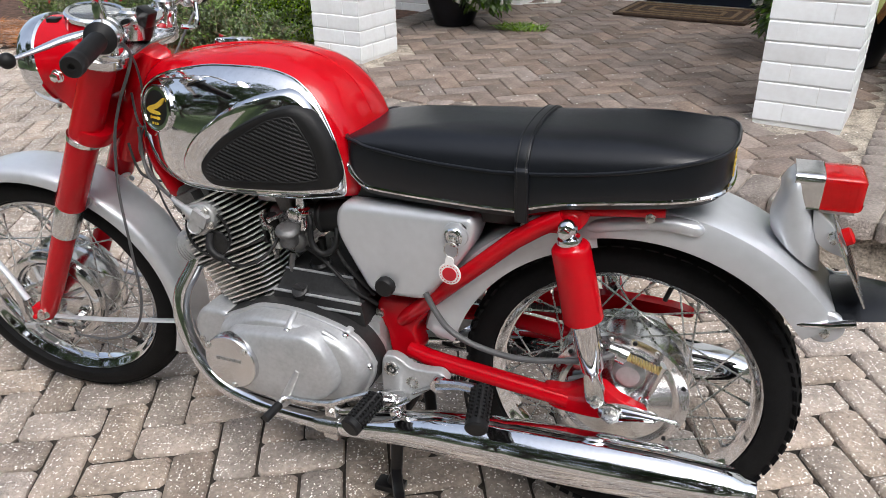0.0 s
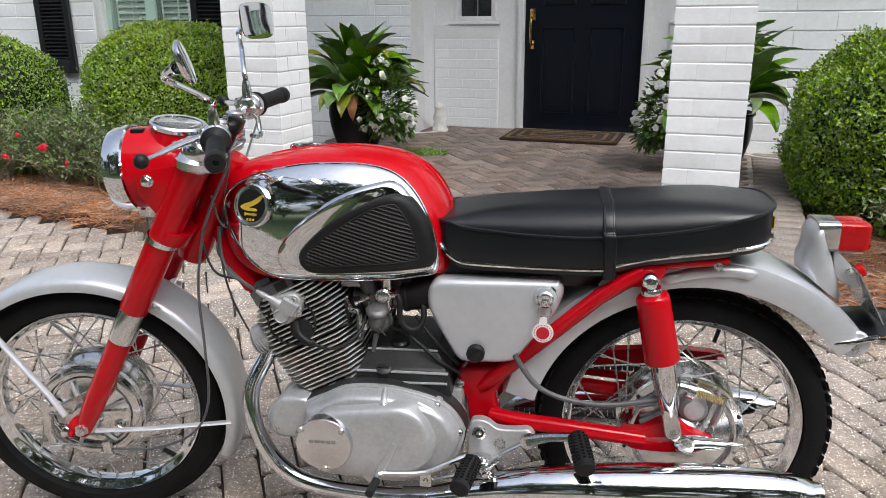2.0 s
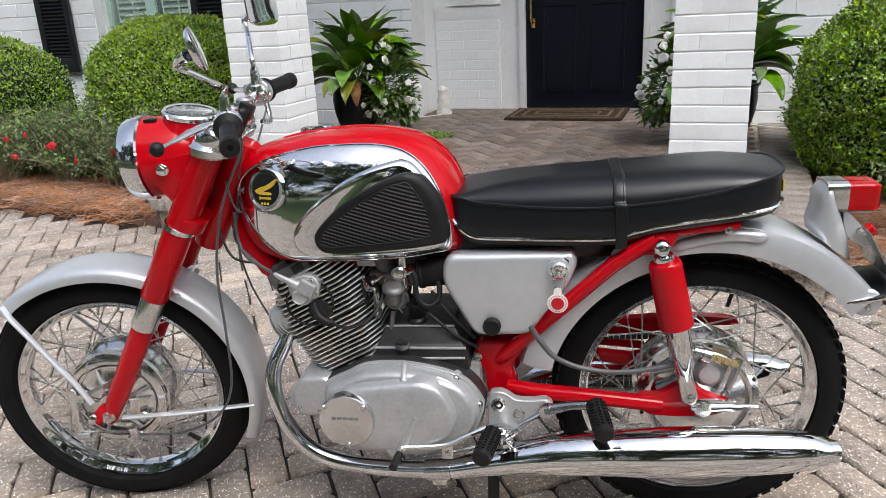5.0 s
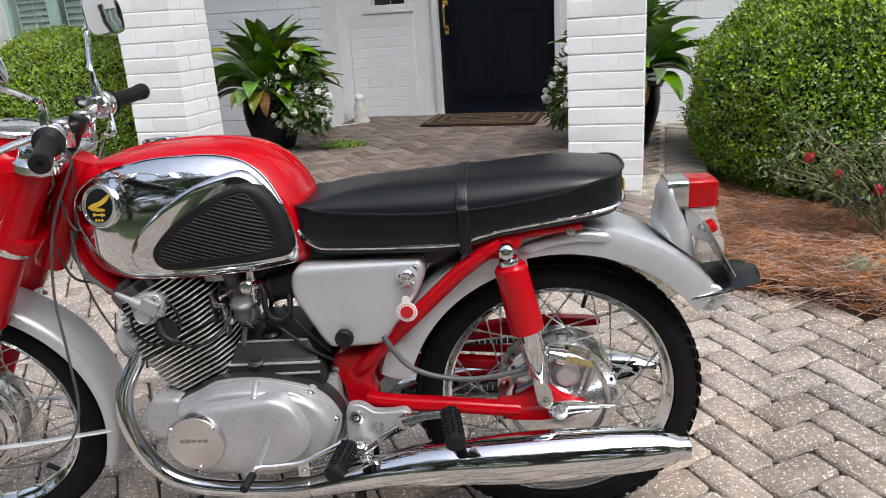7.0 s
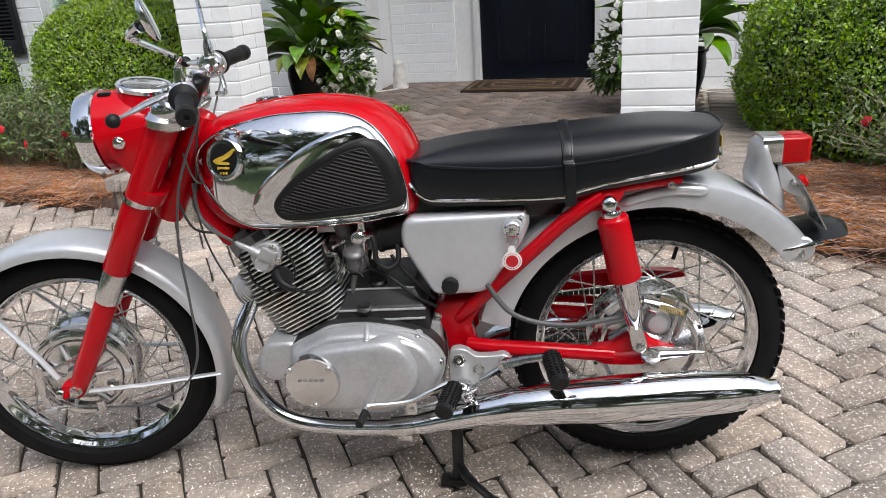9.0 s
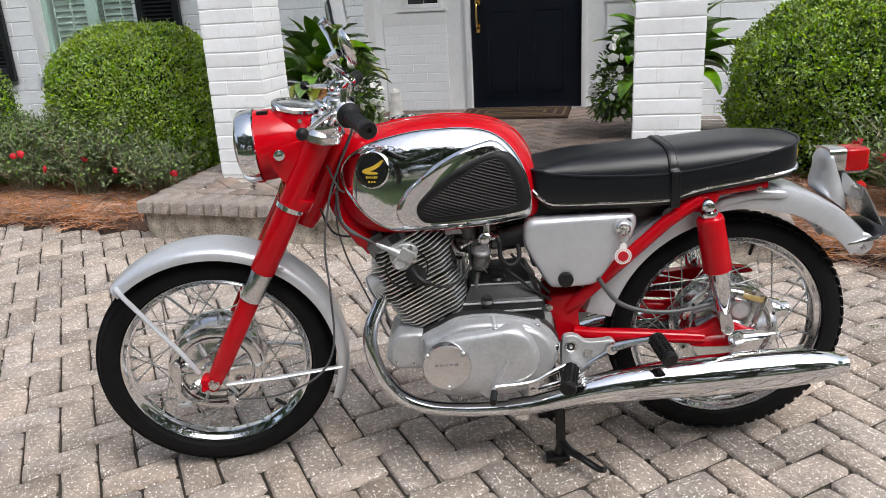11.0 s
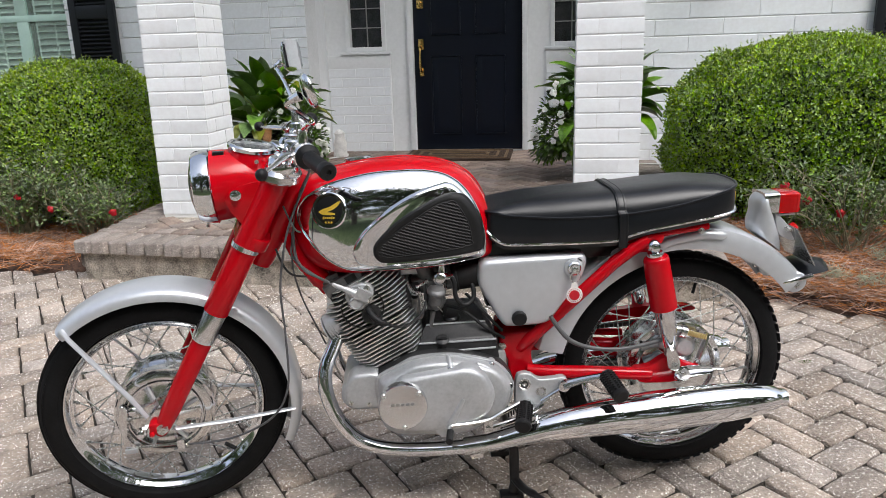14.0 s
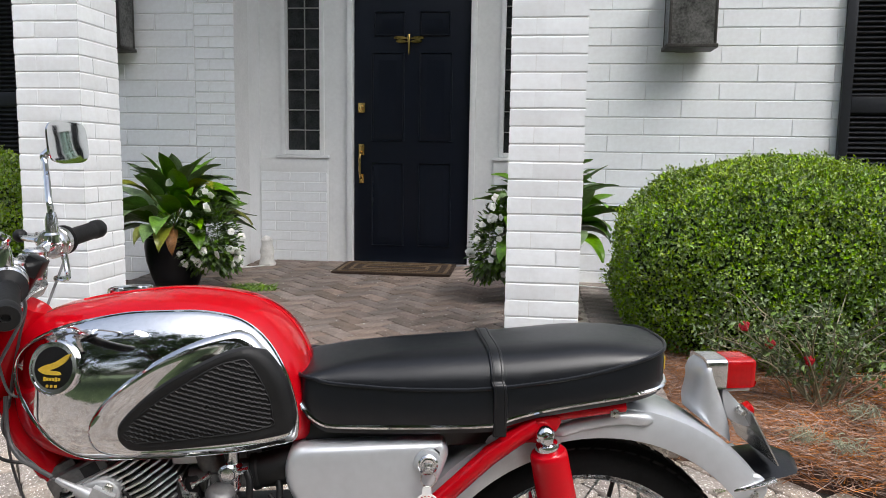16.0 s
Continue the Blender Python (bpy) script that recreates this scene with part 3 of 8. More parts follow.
# side lights with leaded panes
for name, a, b in (("window_1", SL0, SL1), ("window_2", SR0, SR1)):
    g = Geo()
    wall_box(g, a, b, DOOR_N + 0.07, DOOR_N + 0.08, SLZ0, SLZ1)
    win = tagged(hpart(name, g, DARK_GLASS), "narrow leaded side light with dark panes", "window", kind="structure")
    g = Geo()
    fr = 0.016
    for q in ((a - 0.02, a + fr, SLZ0 - 0.02, SLZ1 + 0.02), (b - fr, b + 0.02, SLZ0 - 0.02, SLZ1 + 0.02), (a + fr, b - fr, SLZ0 - 0.02, SLZ0 + fr), (a + fr, b - fr, SLZ1 - fr, SLZ1 + 0.02)):
        wall_box(g, q[0], q[1], DOOR_N - 0.012, DOOR_N + 0.068, q[2], q[3])
    hpart("window_frame", g, PAINT, win, bevel=0.004)
    g = Geo()
    wall_box(g, a - 0.06, b + 0.06, DOOR_N - 0.035, DOOR_N + 0.0, SLZ0 - 0.045, SLZ0 - 0.022)
    hpart("window_sill", g, PAINT, win, bevel=0.004)
    g = Geo()
    lo, hi = (ALC_L + 0.004, b + 0.05) if a < 0 else (a - 0.05, ALC_R - 0.004)
    wall_box(g, lo, hi, DOOR_N - 0.022, DOOR_N - 0.001, SLZ0 - 0.16, SLZ0 - 0.048)
    hpart("apron_panel", g, PAINT, win, bevel=0.003)
    g = Geo()
    wall_box(g, lo, hi, DOOR_N - 0.022, DOOR_N - 0.001, porch_z(4.5) - 0.01, SLZ0 - 0.165)
    hpart("apron_pier", g, PAINT, win, bevel=0.003)
    g = Geo()
    g.tube([((a + b) / 2, DOOR_N + 0.062, SLZ0 + fr), ((a + b) / 2, DOOR_N + 0.062, SLZ1 - fr)], 0.0055, 6)
    for k in range(1, 8):
        z = SLZ0 + fr + (SLZ1 - SLZ0 - 2 * fr) * k / 8
        g.tube([(a + fr, DOOR_N + 0.062, z), (b - fr, DOOR_N + 0.062, z)], 0.005, 6)
    hpart("lead_came", g, LEAD, win)


# front windows with blinds behind the panes
def front_window(name, w, label):
    a, b, z0, z1 = w
    g = Geo()
    for q in ((a, a + 0.07, z0, z1), (b - 0.07, b, z0, z1), (a + 0.07, b - 0.07, z0, z0 + 0.06), (a + 0.07, b - 0.07, z1 - 0.06, z1)):
        wall_box(g, q[0], q[1], WALL_N - 0.02, WALL_N + 0.12, q[2], q[3])
    win = tagged(hpart(name, g, PAINT, bevel=0.004), label, "window", kind="structure")
    g = Geo()
    wall_box(g, a - 0.04, b + 0.04, WALL_N - 0.06, WALL_N + 0.02, z0 - 0.05, z0 - 0.002)
    hpart("window_sill", g, PAINT, win, bevel=0.004)
    mid = (z0 + z1) / 2 - 0.08
    g = Geo()
    for q in ((a + 0.07, a + 0.11, z0 + 0.06, z1 - 0.06), (b - 0.11, b - 0.07, z0 + 0.06, z1 - 0.06), (a + 0.11, b - 0.11, mid - 0.025, mid + 0.025), ((a + b) / 2 - 0.05, (a + b) / 2 + 0.05, z0 + 0.06, mid - 0.025), ((a + b) / 2 - 0.05, (a + b) / 2 + 0.05, mid + 0.025, z1 - 0.06), (a + 0.11, b - 0.11, z0 + 0.06, z0 + 0.1)):
        wall_box(g, q[0], q[1], WALL_N + 0.03, WALL_N + 0.06, q[2], q[3])
    hpart("window_sash", g, SAGE, win, "pale green sash bars", bevel=0.002)
    for u0, u1 in ((a + 0.11, (a + b) / 2 - 0.05), ((a + b) / 2 + 0.05, b - 0.11)):
        for q0, q1 in ((z0 + 0.1, mid - 0.025), (mid + 0.025, z1 - 0.06)):
            g = Geo()
            wall_box(g, u0, u1, WALL_N + 0.042, WALL_N + 0.047, q0, q1)
            pane = hpart("pane", g, PANE, win, smooth=0)
            pane.visible_shadow = False
        g = Geo()
        k = z0 + 0.1
        while k < z1 - 0.08:
            g.box(((u0 + u1) / 2, WALL_N + 0.13, k), (u1 - u0 - 0.02, 0.062, 0.006), Matrix.Rotation(radians(32), 3, "X"))
            k += 0.052
        for uu in (u0 + 0.03, (u0 + u1) / 2, u1 - 0.03):
            g.box((uu, WALL_N + 0.097, (z0 + z1) / 2), (0.012, 0.004, z1 - z0 - 0.15))
        hpart("blind", g, BLIND, win, "white slatted blind")
    # A dark sheet stands in for the unlit room.
    g = Geo()
    wall_box(g, a, b, WALL_N + 0.5, WALL_N + 0.52, z0 - 0.2, z1 + 0.2)
    hpart("dark_room", g, SHADE_FILL, win)
    return win


front_window("window_3", WIN_L, "white front window with pale green sashes and slatted blinds")
front_window("window_4", WIN_R, "white front window with pale green sashes and slatted blinds")


def shutter(u0, label):
    """A louvred shutter: stiles, rails and tilted slats."""
    w, z0, z1 = 0.385, 0.72, 2.72
    sh = thing("shutter", HOUSE @ Matrix.Translation((u0, WALL_N - 0.042, z0)), label, "shutter", "window shutters")
    g = Geo().box((0.03, 0, (z1 - z0) / 2), (0.06, 0.035, z1 - z0)).box((w - 0.03, 0, (z1 - z0) / 2), (0.06, 0.035, z1 - z0))
    for z, h in ((0.06, 0.12), (0.79, 0.10), (z1 - z0 - 0.05, 0.10)):
        g.box((w / 2, 0, z), (w - 0.122, 0.033, h))
    part("frame", g, SHUTTER, sh, bevel=0.004)
    for lo, hi in ((0.12, 0.74), (0.84, z1 - z0 - 0.10)):
        z = lo + 0.02
        while z < hi - 0.01:
            part("slat", Geo().box((w / 2, 0.003, z), (w - 0.121, 0.034, 0.007), Matrix.Rotation(radians(38), 3, "X")), SHUTTER, sh)
            z += 0.032
    part("backing", Geo().box((w / 2, 0.019, (z1 - z0) / 2), (w - 0.12, 0.004, z1 - z0 - 0.2)), SHUTTER, sh)
    return sh


shutter(-2.85, "black louvred window shutter on the white wall")
shutter(3.10, "black louvred window shutter on the white wall")
shutter(-4.54, "black louvred window shutter on the white wall")
shutter(4.56, "black louvred window shutter on the white wall")


def lantern(u, label):
    """A tall copper wall lantern with a stepped chimney top."""
    ln = thing("wall_lantern", HOUSE @ Matrix.Translation((u, WALL_N, 1.84)), label, "wall lantern", "porch lanterns")
    w, d, h, c = 0.30, 0.2, 0.42, -0.135
    part("base_tray", Geo().box((0, c, 0.012), (w + 0.01, d + 0.01, 0.024)), IRON, ln, bevel=0.002)
    for sx in (-1, 1):
        for sy in (-1, 1):
            part("post", Geo().box((sx * (w / 2 - 0.009) * 0.97, c + sy * (d / 2 - 0.009) * 0.97, h / 2), (0.018, 0.018, h - 0.02)), IRON, ln, bevel=0.002)
    part("top_tray", Geo().box((0, c, h + 0.008), (w + 0.035, d + 0.035, 0.016)), IRON, ln, bevel=0.002)
    rr = []
    for s, z in ((1.0, h + 0.016), (0.8, h + 0.04), (0.58, h + 0.06), (0.48, h + 0.085), (0.46, h + 0.13), (0.53, h + 0.135), (0.53, h + 0.145), (0.3, h + 0.15), (0.28, h + 0.17)):
        rr.append([(-w / 2 * s, c - d / 2 * s, z), (w / 2 * s, c - d / 2 * s, z), (w / 2 * s, c + d / 2 * s, z), (-w / 2 * s, c + d / 2 * s, z)])
    part("chimney", Geo().rings(rr), IRON, ln, smooth=20)
    part("finial", Geo().tube([(0, c, h + 0.16), (0, c, h + 0.22)], 0.012, 10).lathe([(0.035, 0), (0.03, 0.012), (0.01, 0.02)], (0, c, h + 0.2), (0, 0, 1), 14), IRON, ln)
    part("back_plate", Geo().box((0, -0.018, h / 2 + 0.05), (0.12, 0.03, h + 0.1)).box((0, -0.06, h / 2), (0.05, 0.08, 0.03)), IRON, ln, bevel=0.002)
    for sx in (-1, 1):
        part("pane", Geo().box((sx * (w / 2 - 0.008), c, h / 2 + 0.01), (0.004, d - 0.03, h - 0.03)), SMOKE_GLASS, ln)
    for sy in (-1, 1):
        part("pane", Geo().box((0, c + sy * (d / 2 - 0.008), h / 2 + 0.01), (w - 0.03, 0.004, h - 0.03)), SMOKE_GLASS, ln)
    for k in (-1, 0, 1):
        part("candle", Geo().tube([(0.05 * k, c, 0.06), (0.05 * k, c, 0.2 + 0.03 * (k == 0))], 0.009, 8), STONE, ln)
    return ln


lantern(2.13, "weathered bronze wall lantern with smoky panes")
lantern(-1.79, "weathered bronze wall lantern with smoky panes")


# ---- the motorcycle: x from the front wheel to the rear, y away from the drive, z up from the pavers ----
bike = thing("motorcycle", Matrix.Identity(4), "red vintage motorcycle with chrome tank panels on its centre stand", "motorcycle")
RAKE, STEER = radians(29.0), radians(10.0)
FX, FZ, RX, RZ = -0.016, 0.302, 1.293, 0.312
AXIS = Vector((math.sin(RAKE), 0, math.cos(RAKE)))
PIVOT = Vector((FX, 0, FZ)) + 0.045 * Vector((math.cos(RAKE), 0, -math.sin(RAKE)))
TURNED = Matrix.Translation(PIVOT + Vector((0, -0.025, 0))) @ Matrix.Rotation(STEER, 4, AXIS) @ Matrix.Translation(-PIVOT)


def front(name, g, material, parent=bike, label="", smooth=35.0, bevel=0.0):
    """A part that turns with the handlebar."""
    return part(name, g.move(TURNED), material, parent, label, smooth, bevel)


def bolt(g, at, r, h, axis=(0, -1, 0)):
    a = Vector(axis)
    g.lathe([(r * 1.35, 0), (r * 1.35, h * 0.25), (r, h * 0.3), (r, h), (r * 0.8, h * 1.05)], at, a, 6)
    return g


def wheel(name, c, tyre_r, sec, tread, turn, label):
    """A spoked wheel: the rim is the part, with tyre, hub, spokes and nipples under it."""
    put = (lambda g: g.move(TURNED)) if turn else (lambda g: g)
    ax = (0, 1, 0)
    rim = part(name, put(Geo().lathe([(0.244, -0.024), (0.240, -0.027), (0.235, -0.024), (0.230, -0.016), (0.221, -0.011), (0.219, 0), (0.221, 0.011), (0.230, 0.016),
                                      (0.235, 0.024), (0.240, 0.027), (0.244, 0.024), (0.228, 0.014), (0.226, 0), (0.228, -0.014)], c, ax, 72, loop=True)), CHROME, bike, label)
    r0 = tyre_r - sec
    prof = []
    for k in range(17):
        a = radians(-125 + 250 * k / 16)
        prof.append((r0 + sec * math.cos(a) * (1.0 if math.cos(a) < 0.6 else 1.0), sec * 0.98 * math.sin(a)))
    prof[0], prof[-1] = (0.243, -0.023), (0.243, 0.023)
    t = Geo().lathe(prof + [(0.236, 0)], c, ax, 96, loop=True)
    tyre = part("tyre", put(t), TYRE, rim, "black rubber tyre with worn tread")
    g = Geo()
    if tread == "ribs":
        for y in (-0.018, -0.009, 0.0, 0.009, 0.018):
            rr = r0 + math.sqrt(sec ** 2 - y * y)
            g.lathe([(rr - 0.002, y - 0.0035), (rr + 0.0022, y - 0.003), (rr + 0.0022, y + 0.003), (rr - 0.002, y + 0.0035)], c, ax, 96, loop=True)
        for y in (-0.032, 0.032):
            rr = r0 + math.sqrt(max(0, sec ** 2 - y * y))
            g.lathe([(rr - 0.001, y - 0.001), (rr + 0.0012, y), (rr - 0.001, y + 0.001)], c, ax, 96, loop=True)
    else:
        for k in range(64):
            a = 2 * math.pi * k / 64
            for y, dw in ((-0.030, 0.010), (-0.012, 0.008), (0.008, 0.008), (0.028, 0.010)):
                ph = a + (0.0 if abs(y) > 0.02 else 0.049)
                rr = r0 + math.sqrt(sec ** 2 - y * y)
                m = Matrix.Rotation(ph, 3, "Y") @ Matrix.Rotation(math.asin(y / sec), 3, "X")
                p = Vector((rr * math.sin(ph), y, rr * math.cos(ph)))
                g.box(Vector(c) + p * (1 - 0.003), (0.02, dw * 1.6, 0.0016), m)
    part("tread", put(g), TYRE, tyre)
    return rim, put


def spokes(rim, put, c, hub_r, half):
    """Thirty-six crossed spokes with nipples."""
    c = Vector(c)
    for k in range(36):
        side = -1 if k % 2 else 1
        way = 1 if (k // 2) % 2 else -1
        a = 2 * math.pi * k / 36
        h = a + way * radians(48)
        p = c + Vector((hub_r * math.sin(h), side * half, hub_r * math.cos(h)))
        q = c + Vector((0.223 * math.sin(a), side * 0.004, 0.223 * math.cos(a)))
        g = Geo().tube([p, q], 0.0017, 6)
        d = (p - q).normalized()
        g.tube([q, q + d * 0.016], 0.0033, 6)
        part("spoke", put(g), STEEL, rim)


# front wheel
FC = (FX, 0, FZ)
fw, fput = wheel("front_wheel", FC, FZ, 0.040, "ribs", True, "chrome spoked front wheel turned to one side")
spokes(fw, fput, FC, 0.113, 0.034)
hub = part("hub", fput(Geo().lathe([(0.11, -0.046), (0.121, -0.045), (0.122, -0.036), (0.112, -0.032), (0.106, -0.02), (0.106, 0.02), (0.112, 0.03), (0.122, 0.034), (0.122, 0.044), (0.06, 0.05), (0.02, 0.06)], FC, (0, 1, 0), 48)),
           ALLOY_POLISH, fw, "polished alloy drum hub")
panel = part("brake_panel", fput(Geo().lathe([(0.113, -0.046), (0.114, -0.054), (0.108, -0.058), (0.098, -0.058), (0.095, -0.050), (0.08, -0.050), (0.06, -0.059), (0.035, -0.066), (0.03, -0.08), (0.016, -0.082)], FC, (0, 1, 0), 48)), CHROME_DULL, fw)


def polar(r, a, y):
    return (FX + r * math.cos(radians(a)), y, FZ + r * math.sin(radians(a)))


for a in (-35, 70, 160, 215):
    part("panel_nut", fput(bolt(Geo(), polar(0.074, a, -0.057), 0.009, 0.018)), CHROME, panel)
part("brake_rod", fput(Geo().tube([polar(0.074, 70, -0.068), polar(0.05, 120, -0.07), polar(0.074, 160, -0.068)], 0.0042, 8)), STEEL, panel)
part("panel_rib", fput(Geo().lathe([(0.0925, -0.0525), (0.0915, -0.0565), (0.0885, -0.0565), (0.0875, -0.0525)], FC, (0, 1, 0), 48, loop=True)), ALLOY_POLISH, panel)
for a in (20, 110, 245, 300):
    part("panel_web", fput(Geo().tube([polar(0.036, a, -0.066), polar(0.06, a, -0.062), polar(0.088, a, -0.055)], [0.006, 0.005, 0.004], 8)), ALLOY, panel)
part("brake_rod", fput(Geo().tube([polar(0.086, 175, -0.07), polar(0.09, 10, -0.07)], 0.003, 8)), STEEL, panel)
g = Geo().prism(curve2([(FX - 0.102, FZ + 0.035), (FX - 0.088, FZ + 0.04), (FX - 0.082, FZ + 0.02), (FX - 0.092, FZ - 0.04), (FX - 0.088, FZ - 0.08), (FX - 0.1, FZ - 0.085), (FX - 0.106, FZ - 0.04)], 4), -0.06, -0.068, edge=0.002)
part("brake_arm", fput(g), ALLOY_POLISH, panel)
part("cable_rod", fput(Geo().tube([(FX - 0.1, -0.066, FZ - 0.076), (FX + 0.03, -0.068, FZ - 0.082)], 0.0032, 8)), STEEL, panel)
part("cable_clevis", fput(Geo().box((FX - 0.088, -0.068, FZ - 0.082), (0.03, 0.014, 0.012))), ALLOY, panel, bevel=0.002)
part("cable_stop", fput(Geo().box((FX + 0.03, -0.066, FZ - 0.085), (0.018, 0.02, 0.034)).box((FX + 0.026, -0.066, FZ - 0.098), (0.03, 0.018, 0.008))), ALLOY_POLISH, panel, bevel=0.002)
for k in range(12):
    a = 30 * k + 8
    p = [polar(0.1165, a + d, -0.0455) for d in (-5, 0, 5)]
    part("hub_slot", fput(Geo().tube(p, 0.0032, 8, flat=0.5)), BLACK, hub)
part("brake_stay", fput(Geo().tube([(FX + 0.035, -0.07, FZ + 0.05), (FX + 0.09, -0.078, FZ + 0.13), (FX + 0.125, -0.08, FZ + 0.215)], 0.008, 8, flat=0.5)), ALLOY, fw)
part("valve", fput(Geo().tube([(FX + 0.148, 0, FZ - 0.163), (FX + 0.128, -0.006, FZ - 0.142)], 0.0055, 8)), RUBBER, fw)
part("axle", fput(bolt(bolt(Geo().tube([(FX, -0.104, FZ - 0.012), (FX, 0.104, FZ - 0.012)], 0.009, 10), (FX, -0.104, FZ - 0.012), 0.011, 0.012), (FX, 0.104, FZ - 0.012), 0.011, 0.012, (0, 1, 0))), STEEL, fw)


# front fender: a deep curved blade over the tyre
def blade(c, r, a0, a1, half, drop, n=40, box=3.2):
    """A fender: arcs with a crowned section; a0, a1: degrees from the front, over the top."""
    rings = []
    for i in range(n + 1):
        a = radians(a0 + (a1 - a0) * i / n)
        e = min(1.0, min(i, n - i) / 3 + 0.55)
        sec = []
        for k in range(15):
            w = -1 + 2 * k / 14
            y = half * math.sin(w * math.pi / 2) * (0.9 + 0.1 * e)
            rr = r - drop * (abs(w) ** box)
            sec.append(Vector((c[0] - rr * math.cos(a), y, c[2] + rr * math.sin(a))))
        inner = [p + (Vector(c) - p).normalized() * 0.0035 for p in reversed(sec)]
        rings.append(sec + inner)
    return Geo().rings(rings)


ff = front("front_fender", blade((FX + 0.005, 0, FZ), 0.335, 49, 204, 0.062, 0.027, 48), SILVER, bike, "silver painted steel fender")
for side in (-1, 1):
    y = side
    front("stay", Geo().tube([(FX - 0.194, 0.062 * y, FZ + 0.262), (FX - 0.178, 0.07 * y, FZ + 0.238), (FX - 0.06, 0.096 * y, FZ + 0.075), (FX - 0.03, 0.104 * y, FZ + 0.025)], 0.0074, 8, flat=0.5), SILVER, ff)
    front("stay", Geo().tube([(FX + 0.03, 0.104 * y, FZ - 0.016), (FX + 0.15, 0.09 * y, FZ - 0.024), (FX + 0.318, 0.058 * y, FZ - 0.034)], 0.0074, 8, flat=0.5), SILVER, ff)
    g = Geo().tube([(FX + 0.128, 0.1 * y, FZ + 0.2), (FX + 0.152, 0.082 * y, FZ + 0.245), (FX + 0.19, 0.064 * y, FZ + 0.272)], [0.016, 0.014, 0.012], 8, flat=0.35)
    bolt(g, (FX + 0.178, 0.072 * y, FZ + 0.27), 0.006, 0.006, (0, y, 0))
    bolt(g, (FX + 0.2, 0.066 * y, FZ + 0.262), 0.005, 0.005, (0, y, 0))
    front("fender_bracket", g, SILVER, ff)


# fork legs
def along(y, s, out=0.0):
    """A point of a fork leg, s metres up from the axle."""
    return Vector((FX, y, FZ - 0.012)) + AXIS * s + Vector((-math.cos(RAKE), 0, math.sin(RAKE))) * out


for side in (-1, 1):
    y = 0.088 * side
    low = Geo().lathe([(0.012, -0.025), (0.017, -0.018), (0.019, 0.0), (0.0215, 0.03), (0.0235, 0.06), (0.0245, 0.252)], along(y, 0), AXIS, 24)
    leg = front("fork_leg", low, RED, bike, "red painted telescopic fork leg")
    g = Geo().lathe([(0.0275, 0.248), (0.0285, 0.252), (0.0285, 0.325), (0.0275, 0.328)], along(y, 0), AXIS, 24)
    front("fork_joint", g, ALLOY_POLISH, leg, "bare alloy sleeve")
    g = Geo().lathe([(0.029, 0.326), (0.0305, 0.33), (0.0305, 0.47), (0.031, 0.60), (0.0315, 0.70)], along(y, 0), AXIS, 24)
    front("fork_cover", g, RED, leg)
    front("fork_ring", Geo().lathe([(0.0308, 0.496), (0.0338, 0.497), (0.0338, 0.508), (0.0308, 0.509)], along(y, 0), AXIS, 24), CHROME, leg, "chrome clamp ring")
    front("fork_cap", Geo().lathe([(0.034, 0.695), (0.036, 0.699), (0.036, 0.716), (0.033, 0.722), (0.018, 0.726), (0.016, 0.738), (0.008, 0.742)], along(y, 0), AXIS, 24), CHROME, leg)
    g = Geo().box(along(y, -0.004) + Vector((-0.014, 0, 0.004)), (0.03, 0.03, 0.026))
    bolt(g, along(y, -0.012) + Vector((-0.02, 0.012 * side, 0)), 0.006, 0.01, (0, side, 0))
    front("axle_clamp", g, RED, leg, bevel=0.003)
    g = Geo().prism(curve2([(0.195, 0.846), (0.235, 0.876), (0.315, 0.876), (0.30, 0.80), (0.265, 0.75), (0.222, 0.79)], 4), 0.094 * side, 0.088 * side)
    front("lamp_bracket", g, RED, leg, bevel=0.001)

# headlamp and speedometer
BACK = TURNED.inverted()
HA = Vector((-1, 0, -0.06)).normalized()
HC = Vector(BACK @ Vector((0.150, -0.068, 0.854))) - HA * 0.118
HC.y = 0
hl = front("headlamp", Geo().lathe([(0.015, -0.035), (0.045, -0.028), (0.066, -0.01), (0.076, 0.015), (0.081, 0.05), (0.0835, 0.085), (0.0845, 0.103)], HC, HA, 48), RED, bike, "red headlamp shell with chrome rim")
front("rim", Geo().lathe([(0.0845, 0.095), (0.0885, 0.098), (0.089, 0.108), (0.087, 0.126), (0.0825, 0.136), (0.077, 0.139), (0.074, 0.135)], HC, HA, 48, caps=False), CHROME, hl, "chrome headlamp rim")
front("lens", Geo().lathe([(0.077, 0.134), (0.065, 0.142), (0.042, 0.149), (0.02, 0.152), (0.002, 0.153)], HC, HA, 48), GLASS, hl)
front("reflector", Geo().lathe([(0.076, 0.13), (0.056, 0.10), (0.03, 0.08), (0.004, 0.075)], HC, HA, 32, caps=False), MIRROR, hl)
for side in (-1, 1):
    front("bolt", bolt(Geo().lathe([(0.0125, -0.012), (0.0125, 0.002), (0.010, 0.003)], HC + HA * 0.045 + Vector((0, 0.094 * side, -0.006)), (0, side, 0), 20), HC + HA * 0.045 + Vector((0, 0.096 * side, -0.006)), 0.0088, 0.012, (0, side, 0)), CHROME, hl)
front("rim_screw", bolt(Geo(), HC + HA * 0.12 + Vector((0, -0.03, -0.083)), 0.004, 0.006, (0, -0.3, -1)), STEEL, hl)
front("indicator_window", Geo().box(HC + HA * 0.078 + Vector((0.0, -0.022, 0.0785)), (0.026, 0.018, 0.012), Matrix.Rotation(radians(3), 3, "Y")), BLACK, hl, bevel=0.004)
SN = Vector((0.2, -0.03, 0.98)).normalized()
SC = BACK @ Vector((0.262, -0.043, 0.941))
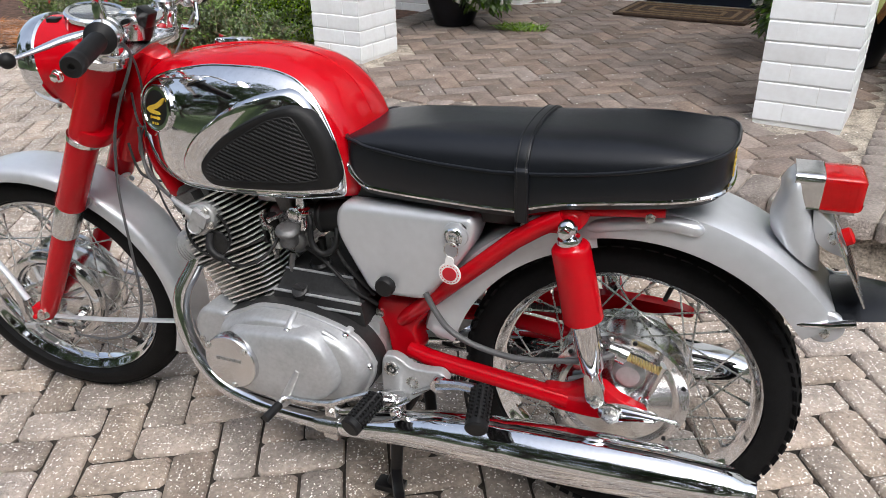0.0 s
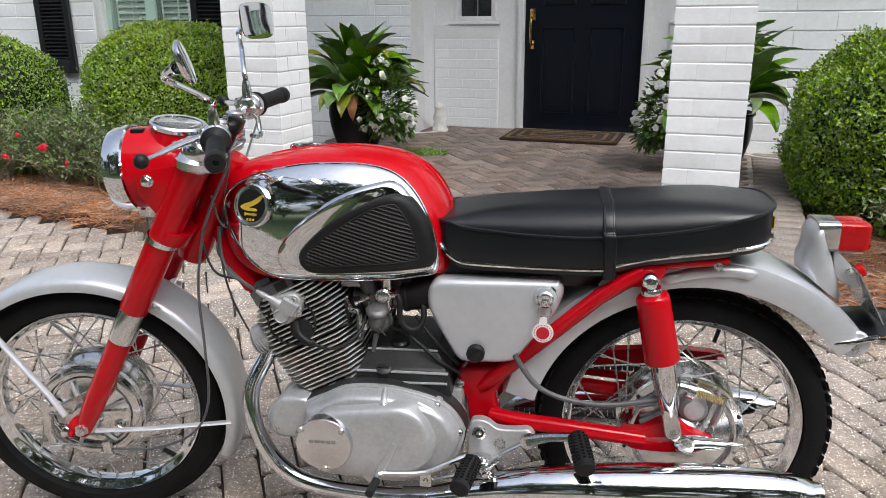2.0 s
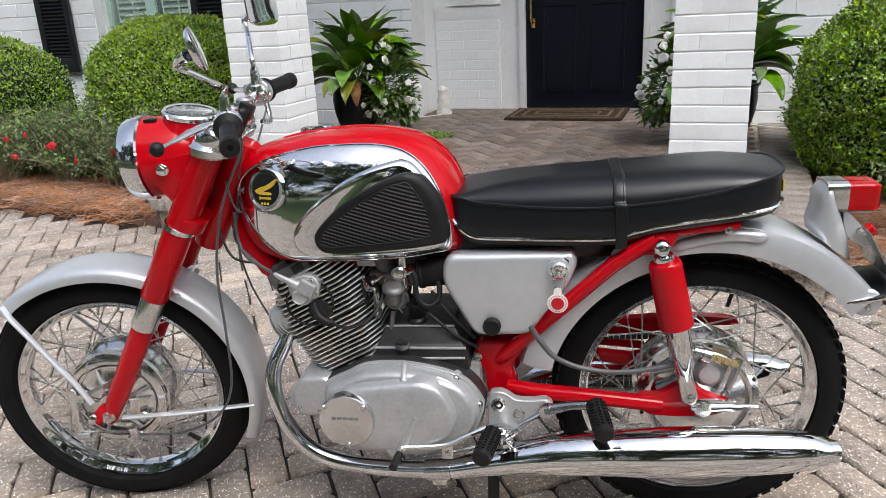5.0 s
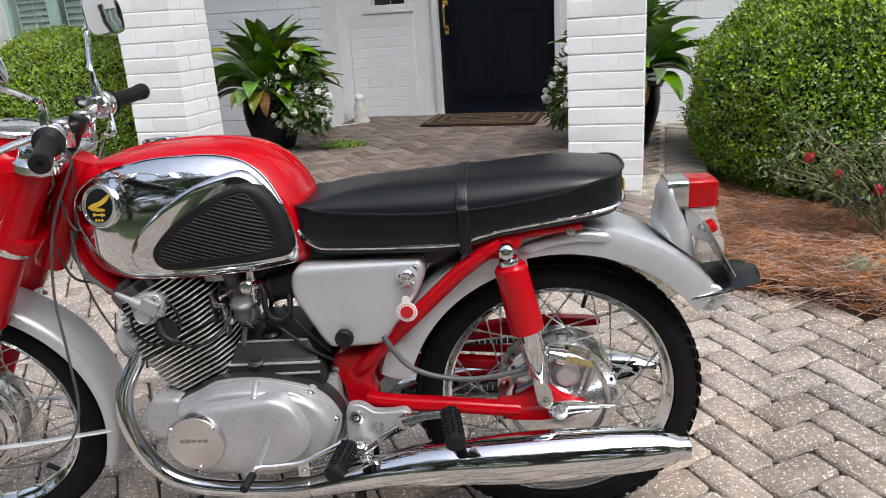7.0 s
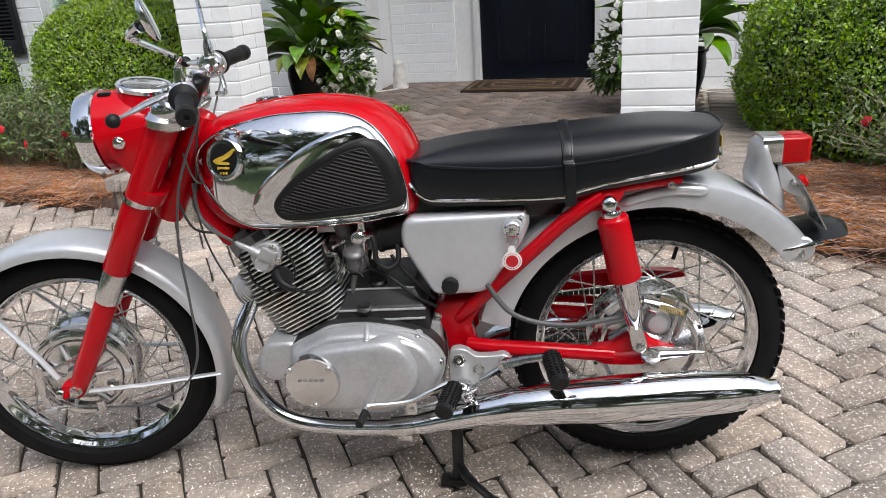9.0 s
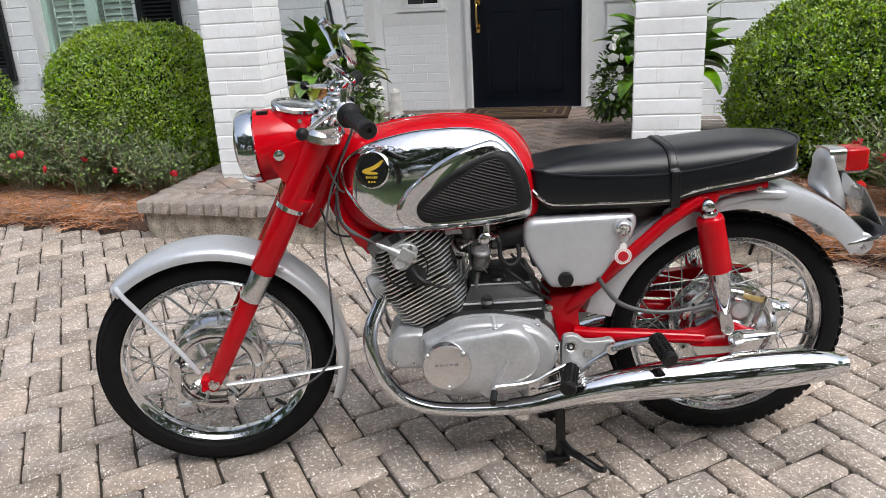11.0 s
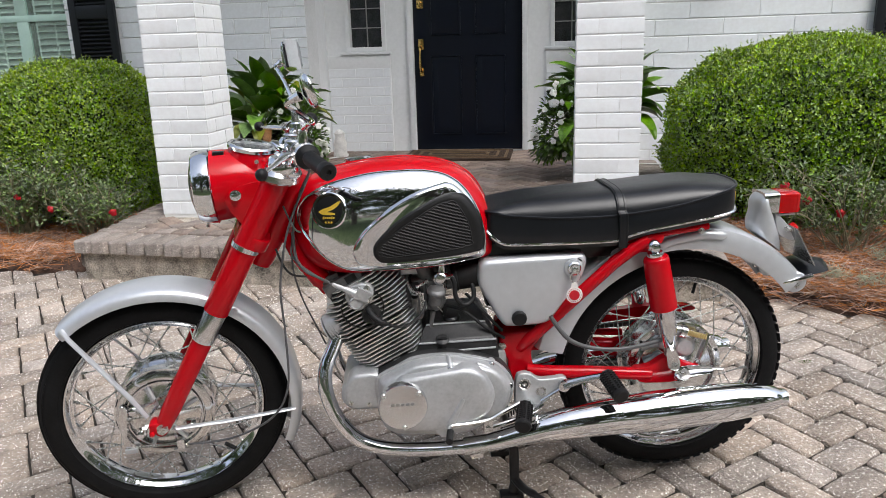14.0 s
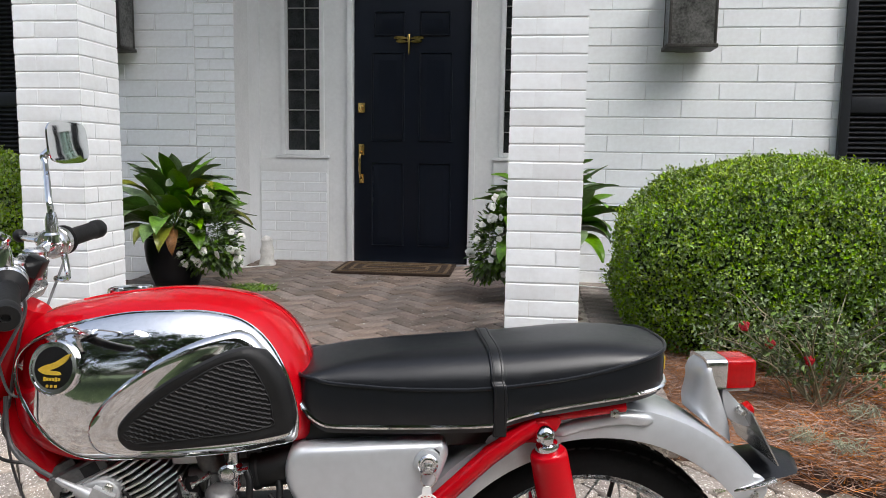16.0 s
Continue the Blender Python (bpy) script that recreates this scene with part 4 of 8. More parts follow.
sp = front("speedometer", Geo().lathe([(0.072, -0.085), (0.063, -0.04), (0.054, -0.012), (0.052, -0.004)], SC, SN, 40), RED, bike, "round speedometer sunk in the headlamp")
front("bezel", Geo().lathe([(0.051, -0.006), (0.0555, -0.004), (0.0565, 0.004), (0.053, 0.008), (0.047, 0.007), (0.046, 0.003)], SC, SN, 40, caps=False), CHROME, sp, "chrome bezel")
front("dial", Geo().lathe([(0.048, 0.0), (0.001, 0.0005)], SC, SN, 40), DIAL, sp)
front("cover_glass", Geo().lathe([(0.047, 0.004), (0.038, 0.0065), (0.001, 0.008)], SC, SN, 40), GLASS, sp)
g = Geo()
for k in range(17):
    a = radians(-30 + 240 * k / 16)
    d = Vector((math.cos(a), math.sin(a), 0))
    g.box(SC + d * 0.039 + SN * 0.0014, (0.009, 0.0016, 0.0006), Matrix.Rotation(a, 3, "Z"))
front("dial_scale", g, WHITE_PLASTIC, sp)["kind"] = "stuff"
front("needle", Geo().box(SC + Vector((0.015, 0.008, 0.0015)), (0.036, 0.002, 0.0008), Matrix.Rotation(0.5, 3, "Z")), WHITE_PLASTIC, sp)
front("screw", bolt(Geo(), SC + Vector((0.01, -0.062, -0.022)), 0.004, 0.003, (0, -1, 0)), STEEL, sp)

# steering head, yokes and handlebar
head = front("steering_head", Geo().lathe([(0.03, 0.44), (0.034, 0.46), (0.034, 0.66), (0.03, 0.69)], Vector((FX + 0.05, 0, FZ - 0.03)), AXIS, 24), RED, bike)
g = Geo().prism(curve2([(-0.12, 0.0), (-0.09, 0.034), (0, 0.042), (0.09, 0.034), (0.12, 0.0), (0.09, -0.034), (0, -0.03), (-0.09, -0.034)], 5), 0, 0.018, "z")
yoke = front("top_yoke", g.move(Matrix.Translation(along(0, 0.684) + Vector((0.016, 0, 0))) @ Matrix.Rotation(RAKE, 4, "Y") @ Matrix.Rotation(radians(90), 4, "Z")), ALLOY_POLISH, bike, "polished alloy top yoke", bevel=0.004)
for side in (-1, 1):
    front("yoke_cup", Geo().lathe([(0.04, -0.010), (0.044, -0.006), (0.044, 0.008), (0.039, 0.012), (0.036, 0.021), (0.031, 0.026), (0.027, 0.033), (0.02, 0.037), (0.018, 0.045), (0.008, 0.047)], along(0.086 * side, 0.676) + Vector((0.008, 0, 0.004)), (0.22, 0, 1), 32), ALLOY_POLISH, yoke, "turned alloy fork cup")
g = Geo().prism(curve2([(-0.12, 0.0), (-0.09, 0.034), (0, 0.05), (0.09, 0.034), (0.12, 0.0), (0.09, -0.034), (0, -0.03), (-0.09, -0.034)], 5), 0, 0.03, "z")
front("bottom_yoke", g.move(Matrix.Translation(along(0, 0.50) + Vector((0.014, 0, 0))) @ Matrix.Rotation(RAKE, 4, "Y") @ Matrix.Rotation(radians(90), 4, "Z")), RED, bike, bevel=0.004)
BAR = [(0.462, -0.304, 0.913), (0.408, -0.186, 0.930), (0.386, -0.13, 0.940), (0.364, -0.075, 0.937), (0.348, -0.03, 0.926), (0.340, 0.02, 0.926), (0.338, 0.065, 0.944), (0.341, 0.11, 0.957), (0.347, 0.155, 0.962), (0.364, 0.277, 0.971)]
bars = part("handlebar", Geo().tube(spline(BAR, 6), 0.0112, 14), CHROME, bike, "chrome handlebar with black rubber grips")


def barrel(prof, a, d, n=24):
    return Geo().lathe(prof, a, d, n)


for side, a, b, ball, pe in ((-1, BAR[1], BAR[0], (0.330, -0.307, 0.915), (0.379, -0.176, 0.936)), (1, BAR[8], BAR[9], (0.228, 0.245, 0.962), (0.314, 0.130, 0.963))):
    a, b, ball, pe = Vector(a), Vector(b), Vector(ball), Vector(pe)
    d = (b - a).normalized()
    L = (b - a).length
    s1 = d.cross(Vector((0, 0, 1))).normalized()
    u1 = d.cross(s1)
    prof = [(0.012, -0.004), (0.027, -0.002), (0.0275, 0.002), (0.023, 0.006), (0.0175, 0.012)]
    prof += [(0.0162 + (0.0006 if k % 2 else -0.0004), 0.014 + (L - 0.036) * k / 19) for k in range(20)]
    prof += [(0.0175, L - 0.016), (0.0185, L - 0.012), (0.0185, L + 0.002), (0.0165, L + 0.006), (0.006, L + 0.006), (0.005, L + 0.001)]
    part("grip", barrel(prof, a, d, 28), RUBBER, bars, "black rubber grip")
    g = Geo().lathe([(0.013, 0), (0.024, 0.003), (0.0275, 0.008), (0.0275, 0.018), (0.0255, 0.02), (0.0275, 0.022), (0.0275, 0.034), (0.023, 0.04), (0.0135, 0.042)], a - d * 0.047, d, 28)
    housing = part("switch_housing", g, ALLOY_POLISH, bars, "polished alloy switch housing")
    part("housing_screw", bolt(Geo(), a - d * 0.027 + Vector((0.012, 0, -0.022)), 0.0045, 0.012, (0.2, 0, -1)), STEEL, housing)
    out = (pe - (a - d * 0.028))
    part("lever_perch", Geo().tube([a - d * 0.028, a - d * 0.028 + out * 0.6, pe], [0.017, 0.014, 0.012], 14, flat=0.8), ALLOY_POLISH, bars)
    part("perch_bolt", bolt(Geo(), pe + Vector((0, 0, 0.01)), 0.006, 0.006, (0, 0, 1)), STEEL, bars)
    mid1, mid2 = pe + (ball - pe) * 0.3 + Vector((-0.006, 0, 0.002)), pe + (ball - pe) * 0.65 + Vector((-0.004, 0, 0.0))
    line = spline([pe + Vector((0, 0, 0.002)), mid1, mid2, ball], 6)
    k = len(line)
    part("lever", Geo().tube(line, [0.0085 + 0.003 * math.sin(math.pi * min(1, 1.4 * i / k)) - 0.0035 * i / k for i in range(k)], 12, flat=0.62), ALLOY_POLISH, bars, "polished alloy lever")
    part("lever_ball", Geo().ball(ball, 0.0132, 18), RUBBER, bars, "black rubber ball end")
for x, y, z in ((0.358, -0.058, 0.933), (0.337, 0.058, 0.936)):
    g = Geo().lathe([(0.021, -0.03), (0.021, -0.008), (0.0195, 0.0), (0.0195, 0.018), (0.015, 0.022)], (x, y, z), (0.1, 0, 1), 18)
    g.lathe([(0.017, -0.016), (0.0205, -0.012), (0.0205, 0.012), (0.017, 0.016)], (x, y, z), (-0.2, 1, 0.05), 20)
    part("bar_clamp", g, ALLOY_POLISH, bars)
    part("clamp_bolt", bolt(Geo(), (x + 0.012, y, z + 0.017), 0.005, 0.008, (0, 0, 1)), STEEL, bars)
part("dip_switch", Geo().box((0.386, -0.05, 0.942), (0.028, 0.026, 0.032), Matrix.Rotation(0.5, 3, "Y")), BLACK, bars, bevel=0.004)
part("cable_loop", Geo().tube(spline([(0.362, 0.12, 0.94), (0.372, 0.105, 0.908), (0.378, 0.085, 0.90), (0.37, 0.06, 0.905)], 6), 0.005, 8), CHROME, bars)
front("damper_knob", Geo().lathe([(0.016, 0), (0.022, 0.004), (0.022, 0.03), (0.019, 0.04), (0.02, 0.052), (0.012, 0.056)], along(0, 0.70) + Vector((0.02, 0, 0)), AXIS, 12), BLACK, yoke)

# mirrors: one on each bar, stalk, shell and glass
for base, stalk, at, facing in (((0.398, -0.166, 0.955), [(0.4, -0.17, 0.985), (0.418, -0.2, 1.0), (0.43, -0.236, 1.008), (0.405, -0.29, 1.038), (0.392, -0.311, 1.05), (0.40, -0.318, 1.058), (0.422, -0.326, 1.068)], (0.437, -0.328, 1.076), (0.9, 0.3, 0.3)),
                                ((0.346, 0.112, 0.984), [(0.345, 0.112, 1.02), (0.340, 0.118, 1.04), (0.318, 0.165, 1.08), (0.297, 0.209, 1.106), (0.292, 0.218, 1.116), (0.304, 0.224, 1.126)], (0.330, 0.229, 1.142), (0.956, -0.29, 0.1))):
    line = spline([base] + stalk, 7)
    k = len(line)
    mir = part("mirror", Geo().tube(line, [0.0056] * (k - 12) + [0.0056 + 0.0005 * i for i in range(12)], 10), CHROME, bars, "chrome rear-view mirror on a bent stalk")
    part("stalk_nut", Geo().lathe([(0.0145, -0.022), (0.0145, -0.008), (0.011, -0.004), (0.010, 0.02), (0.0075, 0.032)], base, (stalk[0][0] - base[0], stalk[0][1] - base[1], stalk[0][2] - base[2]), 14), CHROME, mir)
    n = Vector(facing).normalized()
    s1 = Vector((0, 0, 1)).cross(n).normalized()
    u1 = n.cross(s1)
    m = Matrix(((n.x, s1.x, u1.x, at[0]), (n.y, s1.y, u1.y, at[1]), (n.z, s1.z, u1.z, at[2]), (0, 0, 0, 1)))
    out = curve2([(-0.034, -0.047), (-0.041, 0.0), (-0.034, 0.047), (0.0, 0.055), (0.034, 0.047), (0.041, 0.0), (0.034, -0.047), (0.0, -0.055)], 5)
    if at[1] < 0:
        out = [(0.036 * math.cos(2 * math.pi * q / 40), 0.037 * math.sin(2 * math.pi * q / 40)) for q in range(40)]
    rr = [[(dx, p[1] * sc, p[0] * sc) for p in out] for sc, dx in ((0.2, -0.0095), (0.55, -0.008), (0.82, -0.005), (0.96, -0.001), (1.0, 0.002), (0.99, 0.005), (0.94, 0.0055))]
    part("shell", Geo().rings(rr).move(m), CHROME, mir)
    part("glass", Geo().rings([[(0.0045, p[1] * q, p[0] * q) for p in out] for q in (0.94, 0.6, 0.1)]).move(m), MIRROR, mir)


# control cables from the bar down to engine, wheel and headlamp
def cable(pts, r, material):
    return part("cable", Geo().tube(spline(pts, 10), r * 0.75, 8), material, bike)


cable([(0.385, -0.165, 0.925), (0.405, -0.13, 0.90), (0.368, -0.075, 0.83), (0.345, -0.06, 0.75), (0.335, -0.06, 0.66), (0.35, -0.06, 0.575), (0.38, -0.05, 0.49), (0.40, -0.05, 0.44)], 0.003, CABLE)
cable([(0.395, -0.14, 0.92), (0.40, -0.12, 0.885), (0.36, -0.13, 0.80), (0.335, -0.135, 0.73), (0.315, -0.135, 0.62), (0.318, -0.14, 0.50), (0.312, -0.14, 0.37), (0.265, -0.135, 0.29), (0.16, -0.118, 0.235), (0.05, -0.11, 0.222)], 0.0037, CABLE)
cable([(0.362, 0.12, 0.93), (0.36, 0.0, 0.82), (0.342, -0.075, 0.72), (0.345, -0.085, 0.675), (0.40, -0.11, 0.635), (0.45, -0.13, 0.61)], 0.0032, CABLE)
cable([(0.325, -0.06, 0.80), (0.355, -0.085, 0.745), (0.385, -0.065, 0.74)], 0.003, CABLE)
cable([(0.30, -0.07, 0.70), (0.33, -0.08, 0.64), (0.39, -0.06, 0.62), (0.44, -0.06, 0.61)], 0.0036, CABLE_BLACK)

# ---- tank ----
T_TOP = [(0.366, 0.79), (0.372, 0.822), (0.388, 0.85), (0.42, 0.869), (0.47, 0.882), (0.53, 0.891), (0.60, 0.8945), (0.665, 0.889), (0.72, 0.876), (0.76, 0.853), (0.79, 0.819), (0.81, 0.775), (0.819, 0.73), (0.822, 0.69)]
T_BOT = [(0.366, 0.77), (0.372, 0.722), (0.388, 0.68), (0.42, 0.651), (0.47, 0.638), (0.53, 0.636), (0.60, 0.637), (0.665, 0.639), (0.72, 0.643), (0.76, 0.65), (0.79, 0.652), (0.81, 0.656), (0.819, 0.664), (0.822, 0.68)]
T_WID = [(0.366, 0.02), (0.372, 0.045), (0.388, 0.066), (0.42, 0.086), (0.47, 0.104), (0.53, 0.116), (0.60, 0.122), (0.665, 0.122), (0.72, 0.119), (0.76, 0.113), (0.79, 0.104), (0.81, 0.088), (0.819, 0.068), (0.822, 0.04)]


def tail(x):
    """Draws the tank's rear end back a little."""
    return x if x < 0.7 else 0.7 + (x - 0.7) * 1.02


def stretch(table, k, drop=0.0):
    """Draws the tank's nose forward, and its underside down."""
    return [(x if x > 0.5 else 0.5 + (x - 0.5) * k, z - drop) for x, z in table]


def eased(table, n=6):
    """A table with a smooth line through its points."""
    return [(q.x, q.y) for q in spline([(x, v, 0) for x, v in table], n)]


T_TOP, T_BOT, T_WID = stretch(T_TOP, 1.2), stretch(T_BOT, 1.2, 0.013), stretch(T_WID, 1.2)
T_TOP, T_BOT = [[(tail(x), z) for x, z in tab] for tab in (T_TOP, T_BOT)]
T_WID = [(tail(x), w * lerp(x, [(0.45, 1.26), (0.55, 1.12), (0.72, 1.05), (0.78, 0.98)])) for x, w in T_WID]


def tank_side(x, z):
    """Half the tank's width at a place."""
    t, b, w = lerp(x, T_TOP), lerp(x, T_BOT), lerp(x, T_WID)
    c = b + (t - b) * 0.36
    h = (t - c) if z > c else (c - b)
    q = min(1.0, abs(z - c) / max(h, 1e-4))
    p = 2.8 if z > c else 3.4
    return w * (1 - q ** p) ** (1 / p)


T_TOP, T_BOT, T_WID = eased(T_TOP), eased(T_BOT), eased(T_WID)
rings = []
xs = [0.366, 0.3675, 0.372, 0.379, 0.388, 0.402, 0.42, 0.445, 0.47, 0.50, 0.53, 0.565, 0.60, 0.635, 0.665, 0.695, 0.72, 0.742, 0.76, 0.776, 0.79, 0.801, 0.81, 0.8155, 0.819, 0.822]
xs = [a + (b - a) * k / 3 for a, b in zip(xs, xs[1:]) for k in range(3)] + [xs[-1]]
for x in (tail(x) if x > 0.5 else 0.5 + (x - 0.5) * 1.2 for x in xs):
    t, b, w = lerp(x, T_TOP), lerp(x, T_BOT), lerp(x, T_WID)
    c = b + (t - b) * 0.36
    ring = []
    for k in range(48):
        a = 2 * math.pi * k / 48
        ca, sa = math.cos(a), math.sin(a)
        p = 2.8 if sa > 0 else 3.4
        y = w * math.copysign(abs(ca) ** (2 / p), ca)
        z = c + (t - c if sa > 0 else c - b) * math.copysign(abs(sa) ** (2 / p), sa)
        ring.append((x, y, z))
    rings.append(ring)
tank = part("fuel_tank", Geo().rings(rings), RED, bike, "glossy red fuel tank with chrome side panels", smooth=60)
part("tank_seam", Geo().tube(spline([(x, 0, lerp(x, T_TOP) - 0.0005) for x in (0.44, 0.5, 0.6, 0.7, 0.76, 0.79, 0.81)], 6), 0.0025, 8), RED, tank)


def on_tank(outline, out, side, rings_at=(1.0, 0.985, 0.93, 0.8, 0.6, 0.4, 0.2, 0.03), lift=None, centre=None):
    """A patch that follows the tank's side, standing off it by out."""
    n = len(outline)
    cx, cz = centre or (sum(p[0] for p in outline) / n, sum(p[1] for p in outline) / n)
    rr = []
    for k, s in enumerate(rings_at):
        o = (lift[k] if lift else (out if k else -0.001))
        ring = []
        for p in outline:
            x, z = cx + (p[0] - cx) * s, cz + (p[1] - cz) * s
            ring.append((x, side * (tank_side(x, z) + o), z))
        rr.append(ring)
    return Geo().rings(rr, caps=False)


CHROME_LINE = curve2([(0.381, 0.785), (0.404, 0.822), (0.455, 0.850), (0.53, 0.866), (0.60, 0.869), (0.66, 0.866), (0.712, 0.852), (0.75, 0.822), (0.778, 0.775), (0.793, 0.725),
                      (0.796, 0.685), (0.784, 0.667), (0.74, 0.6615), (0.64, 0.658), (0.53, 0.6575), (0.478, 0.665), (0.428, 0.697), (0.392, 0.742)], 6)
CHROME_LINE = [(x, z - 0.009 * max(0, min(1, (0.72 - z) / 0.05))) for x, z in stretch(CHROME_LINE, 1.13)]
CHROME_LINE = [(0.585 + (x - 0.585) * (1.03 if x < 0.585 else 1.02), 0.765 + (z - 0.765) * 1.035) for x, z in CHROME_LINE]
PAD_TRIM = curve2([(0.494, 0.700), (0.506, 0.727), (0.53, 0.756), (0.585, 0.800), (0.64, 0.828), (0.69, 0.842), (0.712, 0.842), (0.735, 0.825), (0.765, 0.775), (0.785, 0.72), (0.787, 0.688),
                   (0.772, 0.668), (0.70, 0.6625), (0.60, 0.6605), (0.53, 0.661), (0.502, 0.674)], 6)
PAD_LINE = curve2([(0.533, 0.700), (0.546, 0.724), (0.594, 0.768), (0.663, 0.806), (0.707, 0.8205), (0.733, 0.817), (0.754, 0.798), (0.775, 0.758), (0.786, 0.712), (0.783, 0.685), (0.766, 0.6745),
                   (0.68, 0.6695), (0.57, 0.6655), (0.541, 0.675)], 6)
PAD_FIELD = curve2([(0.55, 0.703), (0.583, 0.737), (0.664, 0.790), (0.702, 0.802), (0.719, 0.797), (0.743, 0.752), (0.751, 0.71), (0.744, 0.694), (0.66, 0.687), (0.566, 0.682), (0.549, 0.689)], 5)


PAD_LINE = [(0.535 + (x - 0.533) * 1.045, z) for x, z in PAD_LINE]
PAD_FIELD = [(0.549 + (x - 0.549) * 1.07, z) for x, z in PAD_FIELD]
PAD_TRIM = [(0.488 + (x - 0.494) * 1.06, z - 0.006 * max(0, min(1, (0.72 - z) / 0.05))) for x, z in PAD_TRIM]


def inside(p, poly):
    hit = False
    for i in range(len(poly)):
        (x1, y1), (x2, y2) = poly[i - 1][:2], poly[i][:2]
        if (y1 > p[1]) != (y2 > p[1]) and p[0] < (x2 - x1) * (p[1] - y1) / (y2 - y1) + x1:
            hit = not hit
    return hit


for side in (-1, 1):
    panel = part("chrome_panel", on_tank(CHROME_LINE, 0.0025, side, (1.0, 0.99, 0.96, 0.9, 0.8, 0.65, 0.5, 0.35, 0.2, 0.05, 0.002)), CHROME, tank, "mirror-bright chrome tank panel", smooth=80)
    part("panel_trim", Geo().tube([(x, side * (tank_side(x, z) + 0.001), z) for x, z in CHROME_LINE], 0.0022, 8, loop=True), CHROME, panel)
    trim = part("pad_surround", on_tank(PAD_TRIM, 0.0, side, (1.0, 0.985, 0.95, 0.9, 0.84, 0.7, 0.4, 0.02), [0.001, 0.007, 0.0105, 0.0105, 0.008, 0.006, 0.006, 0.006], (0.665, 0.725)), CHROME, tank, "raised chrome surround")
    pad = part("knee_pad", on_tank(PAD_LINE, 0.0, side, (1.0, 0.985, 0.95, 0.88, 0.84, 0.8, 0.6, 0.3, 0.02), [0.004, 0.014, 0.018, 0.0185, 0.018, 0.0165, 0.0165, 0.0165, 0.0165], (0.67, 0.735)), RUBBER, tank, "black ribbed rubber knee pad")
    g = Geo()
    zz = 0.683
    while zz < 0.86:
        run = []
        for i in range(60):
            x = 0.545 + 0.225 * i / 59
            z = zz - (x - 0.545) * 0.34 + (0.0011 if i % 2 else -0.0011)
            if inside((x, z), PAD_FIELD):
                run.append((x, side * (tank_side(x, z) + 0.0172), z))
            elif len(run) > 2:
                g.tube(run, 0.0019, 5)
                run = []
            else:
                run = []
        if len(run) > 2:
            g.tube(run, 0.0019, 5)
        zz += 0.0075
    part("pad_pattern", g, RUBBER, pad)["kind"] = "stuff"
    part("field_edge", Geo().tube([(x, side * (tank_side(x, z) + 0.0168), z) for x, z in PAD_FIELD], 0.0016, 6, loop=True), RUBBER, pad)
    # round badge: black disc in a chrome ring, with a gold emblem of plain strokes
    c = Vector((0.440, side * (tank_side(0.440, 0.795) + 0.003), 0.795))
    nrm = Vector((-0.26, side, 0.2)).normalized()
    badge = part("badge", Geo().lathe([(0.0425, -0.012), (0.0425, 0.004), (0.040, 0.0065), (0.0372, 0.0065), (0.0372, 0.005)], c, nrm, 40), CHROME, tank, "round black badge with a gold emblem")
    part("disc", Geo().lathe([(0.0374, 0.0045), (0.02, 0.0062), (0.001, 0.0068)], c, nrm, 40), BLACK, badge)
    ux = Vector((0, 0, 1)).cross(nrm).normalized() * (1 if side < 0 else -1)
    uz = nrm.cross(ux) * (1 if nrm.cross(ux).z > 0 else -1)
    if ux.x < 0:
        ux = -ux
    ux, uz = ux * 1.16, uz * 1.16
    m = Matrix((( ux.x, nrm.x, uz.x, c.x), (ux.y, nrm.y, uz.y, c.y), (ux.z, nrm.z, uz.z, c.z), (0, 0, 0, 1)))
    g = Geo()
    g.prism(curve2([(-0.02, -0.002), (-0.010, 0.0035), (0.004, 0.008), (0.0225, 0.019), (0.019, 0.009), (0.006, 0.0005), (-0.003, -0.003), (0.010, -0.0045), (0.012, -0.0085), (-0.008, -0.0085), (-0.016, -0.006)], 3), 0.006, 0.0085)
    part("emblem", g.move(m), GOLD, badge)
    g = Geo()
    for k in range(6):
        g.box((-0.0105 + 0.0042 * k, 0.0068, -0.0145), (0.003, 0.0012, 0.0052 if k in (0, 4) else 0.0036))
    for k in range(3):
        g.box((-0.006 + 0.006 * k, 0.0066, -0.0235), (0.0034, 0.001, 0.0036))
    part("emblem_lettering", g.move(m), GOLD, badge)["kind"] = "stuff"
g = Geo().lathe([(0.036, -0.004), (0.038, 0.002), (0.037, 0.008), (0.033, 0.011), (0.004, 0.013)], (0.502, 0.044, 0.881), (-0.06, 0.18, 1), 32)
part("filler_cap", g, CHROME, tank, "flat chrome filler cap")
part("fuel_tap", Geo().box((0.62, -0.06, 0.625), (0.05, 0.03, 0.02)), ALLOY, tank, bevel=0.004)

# ---- seat ----
S_BOT = [(0.80, 0.716), (0.815, 0.700), (0.835, 0.684), (0.86, 0.677), (0.96, 0.675), (1.105, 0.675), (1.14, 0.684), (1.17, 0.694), (1.264, 0.708), (1.43, 0.726)]
S_SEAM = [(0.80, 0.764), (0.83, 0.760), (0.854, 0.753), (0.96, 0.743), (1.064, 0.740), (1.10, 0.741), (1.164, 0.746), (1.261, 0.758), (1.354, 0.777), (1.43, 0.793)]
S_TOP = [(0.80, 0.770), (0.844, 0.783), (0.957, 0.789), (1.066, 0.793), (1.173, 0.797), (1.275, 0.804), (1.357, 0.806), (1.41, 0.802), (1.43, 0.795)]
